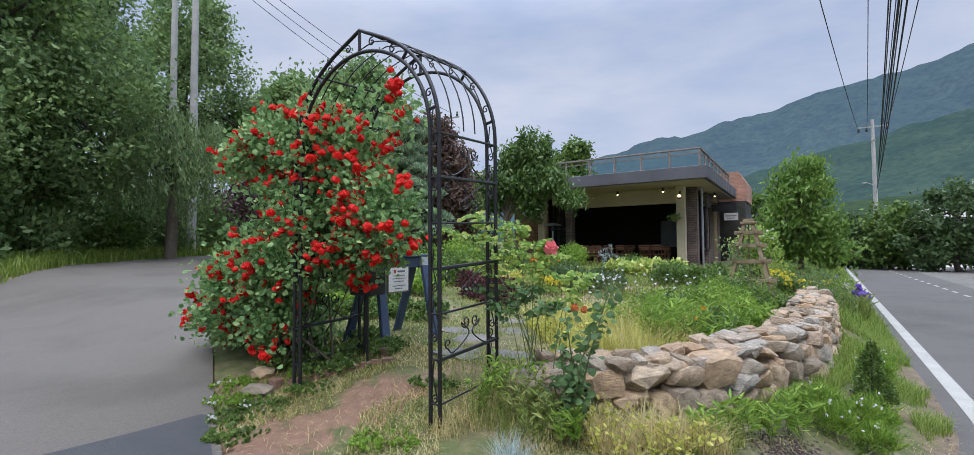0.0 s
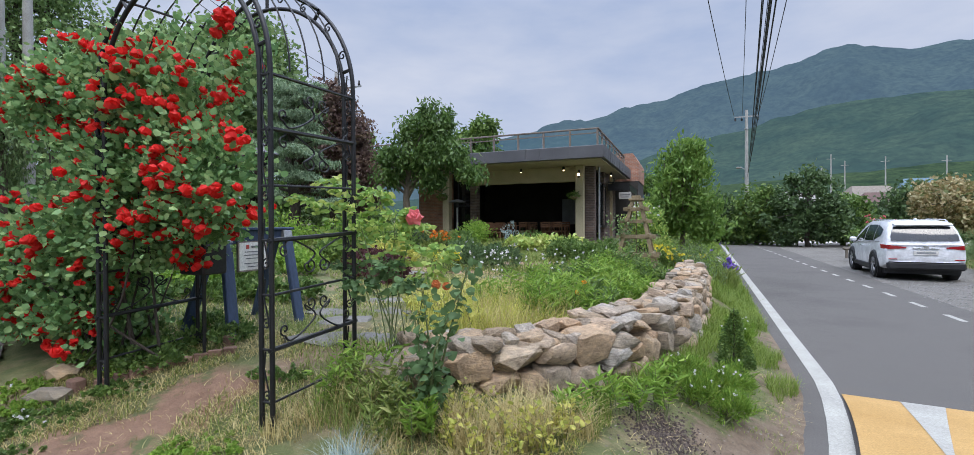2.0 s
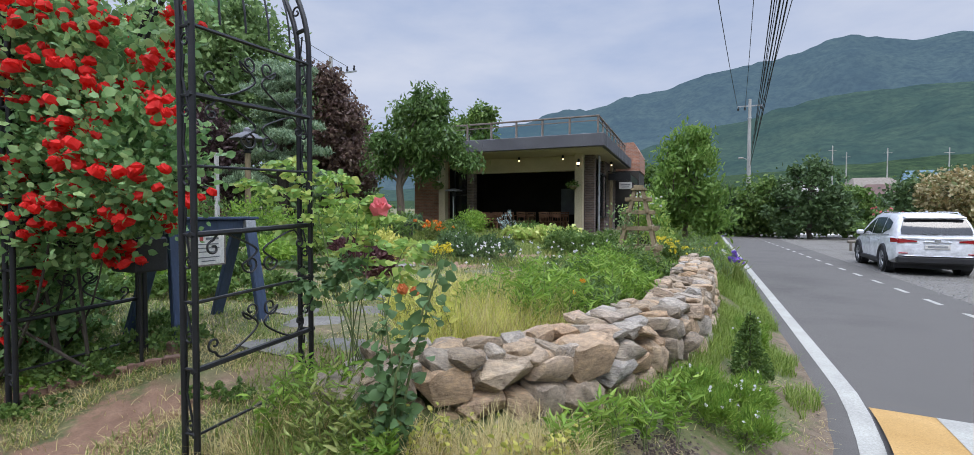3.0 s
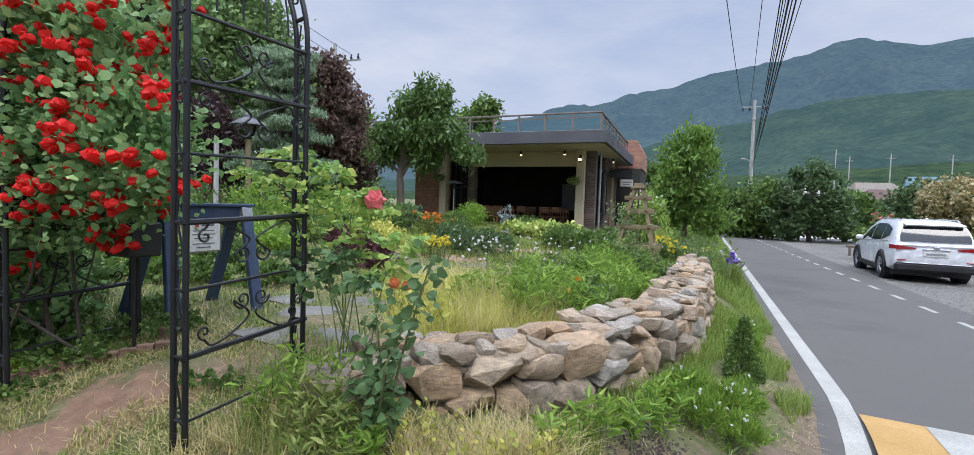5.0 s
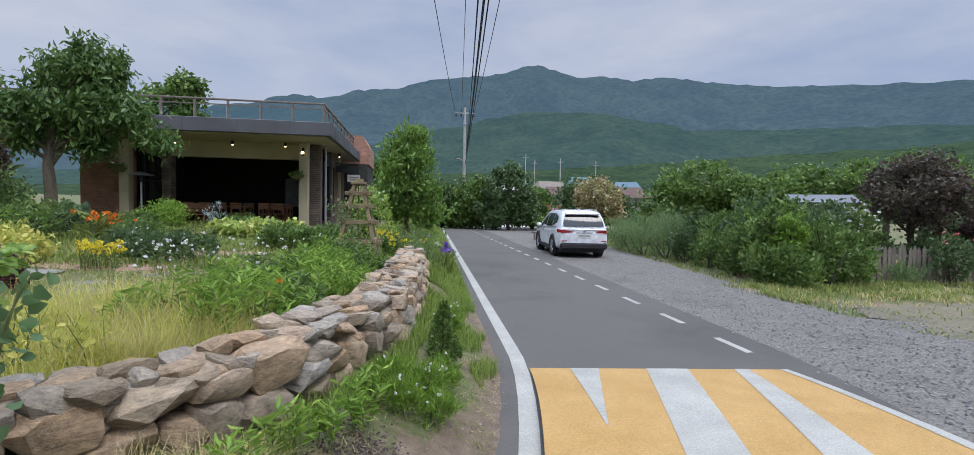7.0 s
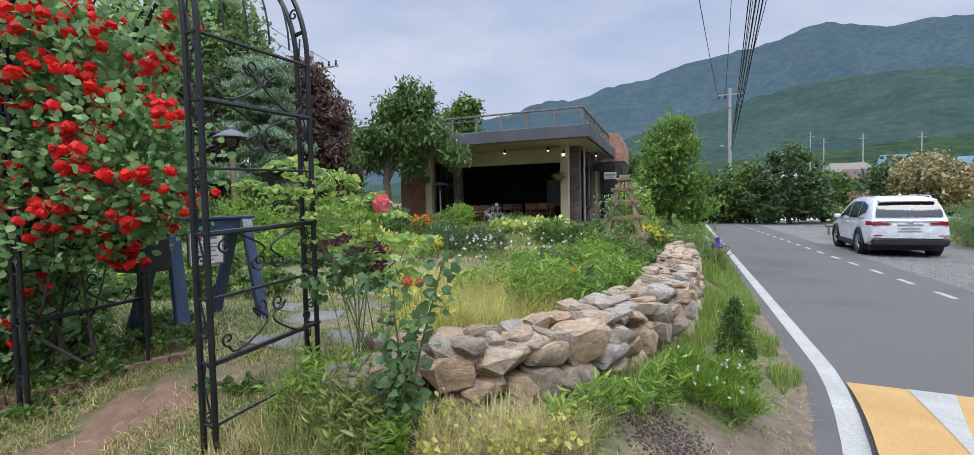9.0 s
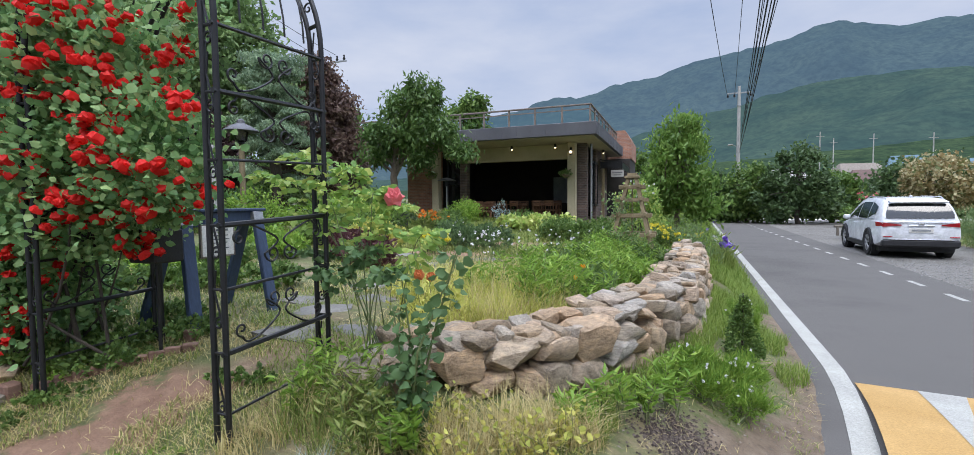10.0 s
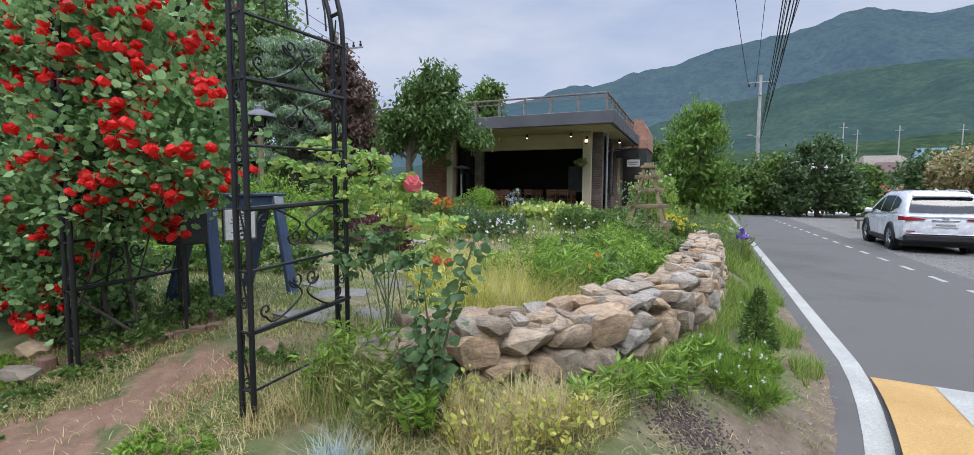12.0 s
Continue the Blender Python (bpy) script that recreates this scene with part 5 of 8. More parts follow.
        fs.append((k * 10 + 4, k * 10 + 14, k * 10 + 19, k * 10 + 9))
    part("rear_window", Build().add(rw, fs), M_CARGLASS, car, "dark tinted rear glass", smooth=40)
    for sx in (-1, 1):
        part("roof_rail", Build().tube([(sx * 0.62, -1.75, 1.63), (sx * 0.62, -1.6, 1.69), (sx * 0.62, -0.2, 1.72), (sx * 0.62, 0.15, 1.66)], 0.016, 6), M_CHROME, car)
        part("window_trim", Build().tube([(sx * 0.895, -1.85, 1.075), (sx * 0.90, -0.5, 1.04), (sx * 0.89, 1.15, 1.0)], 0.012, 5), M_CHROME, car)
        part("door_handle", Build().box((sx * 0.925, -0.85, 0.93), (0.03, 0.18, 0.03), bevel=0.008), M_CAR, car)
        part("door_handle", Build().box((sx * 0.92, 0.2, 0.91), (0.03, 0.18, 0.03), bevel=0.008), M_CAR, car)
        part("sill_trim", Build().box((sx * 0.90, 0.0, 0.31), (0.07, 2.2, 0.14), bevel=0.02), M_BLACKPLASTIC, car)
        mir = part("wing_mirror", Build().box((sx * 1.0, 0.78, 1.07), (0.2, 0.12, 0.15), bevel=0.04), M_CAR, car)
        part("mirror_arm", Build().tube([(sx * 0.86, 0.80, 1.0), (sx * 0.95, 0.79, 1.04)], 0.02, 6), M_BLACKPLASTIC, mir)
        lamp = part("tail_lamp", Build().add([(sx * 0.915, -2.02, 1.0), (sx * 0.905, -2.02, 0.88), (sx * 0.80, -2.325, 0.87), (sx * 0.78, -2.325, 0.985), (sx * 0.42, -2.36, 0.905), (sx * 0.42, -2.36, 0.935), (sx * 0.86, -2.0, 0.99), (sx * 0.42, -2.25, 0.92), (sx * 0.86, -2.0, 0.89)], [(0, 1, 2, 3), (3, 2, 4, 5), (0, 3, 5, 7, 6), (1, 8, 7, 4, 2), (0, 6, 8, 1), (5, 4, 7)]), M_TAIL, car, "red wrap-round tail lamp")
        part("exhaust", Build().box((sx * 0.60, -2.335, 0.40), (0.22, 0.05, 0.07), bevel=0.02), M_CHROME, car)
        part("reflector", Build().box((sx * 0.70, -2.325, 0.60), (0.2, 0.03, 0.03), bevel=0.008), M_TAIL, car)
        for y in (-1.36, 1.36):
            wheel = part("wheel", Build().tube([(sx * 0.74, y, 0.36), (sx * 0.935, y, 0.36)], 0.12, 16), M_BLACKPLASTIC, car)
            tp = []
            tv = Build()
            prof = [(0.24, -0.11), (0.33, -0.12), (0.362, -0.09), (0.367, 0.0), (0.362, 0.09), (0.33, 0.12), (0.24, 0.11)]
            n = 28
            vv = [(sx * 0.83 + a, y + r * math.cos(2 * math.pi * k / n), 0.367 + r * math.sin(2 * math.pi * k / n)) for r, a in prof for k in range(n)]
            tv.add(vv, [(i * n + k, i * n + (k + 1) % n, (i + 1) * n + (k + 1) % n, (i + 1) * n + k) for i in range(len(prof) - 1) for k in range(n)])
            part("tyre", tv, M_TYRE, wheel, smooth=40)
            rb = Build().tube([(sx * 0.90, y, 0.367), (sx * 0.945, y, 0.367)], 0.055, 12)
            for k in range(5):
                a = 2 * math.pi * k / 5 + 0.3
                for da in (-0.13, 0.13):
                    rb.tube([(sx * 0.935, y + 0.04 * math.cos(a), 0.367 + 0.04 * math.sin(a)), (sx * 0.925, y + 0.245 * math.cos(a + da), 0.367 + 0.245 * math.sin(a + da))], 0.016, 5)
            vv = [(sx * (0.90 + 0.03 * j), y + (0.24 + 0.008 * j) * math.cos(2 * math.pi * k / n), 0.367 + (0.24 + 0.008 * j) * math.sin(2 * math.pi * k / n)) for j in (0, 1) for k in range(n)]
            rb.add(vv, [(k, (k + 1) % n, n + (k + 1) % n, n + k) for k in range(n)])
            part("rim", rb, M_RIM, wheel)
            arch = Build().tube([(sx * 0.90, y + 0.43 * math.cos(math.pi * k / 12), 0.34 + 0.43 * math.sin(math.pi * k / 12)) for k in range(13)], 0.05, 6)
            part("wheel_arch_trim", arch, M_BLACKPLASTIC, car)
            part("wheel_well", Build().tube([(sx * 0.70, y, 0.36), (sx * 0.905, y, 0.36)], 0.40, 20), M_BLACKPLASTIC, car)
    part("rear_bumper_trim", Build().box((0, -2.27, 0.42), (1.66, 0.2, 0.22), bevel=0.05), M_BLACKPLASTIC, car)
    part("bumper_strip", Build().box((0, -2.355, 0.53), (1.4, 0.03, 0.025), bevel=0.008), M_CHROME, car)
    part("tailgate_lip", Build().box((0, -2.33, 1.0), (1.45, 0.05, 0.03), bevel=0.012), M_CAR, car)
    part("tailgate_strip", Build().box((0, -2.352, 0.905), (0.56, 0.03, 0.03), bevel=0.008), M_CHROME, car)
    plate = part("number_plate", Build().box((0, -2.345, 0.78), (0.52, 0.02, 0.12), bevel=0.006), M_BOARD, car, "white number plate")
    part("plate_marks", Build().box((0.0, -2.357, 0.78), (0.40, 0.004, 0.05)), M_STEEL, plate)
    part("badge", Build().box((0, -2.36, 0.95), (0.12, 0.012, 0.06), bevel=0.02), M_CHROME, car)
    part("rear_spoiler", Build().box((0, -2.02, 1.565), (1.24, 0.30, 0.05), Matrix.Rotation(0.16, 3, "X"), bevel=0.02), M_CAR, car)
    part("rear_wiper", Build().tube([(0.0, -2.155, 1.10), (0.3, -2.135, 1.16)], 0.012, 5), M_BLACKPLASTIC, car)
    part("antenna_fin", Build().box((0, -1.5, 1.71), (0.04, 0.14, 0.06), bevel=0.015), M_CAR, car)
    part("underbody", Build().box((0, 0, 0.24), (1.6, 4.0, 0.14)), M_BLACKPLASTIC, car)
    car.matrix_basis = CAR_AT


suv()


# ---- trees ----
def base_at(x, y, lift=0.0):
    return (x, y, lie(x, y) + lift)


def big_trees():
    # the dark wood left of the drive
    wood = "trees along the driveway"
    tree("broadleaf_tree", "large dark green broadleaf tree beside the driveway", base_at(-17.6, 2.6), 10.5, [((0, 0, 6.4), (3.6, 3.4, 3.6), 6), ((1.2, -0.6, 3.6), (2.6, 2.4, 2.0), 4), ((0.6, 2.4, 4.4), (2.4, 2.0, 2.4), 3), ((0.5, 0.8, 8.8), (2.6, 2.6, 2.0), 3)], L_WOOD, 0.16, 31, 460, 110, 0.7, 0.24, M_DARKBARK, group=wood)
    tree("broadleaf_tree", "large dark green broadleaf tree beside the driveway", base_at(-20.4, 5.0), 11.5, [((0, 0, 6.8), (2.8, 2.6, 3.8), 6), ((1.0, 0.2, 3.8), (2.2, 2.0, 2.0), 3), ((1.0, -1.6, 5.4), (2.4, 2.0, 2.4), 3), ((0, 0.2, 9.8), (2.2, 2.0, 2.0), 3)], L_WOOD, 0.16, 32, 430, 110, 0.7, 0.24, M_DARKBARK, group=wood)
    tree("broadleaf_tree", "tall dark green tree behind the utility poles", base_at(-25.0, 11.4), 13.5, [((0, 0, 8.0), (3.2, 3.0, 3.6), 6), ((0.2, 0, 11.3), (1.8, 1.8, 1.9), 2), ((1.6, 2.6, 5.0), (2.6, 2.6, 2.2), 3), ((1.4, 3.6, 6.6), (1.6, 1.6, 1.4), 1.4)], L_WOOD, 0.18, 33, 420, 100, 0.7, 0.25, M_DARKBARK, group=wood)
    tree("broadleaf_tree", "dark green tree at the back of the garden", base_at(-19.5, 14.5), 9.5, [((0, 0, 5.6), (2.8, 2.6, 2.8), 5), ((1.4, 0.8, 3.6), (2.2, 2.0, 1.6), 3), ((-0.6, 0.5, 7.6), (1.8, 1.8, 1.2), 2)], L_WOOD, 0.24, 34, 220, 76, 0.7, 0.2, M_DARKBARK, group=wood)
    # the pale willow hanging over the drive
    rng = np.random.default_rng(35)
    t = thing("willow_tree", "pale feathery willow with drooping twigs", "tree", at=base_at(-17.2, 7.6))
    part("trunk", Build().tube([(0, 0, -0.1), (0.05, 0.05, 1.5), (0.0, 0.1, 3.2), (0.1, 0, 4.8)], [0.2, 0.17, 0.13, 0.05], 10), M_BARK, t, smooth=50)
    heads, _ = ball_points(rng, 230, (0.4, -0.3, 3.9), (2.0, 1.8, 1.3), 0.5)
    pts, way = [], []
    for h in heads:
        ln = rng.uniform(0.8, 2.0)
        for k in range(60):
            f = rng.uniform(0, 1)
            pts.append((h[0] + 0.25 * f * h[0] / 2 + rng.normal(0, 0.07), h[1] + rng.normal(0, 0.07), max(0.6, h[2] - ln * f)))
            way.append((0.1 * h[0], 0, -1))
    part("crown", flakes("crown", pts, 0.16, rng, np.array(way) * 1.6, 0.22, 0.5), L_SOFT, t)
    lb = Build()
    limb_tubes(lb, rng, (0, 0, 2.6), heads[:16], 0.06, 0.1, 6)
    tagged(part("branchwork", lb, M_DARKBARK, t), kind="stuff")
    # undergrowth at the drive's edge
    for k, (x, y, r, m) in enumerate(((-13.8, 0.6, 1.2, L_DARK), (-14.9, 2.2, 1.2, L_DARK), (-16.4, 4.0, 1.3, L_DARK), (-18.0, 6.2, 1.2, L_MID), (-19.2, 8.6, 1.2, L_DARK), (-20.3, 11.0, 1.4, L_DARK), (-11.6, -1.2, 1.1, L_DARK), (-20.6, 14.0, 1.5, L_DARK), (-15.6, 0.4, 2.2, L_DARK), (-17.4, 2.0, 2.4, L_DARK), (-19.0, 4.6, 2.4, L_DARK), (-20.6, 7.4, 2.4, L_DARK), (-22.0, 10.4, 2.6, L_DARK), (-13.2, -2.2, 2.0, L_DARK), (-22.8, 13.6, 2.6, L_DARK), (-19.0, 17.5, 2.4, L_MID), (-16.5, 18.5, 2.2, L_MID), (-13.5, 18.6, 2.0, L_DARK), (-23.5, 4.0, 3.0, L_DARK), (-24.5, 8.0, 3.0, L_DARK), (-27.0, 13.0, 3.6, L_DARK), (-26.0, 17.5, 3.6, L_DARK), (-29.0, 10.0, 4.0, L_DARK), (-23.0, 20.0, 3.2, L_DARK))):
        mound("shrub", "dark green undergrowth shrub beside the driveway", "shrub", (x - 0.9, y + 0.2), (r * 1.3, r, r * 1.15), L_WOOD if m is L_DARK else m, 0.11 + 0.04 * r, 2400, 300 + k, 0.6, cheap=True, group="driveway shrubs")
    # garden trees behind the arch
    tree("broadleaf_tree", "leafy green tree behind the garden pine", base_at(-15.4, 14.2), 9.2, [((0, 0, 5.6), (2.6, 2.4, 2.4), 5), ((1.6, 0.4, 4.2), (1.8, 1.8, 1.6), 3), ((-1.8, 0.2, 4.6), (2.0, 1.8, 1.8), 3), ((0.2, 0, 7.4), (1.5, 1.5, 1.0), 2)], L_WOOD, 0.22, 36, 260, 76, 0.6, 0.2, M_DARKBARK)
    tree("purple_plum_tree", "purple-leaved plum tree behind the garden", base_at(-12.3, 15.8), 6.4, [((0, 0, 3.6), (1.5, 1.3, 1.7), 5), ((0.9, 0.3, 2.2), (1.0, 1.1, 1.3), 3), ((-0.9, 0.2, 3.0), (1.1, 1.1, 1.5), 3), ((0.1, 0, 5.3), (0.75, 0.7, 0.75), 2), ((0.8, 0, 4.2), (0.7, 0.7, 0.7), 1.5), ((-0.7, 0, 4.6), (0.6, 0.6, 0.6), 1)], L_BRONZE_TREE, 0.17, 37, 330, 60, 0.38, 0.13, M_DARKBARK)
    tree("purple_plum_tree", "low purple-leaved plum tree beside the driveway", base_at(-12.2, 8.3), 3.6, [((0, 0, 2.0), (1.4, 1.1, 0.9), 4), ((0.8, 0.4, 1.4), (1.0, 0.9, 0.7), 2)], L_PLUM, 0.15, 38, 120, 56, 0.36, 0.1, M_DARKBARK)
    tree("purple_plum_tree", "purple-leaved plum tree behind the garden", base_at(-14.0, 11.6), 4.6, [((0, 0, 2.6), (1.5, 1.2, 1.3), 4), ((0.8, 0.4, 1.8), (1.0, 0.9, 0.8), 2)], L_PLUM, 0.15, 39, 120, 56, 0.4, 0.11, M_DARKBARK)
    # cloud pine: flat pads of needles on leaning limbs
    rng = np.random.default_rng(40)
    t = thing("garden_pine", "trained garden pine with flat blue-green needle pads", "tree", at=base_at(-11.1, 12.4))
    part("trunk", Build().tube([(0, 0, -0.1), (0.15, 0, 1.2), (-0.15, 0.05, 2.6), (0.12, 0, 3.9), (0.0, 0, 5.2)], [0.2, 0.17, 0.14, 0.10, 0.03], 10), M_DARKBARK, t, smooth=50)
    for k in range(26):
        z = 1.3 + 3.9 * k / 25
        r, a = (2.0 - 0.26 * z) * rng.uniform(0.35, 1.0), k * 2.4 + rng.uniform(-0.4, 0.4)
        p = (r * math.cos(a), 0.8 * r * math.sin(a), z)
        q, d = ball_points(rng, 1000, p, (0.72, 0.62, 0.12), 0.25)
        q[:, 2] += 0.08 * np.cos(7 * q[:, 0]) - 0.12 * ((q[:, 0] - p[0]) ** 2 + (q[:, 1] - p[1]) ** 2)
        part("needle_pad", flakes("needles", q, 0.16, rng, np.tile((0, 0, 1.0), (len(q), 1)), 0.2, 0.7), L_PINE, t)
        part("limb", Build().tube([(0, 0, z * 0.86), (p[0] * 0.5, p[1] * 0.5, z * 0.95), (p[0], p[1], z - 0.06)], [0.05, 0.035, 0.012], 6), M_DARKBARK, t)
    # peach tree in front of the cafe
    tree("peach_tree", "leafy green peach tree with a forked grey trunk", base_at(-7.7, 14.0), 4.6, [((0.25, 0, 3.0), (0.75, 0.8, 0.6), 4), ((1.0, 0, 3.85), (0.55, 0.55, 0.62), 3.4), ((0.3, 0, 3.75), (0.4, 0.45, 0.4), 1.6), ((1.5, -0.2, 2.85), (0.75, 0.65, 0.36), 3), ((2.4, -0.3, 2.25), (0.42, 0.4, 0.15), 0.9), ((-0.65, 0, 2.55), (0.5, 0.55, 0.55), 2.4), ((0.9, -0.2, 2.1), (0.45, 0.4, 0.28), 1.2)], L_PEACH, 0.19, 41, 170, 64, 0.30, 0.13, M_BARK, 0.34, 0.32, near=False, way=(0, 0, -0.8), jitter=0.7)
    tree("broadleaf_tree", "open-crowned green tree behind the cafe roof", base_at(-15.2, 36.0), 10.4, [((0, 0, 6.4), (1.9, 1.8, 1.7), 4), ((0.8, 0, 7.9), (1.1, 1.1, 0.8), 2), ((-1.3, 0, 5.4), (1.3, 1.2, 1.0), 2)], L_MID, 0.34, 42, 130, 46, 0.5, 0.2, M_BARK)
    tree("broadleaf_tree", "green tree at the back of the cafe", base_at(-20.5, 24.0), 8.0, [((0, 0, 4.8), (2.6, 2.4, 2.2), 4), ((2.4, 0.6, 4.0), (2.0, 1.8, 1.6), 3), ((-1.4, 0, 6.0), (1.6, 1.5, 1.2), 2)], L_MID, 0.32, 43, 170, 50, 0.6, 0.2, M_DARKBARK)
    for k, (x, y, r, h) in enumerate(((-14.2, 19.6, 1.5, 2.6), (-16.2, 20.4, 1.8, 3.0), (-12.6, 18.4, 1.1, 1.8), (-18.0, 19.4, 1.8, 3.2), (-11.4, 17.2, 0.9, 1.3))):
        mound("shrub", "leafy green shrub filling the garden's back edge", "shrub", (x, y), (r, r, h), L_MID if k % 2 else L_WOOD, 0.16, 2600, 380 + k, 0.5, cheap=True, group="back garden shrubs")
    # column of green beside the cafe
    tree("young_tree", "dense upright green tree beside the cafe", base_at(0.65, 15.5), 3.7, [((0, 0, 2.1), (0.85, 0.8, 1.15), 5), ((0.05, 0, 3.0), (0.5, 0.5, 0.55), 2), ((0.45, 0, 1.3), (0.7, 0.6, 0.75), 2.5), ((-0.4, 0, 1.6), (0.6, 0.6, 0.8), 2)], L_YOUNG, 0.17, 44, 190, 46, 0.30, 0.08, M_BARK, 0.25, 0.36, way=(0, 0, 0.9), jitter=0.8)
    mound("flowering_shrub", "yellow-green shrub dotted with cream flowers", "shrub", (-0.25, 14.2), (0.75, 0.6, 1.55), L_LIME, 0.08, 2600, 45, 0.6, (P_WHITE, 40, 0.05), cheap=True)
    # across the road
    hedge = "shrubs across the road"
    for k, (x, y, rx, rz, m, leaf) in enumerate((
            (10.0, 12.3, 1.1, 2.15, L_MID, 0.14), (10.6, 13.6, 1.2, 2.3, L_DARK, 0.13), (10.8, 15.2, 1.2, 1.9, L_MID, 0.12), (10.9, 17.0, 1.1, 1.9, L_DARK, 0.11),
            (11.8, 12.8, 1.1, 2.1, L_DARK, 0.13), (11.6, 11.7, 0.75, 1.5, L_MID, 0.12), (12.2, 14.0, 1.0, 2.1, L_MID, 0.13))):
        mound("shrub", "tall leafy green shrub at the gravel's edge", "shrub", (x, y), (rx, 1.0, rz), m, leaf, 3400, 320 + k, 0.5, cheap=True, group=hedge)
    # lower and brighter clumps that break up its front
    for k, (x, y, rx, rz, m) in enumerate(((9.15, 11.2, 0.62, 1.15, L_MID), (9.6, 10.9, 0.7, 0.95, L_MID), (9.55, 12.9, 0.6, 1.45, L_MID), (10.5, 11.1, 0.75, 2.0, L_MID), (9.9, 11.4, 0.5, 1.9, L_BRIGHT), (9.8, 14.4, 0.65, 1.1, L_MID), (9.9, 16.0, 0.6, 1.3, L_DARK), (11.1, 10.9, 0.5, 0.9, L_MID))):
        mound("shrub", "low bright green shrub in front of the taller ones", "shrub", (x, y), (rx, rx, rz), m, 0.12, 1300, 340 + k, 0.42, cheap=True, group=hedge, up=0.8)
    for k, (x, y, rz) in enumerate(((9.7, 18.6, 1.7), (9.9, 20.0, 1.6), (10.0, 21.4, 1.5), (10.0, 17.4, 1.75), (10.3, 18.4, 1.9), (9.6, 22.8, 1.5))):
        mound("feathery_shrub", "soft feathery green hedge plant", "shrub", (x, y), (0.75, 0.8, rz), L_SOFT, 0.16, 3200, 330 + k, 0.10, cheap=True, up=1.8, group="feathery hedge")
    # plants along the picket fence
    mound("rose_shrub", "small shrub with pale and orange blooms against the picket fence", "shrub", (14.0, 11.0), (0.55, 0.5, 1.35), L_DARK, 0.09, 1500, 350, 0.55, (P_PINK, 10, 0.05), cheap=True)
    for k, (x, y, rx, rz) in enumerate(((12.9, 11.2, 0.4, 0.65), (15.4, 10.5, 0.45, 0.5), (16.6, 10.2, 0.6, 0.6))):
        mound("garden_clump", "feathery green clump at the foot of the picket fence", "perennial", (x, y), (rx, rx, rz), L_SOFT, 0.13, 1000, 351 + k, 0.12, cheap=True, up=1.6, group="clumps at the fence")
    for k, (x, y, rx, rz) in enumerate(((13.4, 13.0, 1.0, 1.3), (15.4, 12.4, 1.0, 1.25), (17.6, 12.6, 1.2, 1.9), (19.4, 11.6, 1.2, 1.8), (18.9, 14.6, 1.5, 2.4))):
        mound("shrub", "dark green shrub behind the picket fence", "shrub", (x, y), (rx, 0.8, rz), L_DARK, 0.12, 2000, 360 + k, 0.5, cheap=True, group="shrubs behind the fence")
    mound("elder_shrub", "green elder shrub with cream flower plates", "shrub", (12.9, 13.0), (1.2, 0.8, 2.15), L_MID, 0.13, 2400, 333, 0.5, (P_WHITE, 44, 0.085), cheap=True)
    dome = "round trees behind the shrubs"
    tree("round_tree", "round-crowned green tree behind the shrubs", base_at(15.2, 23.6), 4.7, [((0, 0, 2.9), (2.2, 2.0, 1.3), 4), ((1.0, 0, 2.4), (1.8, 1.6, 1.2), 3), ((-1.4, 0, 2.0), (1.5, 1.4, 1.0), 2)], L_MID, 0.22, 46, 200, 52, 0.45, 0.16, group=dome)
    tree("round_tree", "round-crowned green tree behind the shrubs", base_at(19.6, 21.5), 4.5, [((0, 0, 2.8), (2.6, 2.0, 1.1), 4), ((2.4, 0, 2.5), (2.0, 1.6, 1.0), 3), ((-2.2, 0, 2.4), (1.9, 1.6, 0.9), 3)], L_MID, 0.22, 47, 230, 52, 0.45, 0.16, group=dome)
    tree("purple_plum_tree", "purple-leaved plum tree behind the picket fence", base_at(15.1, 12.9), 3.7, [((0, 0, 2.4), (1.25, 1.0, 0.95), 4), ((1.2, 0, 1.8), (1.0, 0.9, 0.7), 2), ((0.9, 0.3, 2.9), (0.8, 0.8, 0.5), 1.5)], L_BRONZE, 0.12, 48, 170, 54, 0.3, 0.1, M_DARKBARK)
    tree("purple_plum_tree", "dark purple shrub behind the picket fence", base_at(16.8, 11.6), 2.4, [((0, 0, 1.4), (1.0, 0.9, 0.7), 4)], L_PLUM, 0.12, 49, 100, 50, 0.3, 0.07, M_DARKBARK)
    for k, (x, y, s) in enumerate(((24.5, 20.0, 1.0), (23.0, 14.0, 0.8), (28.0, 25.0, 1.2), (13.0, 33.0, 0.9))):
        tree("round_tree", "green tree in the field across the road", base_at(x, y), 4.8 * s, [((0, 0, 2.9 * s), (2.4 * s, 2.0 * s, 1.4 * s), 4), ((1.4 * s, 0, 2.2 * s), (1.8 * s, 1.6 * s, 1.1 * s), 3)], L_DARK if k % 2 else L_MID, 0.26, 50 + k, 150, 50, 0.5, 0.16, group="field trees")
    # end of the road
    end = "trees at the road end"
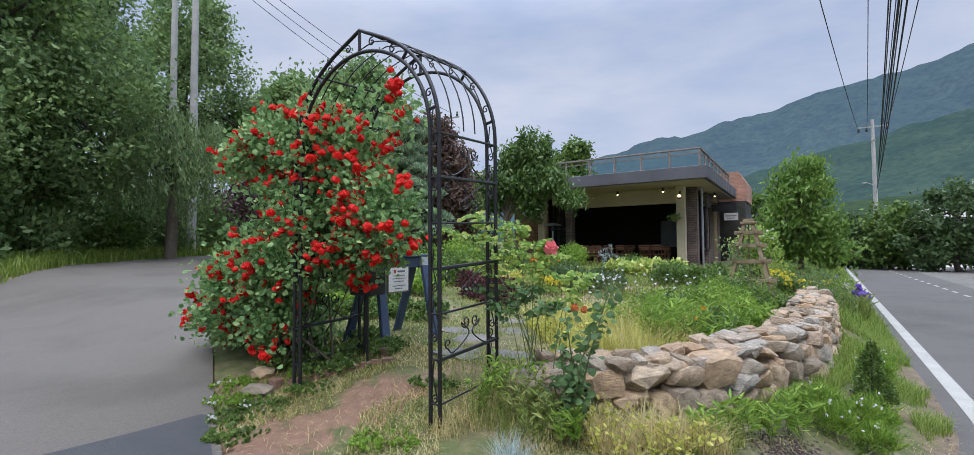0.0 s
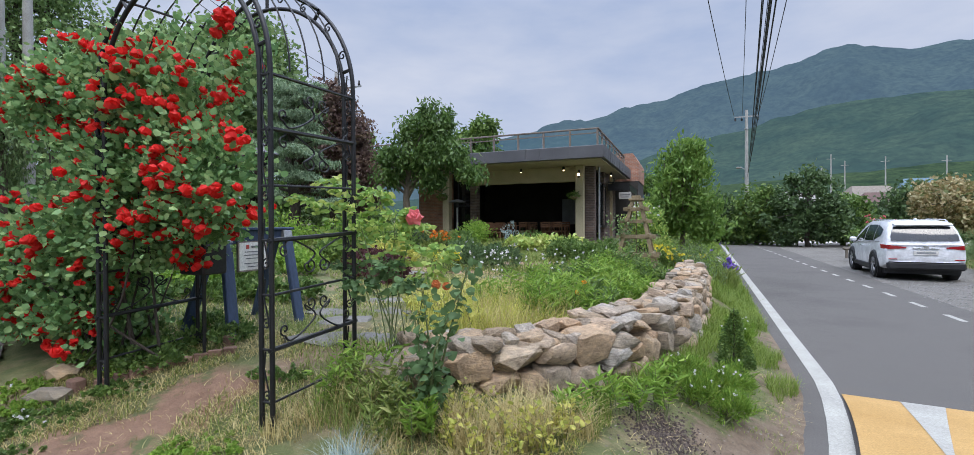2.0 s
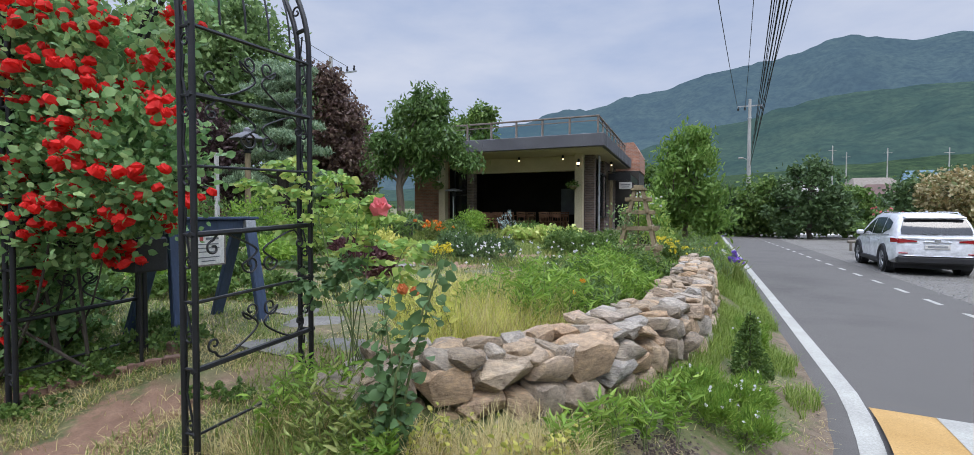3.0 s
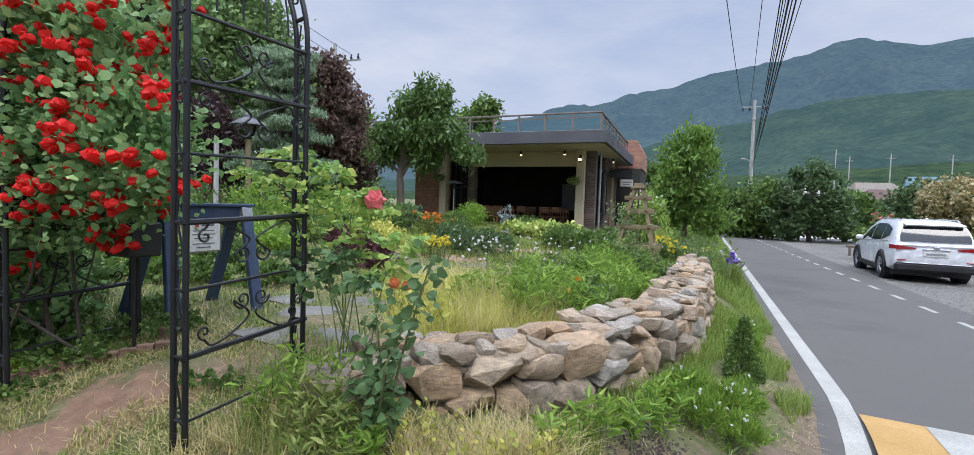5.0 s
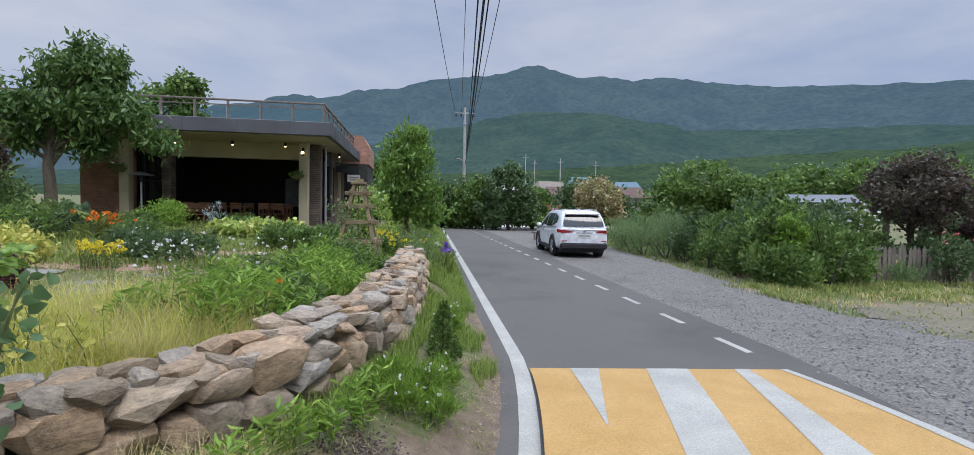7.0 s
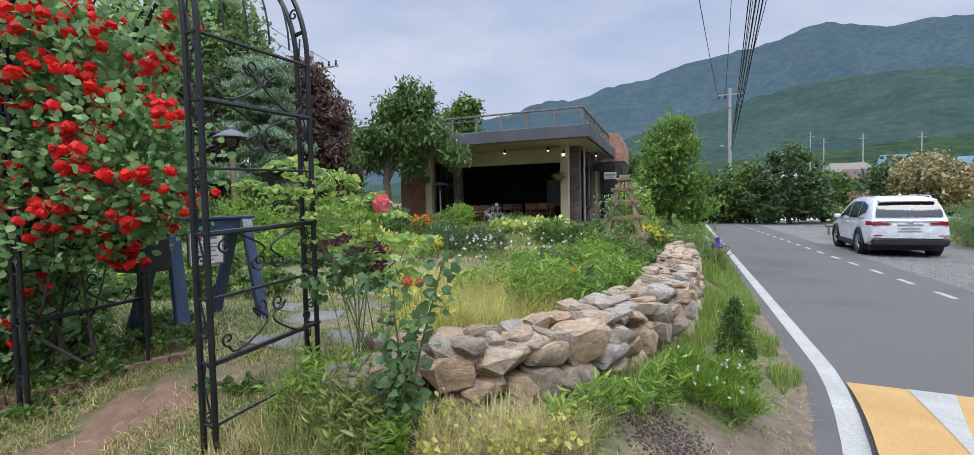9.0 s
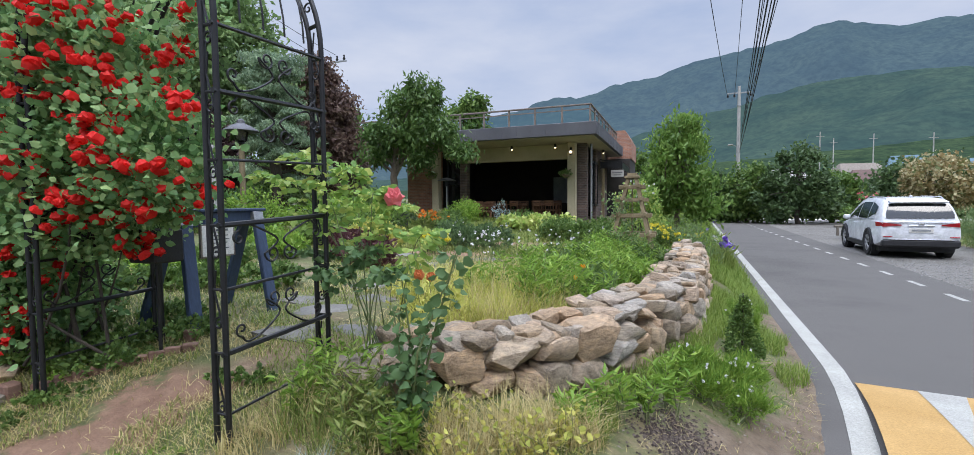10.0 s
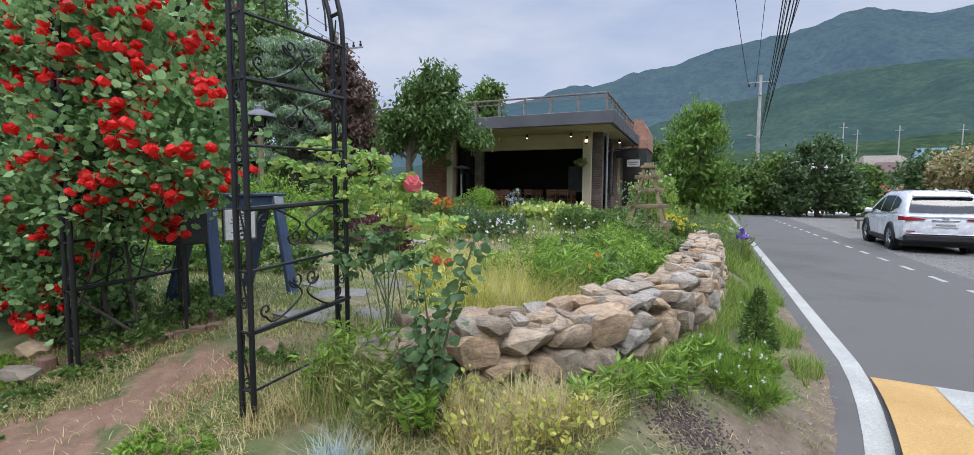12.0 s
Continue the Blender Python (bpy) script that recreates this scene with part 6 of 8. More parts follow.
    for k, (x, y, h, w, m) in enumerate(((8.4, 39.0, 5.4, 1.9, L_DARK), (5.6, 41.0, 4.4, 1.6, L_MID), (3.2, 42.5, 3.8, 1.6, L_DARK), (0.6, 41.0, 3.6, 1.8, L_MID), (11.2, 42.0, 3.6, 1.6, L_MID), (-2.0, 38.0, 4.4, 2.0, L_MID), (14.6, 40.0, 3.4, 1.8, L_DARK))):
        tree("roadside_tree", "dark green tree at the end of the road", base_at(x, y + 9.0 if y > 46 else y), h, [((0, 0, h * 0.62), (w, w * 0.9, h * 0.34), 4), ((w * 0.6, 0, h * 0.3), (w * 0.8, w * 0.7, h * 0.26), 2.4), ((-w * 0.6, 0, h * 0.34), (w * 0.8, w * 0.7, h * 0.3), 2.4), ((0.2 * w, 0, h * 0.85), (w * 0.45, w * 0.45, h * 0.14), 0.8)], m, 0.30, 60 + k, 130, 46, 0.5, 0.14, M_DARKBARK, group=end)
    mound("rose_shrub", "loose green rose shrub with pale blooms by the gravel", "shrub", (8.0, 24.6), (1.2, 1.0, 2.0), L_MID, 0.14, 2600, 70, 0.6, (P_PINK, 30, 0.09), cheap=True)
    tree("flowering_tree", "small tree with cream and russet blossom", base_at(12.1, 29.2), 3.8, [((0, 0, 2.6), (1.5, 1.3, 0.9), 4), ((0.2, 0, 1.8), (1.3, 1.1, 0.7), 2)], leafy("cream_russet_leaf", [(0.10, 0.13, 0.05), (0.22, 0.16, 0.07), (0.40, 0.36, 0.22)], 0.5, 0.25), 0.2, 71, 130, 46, 0.35, 0.1)
    for k in range(34):
        x, y = -6 + k * 1.6 + 0.7 * math.sin(k * 3.1), 53 + 5 * math.sin(k * 1.7) + 0.25 * k
        mound("far_shrub", "distant green shrub beyond the cross lane", "shrub", (x, y), (1.7, 1.4, 1.7 + 0.9 * math.sin(k * 2.3) ** 2), L_DARK if k % 3 else L_MID, 0.3, 620, 400 + k, 0.6, cheap=True, group="far shrubs")


def mound(name, label, category, at, r, leaf_mat, leaf, count, seed, width=0.6, flower=None, up=0.5, cheap=False, group="", low=0.0, stems=5):
    """A leafy plant standing on the ground: stems, leaves over an uneven dome, and flowers at its surface."""
    rng = np.random.default_rng(seed)
    t = thing(name, label, category, group, at=(at[0], at[1], lie(*at)))
    n_l = 5
    lobes = [((0, 0, r[2] * 0.42), (r[0] * 0.85, r[1] * 0.85, r[2] * 0.5), 3)]
    for _ in range(n_l):
        a = rng.uniform(0, 2 * math.pi)
        f = rng.uniform(0.3, 0.6)
        lobes.append(((r[0] * f * math.cos(a), r[1] * f * math.sin(a), r[2] * rng.uniform(0.35, 0.66)), (r[0] * 0.45, r[1] * 0.45, r[2] * 0.34), 1.2))
    per = 16
    p, d, heads = clumped(rng, lobes, count // per, per, 0.22 * min(r), 0.5)
    k = p[:, 2] > low
    p, d = p[k], d[k]
    w = d + np.array([0, 0, up])
    me = flakes("leaves", p, leaf, rng, w, width, 0.8) if cheap else foliage("leaves", p, w, leaf, width, 0.22, rng, 0.5)
    part("foliage", me, leaf_mat, t)
    for i in range(stems):
        sb = Build()
        limb_tubes(sb, rng, (rng.normal(0, 0.06), rng.normal(0, 0.06), -0.03), [heads[int(rng.integers(0, len(heads)))]], 0.012 * max(0.5, r[2]), 0.08, 5)
        part("stem", sb, M_STEM if r[2] < 1 else M_DARKBARK, t)
    if flower:
        fm, n, size = flower
        top = p[np.argsort(-(p[:, 2] + 0.5 * np.abs(rng.normal(0, 1, len(p))) * r[2] * 0.4 - 0.3 * p[:, 1]))][: n * 3]
        spots = top[rng.permutation(len(top))[:n]]
        pp, pd = flower_heads(rng, spots + np.array([0, 0, size * 0.5]), size, 8)
        tagged(part("bloom_growth", foliage("flowers", pp, pd, size * 0.85, 0.75, 0.3, rng, 0.5), fm, t), kind="stuff")
    return t


big_trees()


# ---- garden and verge ----
def stalks(name, label, category, at, spread, n, height, leaf_mat, leaf, seed, width=0.25, per=16, flower=None, group="", droop=0.0, bare=0.1, lean=0.18, stem_r=0.004):
    """A clump of upright stems with leaves all along them, and a flower at some tops."""
    rng = np.random.default_rng(seed)
    t = thing(name, label, category, group, at=(at[0], at[1], lie(*at)))
    pts, way, tops = [], [], []
    sb = Build()
    for _ in range(n):
        a, f = rng.uniform(0, 2 * math.pi), math.sqrt(rng.uniform(0, 1))
        x, y = spread[0] * f * math.cos(a), spread[1] * f * math.sin(a)
        z0 = lie(at[0] + x, at[1] + y) - lie(*at)
        h = height * rng.uniform(0.65, 1.15)
        lx, ly = rng.normal(0, lean) * h, rng.normal(0, lean) * h
        sb.tube([(x, y, z0 - 0.02), (x + lx * 0.3, y + ly * 0.3, z0 + h * 0.55), (x + lx, y + ly, z0 + h)], [stem_r, stem_r * 0.8, stem_r * 0.4], 4, caps=False)
        for k in range(per):
            g = bare + (1 - bare) * (k + rng.uniform(0, 1)) / per
            b = rng.uniform(0, 2 * math.pi)
            o = np.array([math.cos(b), math.sin(b), 0.55])
            c = np.array([x + lx * g * g, y + ly * g * g, z0 + h * g])
            pts.append(c + o * leaf * 0.42)
            way.append(o)
        tops.append((x + lx, y + ly, z0 + h))
    part("foliage", foliage("leaves", pts, way, leaf, width, 0.2, rng, 0.25, droop), leaf_mat, t)
    tagged(part("stemwork", sb, M_STEM, t), kind="stuff")
    if flower:
        fm, share, size, petals = flower
        spots = np.array([p for p in tops if rng.uniform() < share])
        if len(spots):
            pp, pd = flower_heads(rng, spots, size, petals)
            tagged(part("bloom_growth", foliage("flowers", pp, pd, size * 0.85, 0.6, 0.25, rng, 0.5), fm, t), kind="stuff")
    return t


def leaf_parts(parent, centres, ways, size, mat, rng, width=0.8):
    """Large leaves, each a part of its own on one of a few shared meshes."""
    kinds = []
    for k in range(8):
        kinds.append(foliage("leaf", np.zeros((1, 3)), np.array([[0, 0, 1.0]]), size, width, 0.25, rng, 0.0))
        kinds[-1].materials.append(mat)
    for k, (c, w) in enumerate(zip(centres, ways)):
        ob = new("leaf", kinds[k % 8])
        w = Vector(w) + Vector(rng.normal(0, 0.35, 3))
        ob.matrix_basis = Matrix.Translation(c) @ w.to_track_quat("Z", "Y").to_matrix().to_4x4() @ Matrix.Rotation(rng.uniform(0, 6.28), 4, "Z")
        ob.parent = parent


def broad_rose():
    x, y = -0.56, 2.82
    z = lie(x, y)
    rng = np.random.default_rng(90)
    t = thing("blue_green_rose", "rose shrub with broad blue-green leaves on arching canes", "rose bush", at=(x, y, z))
    pts, ways = [], []
    for k in range(8):
        h = (0.96, 0.90, 0.78, 0.62, 0.5, 0.42, 0.36, 0.3)[k]
        top = Vector((0.22 * h - 0.08 + rng.normal(0, 0.07), rng.normal(0, 0.05), h))
        foot = Vector((rng.normal(-0.03, 0.04), rng.normal(0, 0.03), -0.03))
        mid = foot.lerp(top, 0.5) + Vector((rng.normal(0, 0.05), rng.normal(0, 0.04), 0))
        cane = [foot, foot.lerp(mid, 0.6), mid, mid.lerp(top, 0.6), top]
        part("cane", Build().tube(cane, [0.008, 0.007, 0.006, 0.004, 0.002], 6), M_STEM, t)
        n = int(62 * h)
        for i in range(n):
            f = 0.12 + 0.88 * (i + rng.uniform(0, 1)) / n
            c = foot.lerp(mid, f * 2) if f < 0.5 else mid.lerp(top, f * 2 - 1)
            a = rng.uniform(0, 2 * math.pi)
            w = Vector((math.cos(a), math.sin(a), rng.uniform(-0.5, 0.3)))
            pts.append(c + w * rng.uniform(0.03, 0.085))
            ways.append(w)
    leaf_parts(t, pts, ways, 0.055, L_ROSE_BLUE, rng)


def tuft(name, label, at, spread, n, height, mat, seed, width=0.005, lean=0.6, group="", category="grass tuft"):
    rng = np.random.default_rng(seed)
    a, f = rng.uniform(0, 2 * math.pi, n), np.sqrt(rng.uniform(0, 1, n))
    x, y = spread[0] * f * np.cos(a), spread[1] * f * np.sin(a)
    z = np.array([lie(at[0] + i, at[1] + j) - lie(*at) for i, j in zip(x, y)])
    return thing(name, label, category, group, data=blades(name, np.stack([x, y, z - 0.01], 1), height, rng, width, lean), material=mat, at=(at[0], at[1], lie(*at)))


def wall_x(y):
    """The wall's outer face at y, for keeping turf out of it."""
    return float(np.interp(y, [p[1] for p in WALL_OUT], [p[0] for p in WALL_OUT]))


def in_wall(x, y):
    return 2.85 < y < 10.8 and wall_x(y) - 0.62 < x < wall_x(y) + 0.02


def in_dirt(x, y):
    c = -2.08 + 0.10 * noise.noise((y * 2.1, 3.0, 0))
    return 1.4 < y < 3.1 and abs(x - c + 0.15 * (2.4 - y)) < 0.30 + 0.42 * noise.noise((x * 1.9, y * 1.9, 5.0)) + 0.12 * (2.4 - y) + 0.1 * noise.noise((x * 9, y * 9, 1.0))


def on_sand(x, y):
    u = line_x(y) - x
    return 0.16 < u < 0.34 + 0.4 * noise.noise((x * 1.1, y * 1.1, 9.0)) + 0.12 * noise.noise((x * 7, y * 7, 4.0)) + 0.10 * (y < 5.5) + 0.62 * ease(5.0, 3.9, y) and 1.5 < y < 8.5


def turf(name, label, count, box, height, mat, seed, width, lean, test):
    """Uncountable grass over a stretch of ground."""
    rng = np.random.default_rng(seed)
    pts = []
    xs, ys = rng.uniform(box[0], box[1], count), rng.uniform(box[2], box[3], count)
    for x, y in zip(xs, ys):
        if in_drive(x, y) or in_wall(x, y) or -3.5 < line_x(y) - x < 0.17 or not test(x, y):
            continue
        pts.append((x, y, lie(x, y) - 0.008))
    return thing(name, label, "grass", kind="stuff", data=blades(name, pts, height, rng, width, lean), material=mat)


def patchy(x, y, k, level):
    return noise.noise((x * k, y * k, 2.0)) > level


def garden():
    def lawn(x, y):
        return not in_dirt(x, y) and not on_sand(x, y)

    turf("lawn_grass", "short green grass of the garden entrance", 30000, (-3.6, 1.4, 0.9, 3.8), 0.075, L_GRASS, 80, 0.0028, 0.9, lambda x, y: lawn(x, y) and patchy(x, y, 1.6, -0.12))
    turf("dry_thatch", "straw-coloured dry grass litter", 42000, (-3.4, 1.2, 1.0, 3.6), 0.06, L_DRYGRASS, 81, 0.0025, 1.6, lambda x, y: not on_sand(x, y) and patchy(x, y, 1.1, -0.25) and (not in_dirt(x, y) or (x * 37 + y * 11) % 1 < 0.06))
    turf("lawn_grass", "short patchy green lawn of the garden", 50000, (-7.5, 0.3, 3.3, 10.5), 0.07, L_GRASS, 82, 0.004, 0.9, lambda x, y: patchy(x, y, 0.9, -0.2))
    turf("dry_thatch", "straw-coloured dry grass in the lawn", 26000, (-7.0, 0.3, 3.3, 10.5), 0.06, L_DRYGRASS, 83, 0.004, 1.5, lambda x, y: patchy(x, y, 0.8, -0.1))
    turf("verge_grass", "bright green verge grass below the stone wall", 52000, (0.2, 2.1, 3.3, 13.0), 0.15, L_VERGE, 84, 0.0035, 0.8, lambda x, y: x > wall_x(y) - 0.05 and lawn(x, y) and patchy(x, y, 1.2, -0.3))
    turf("verge_grass", "green verge grass along the road", 26000, (-0.6, 3.2, 10.6, 40.0), 0.28, L_VERGE, 85, 0.009, 0.7, lambda x, y: True)
    turf("verge_grass", "unmown green grass at the foot of the shrubs", 11000, (7.9, 20.0, 8.9, 11.2), 0.15, L_GRASS, 88, 0.009, 0.9, lambda x, y: patchy(x, y, 1.3, -0.15) and y > 9.25 + 0.3 * math.sin(x * 2.1) and y < 11.4 - 0.05 * (x - 8))
    turf("dry_thatch", "straw-coloured grass at the edge of the pale soil", 5000, (7.9, 20.0, 8.6, 11.0), 0.12, L_DRYGRASS, 90, 0.009, 1.1, lambda x, y: patchy(x, y, 1.1, -0.05))
    turf("lot_weeds", "low weeds creeping over the pale soil", 9000, (8.0, 19.0, 2.5, 9.8), 0.05, L_GRASS, 89, 0.011, 1.5, lambda x, y: patchy(x, y, 0.9, 0.12 - 0.05 * max(0, y - 6)))
    turf("rough_grass", "rough grass beside the driveway", 40000, (-22, -9.0, -3.0, 14.0), 0.45, L_VERGE, 86, 0.014, 0.6, lambda x, y: y < 4 + (-x - 10) * 1.2)
    turf("garden_greenery", "low green growth of the garden beds", 60000, (-14, -0.6, 8.5, 21.0), 0.16, L_GRASS, 87, 0.012, 0.7, lambda x, y: patchy(x, y, 0.5, -0.35))
    rng = np.random.default_rng(88)
    vp = [(x, y, -0.03) for x, y in zip(rng.uniform(7.6, 22, 36000), rng.uniform(7.8, 40, 36000)) if x > 7.9 + max(0, y - 8.4) * 0.14 and (x < 12 + (y - 8) * 0.6) and not (y < 10.2 and x > 8.4 and (x * 13.7 + y * 7.1) % 1 > 0.12)]
    thing("verge_grass", "rough green grass strip beyond the gravel", "grass", kind="stuff", data=blades("verge_grass", vp, 0.16, rng, 0.011, 0.8), material=L_GRASS)

    # loose gravel over the parking strip
    n = 11000
    gx0, gy0 = rng.uniform(5.1, 9.6, n), 3.0 + 15 * rng.uniform(0, 1, n) ** 1.5
    ok = (gx0 > np.array([line_x(v) for v in gy0]) + ROAD_W - 0.1 + 0.3 * rng.uniform(0, 1, n) ** 2) & (gx0 < 8.0 + np.maximum(0, gy0 - 8) * 0.13 + 1.0)
    c = np.stack([gx0, gy0, np.full(n, 0.0)], 1)[ok]
    k = len(c)
    s = rng.uniform(0.008, 0.024, (k, 1, 1)) * rng.uniform(0.6, 1.3, (k, 6, 1))
    shape = np.array([(1, 0, 0), (-1, 0, 0), (0, 1, 0), (0, -1, 0), (0, 0, 0.7), (0, 0, -0.5)], float)
    vs = (c[:, None, :] + shape[None] * s).reshape(-1, 3)
    tri = np.array([(0, 2, 4), (2, 1, 4), (1, 3, 4), (3, 0, 4)])
    fs = (np.arange(k)[:, None, None] * 6 + tri[None]).reshape(-1, 3)
    me = bpy.data.meshes.new("gravel_stones")
    me.from_pydata(vs.tolist(), [], fs.tolist())
    thing("gravel_stones", "loose grey gravel stones on the parking strip", "gravel", kind="stuff", data=me, material=leafy("gravel_stone", [(0.10, 0.10, 0.097), (0.19, 0.185, 0.175), (0.30, 0.29, 0.275)], 0.9, 0.0, gain=1.0))

    # pebbles and dry litter on the bare verge
    n = 2600
    px, py = rng.uniform(0.3, 2.0, n), 2.6 + 4.4 * rng.uniform(0, 1, n) ** 1.4
    c = np.array([(x, y, lie(x, y)) for x, y in zip(px, py) if on_sand(x, y) or (y < 4.2 and x > 0.45 and line_x(y) - x > 0.3)])
    k = len(c)
    sz = 0.004 + 0.012 * rng.uniform(0, 1, (k, 1, 1)) ** 3
    vs = (c[:, None, :] + shape[None] * sz * rng.uniform(0.6, 1.3, (k, 6, 1))).reshape(-1, 3)
    me = bpy.data.meshes.new("verge_pebbles")
    me.from_pydata(vs.tolist(), [], (np.arange(k)[:, None, None] * 6 + tri[None]).reshape(-1, 3).tolist())
    thing("verge_pebbles", "small pale pebbles on the bare verge soil", "gravel", kind="stuff", data=me, material=leafy("verge_pebble", [(0.10, 0.085, 0.065), (0.19, 0.16, 0.125), (0.30, 0.265, 0.22)], 0.9, 0.0, gain=1.0))
    turf("verge_litter", "dry grass stems lying on the bare verge", 2600, (0.3, 2.0, 2.6, 6.5), 0.05, L_DRYGRASS, 181, 0.0022, 2.2, lambda x, y: patchy(x, y, 2.3, 0.0))
    turf("verge_sprouts", "sparse low green sprouts on the bare verge", 5200, (0.2, 1.9, 2.6, 6.5), 0.045, L_GRASS, 182, 0.003, 1.1, lambda x, y: patchy(x, y, 2.6, 0.18))

    # foot of the wall
    broad_rose()
    rng = np.random.default_rng(91)
    lime = thing("lime_rose", "young rose shrub with lime-green leaves beside the arch", "rose bush", at=base_at(-1.0, 3.15))
    o = np.array(base_at(-1.0, 3.15))
    young, old = ([], []), ([], [])
    sprays = [((-1.98, 3.30, 1.80), 1, 30), ((-1.66, 3.22, 1.93), 1, 34), ((-1.30, 3.30, 1.84), 1, 34), ((-1.02, 3.18, 1.68), 1, 30), ((-0.60, 3.08, 1.46), 1, 26), ((-1.72, 3.26, 1.55), 1, 24), ((-0.85, 3.2, 1.60), 1, 22),
              ((-1.30, 3.10, 1.22), 0, 18), ((-0.78, 2.98, 1.26), 0, 18), ((-1.55, 3.20, 1.32), 0, 16), ((-1.02, 3.02, 1.36), 0, 20)]
    for tip, fresh, nodes in sprays:
        root = Vector((-0.98 + rng.normal(0, 0.10), 3.12 + rng.normal(0, 0.06), o[2] - 0.02))
        tip = Vector(tip)
        bend = Vector((root.x * 0.55 + tip.x * 0.45, root.y * 0.5 + tip.y * 0.5, tip.z + 0.10))
        line = [root * (1 - f) ** 2 + bend * (2 * f * (1 - f)) + tip * f * f for f in spaced(0, 1, 12)]
        part("cane", Build().tube([p - Vector(o) for p in line], [0.0042 - 0.0028 * k / 12 for k in range(13)], 5), M_STEM, lime)
        for k in range(nodes):
            f = (0.42 if fresh else 0.55) + (0.58 if fresh else 0.45) * (k + rng.uniform(0, 1)) / nodes
            c = root * (1 - f) ** 2 + bend * (2 * f * (1 - f)) + tip * f * f
            a = rng.uniform(0, 2 * math.pi)
            w = np.array([math.cos(a), math.sin(a), rng.uniform(-0.45, 0.35)])
            side = np.array([-math.sin(a), math.cos(a), 0.0])
            pts, ways = young if fresh else old
            for reach, off in ((0.05, 0.03), (0.05, -0.03), (0.085, 0.03), (0.085, -0.03), (0.115, 0.0)):
                pts.append(np.array(c) + w * reach + side * off - o)
                ways.append(w + side * off * 14 + np.array([0, 0, -0.25]))
    part("foliage", foliage("leaves", young[0], young[1], 0.052, 0.66, 0.2, rng, 0.25), L_LIME, lime)
    part("foliage", foliage("leaves", old[0], old[1], 0.050, 0.8, 0.2, rng, 0.25), L_ROSE_BLUE, lime, "older blue-green leaves")
    faded = leafy("faded_orange_petal", [(0.30, 0.09, 0.03), (0.40, 0.14, 0.05)], 0.6, 0.2)
    for x, y, z, grow, mat, words in ((-0.88, 3.17, 1.66, 1.5, P_PINK, "single open pink rose"), (-0.62, 2.98, 1.26, 0.8, faded, "faded orange rose"), (-0.56, 3.0, 1.25, 0.7, faded, "faded orange rose")):
        ob = part("bloom", bloom_mesh(rng, grow), mat, lime, words)
        ob.matrix_basis = pose(x - o[0], y - o[1], z - o[2], 50, 12, 10)
    tuft("blue_fescue", "tuft of blue fescue grass", (-0.72, 2.28), (0.10, 0.09), 420, 0.20, L_BLUEGRASS, 92, 0.0016, 0.9)
    for k, (x, y, h, m, n) in enumerate(((-0.35, 2.85, 0.26, L_DRYGRASS, 420), (-0.1, 3.02, 0.30, L_DRYGRASS, 520), (-0.22, 2.7, 0.18, L_DRYGRASS, 420), (0.08, 3.25, 0.26, L_DRYGRASS, 360), (-0.95, 2.9, 0.26, L_GRASS, 260), (-1.05, 2.65, 0.24, L_GRASS, 220), (-1.15, 2.95, 0.26, L_GRASS, 260), (-0.8, 2.6, 0.2, L_GRASS, 180), (-1.0, 2.75, 0.26, L_DRYGRASS, 200), (-1.25, 2.5, 0.14, L_DRYGRASS, 260), (-0.7, 2.45, 0.16, L_DRYGRASS, 260))):
        tuft("grass_tuft", "tuft of dry straw-coloured grass" if m is L_DRYGRASS else "tuft of long green grass", (x, y), (0.17, 0.15), n, h, m, 93 + k, 0.0026, 0.95, "grass tufts")
    for k, (x, y) in enumerate(((-0.12, 2.95), (-0.3, 2.68), (0.02, 3.15), (-0.05, 2.78), (-0.42, 2.9), (0.12, 3.0))):
        stalks("weed", "yellowing broad-leaved weed below the stone wall", "weed", (x, y), (0.15, 0.13), 11, 0.22, L_GOLD, 0.036, 110 + k, 0.6, 9, group="yellow weeds", lean=0.45, stem_r=0.002)
    for k, (x, y) in enumerate(((-0.95, 2.78), (-1.12, 2.72), (-0.82, 2.72), (-1.0, 2.98), (-0.68, 2.62), (-1.18, 2.95), (-0.6, 2.75))):
        stalks("weed", "soft green leafy weed between the arch and the wall", "weed", (x, y), (0.13, 0.12), 14, 0.24, L_BRIGHT if k % 2 else L_GRASS, 0.06, 660 + k, 0.24, 12, group="green weeds", lean=0.3, stem_r=0.0025)
    for k, (x, y, h) in enumerate(((0.28, 3.52, 0.26), (0.42, 3.72, 0.26), (0.55, 3.95, 0.3), (0.1, 3.35, 0.2), (0.62, 4.2, 0.26), (-0.5, 2.6, 0.22))):
        stalks("weed", "fresh green lance-leaved weed below the stone wall", "weed", (x, y), (0.09, 0.09), 6, h, L_BRIGHT, 0.085, 116 + k, 0.2, 16, group="green weeds", bare=0.3)
    for k, (x, y) in enumerate(((0.80, 4.35), (0.95, 4.75), (0.72, 4.65), (1.1, 5.0), (1.0, 4.4), (1.25, 6.6), (1.35, 7.4))):
        mound("feathery_weed", "feathery bright green weed with tiny white flowers", "weed", (x, y), (0.22, 0.2, 0.25), L_BRIGHT, 0.05, 1100, 122 + k, 0.1, (P_WHITE, 5, 0.018), 0.9, group="feathery weeds", stems=2)
    rng = np.random.default_rng(131)
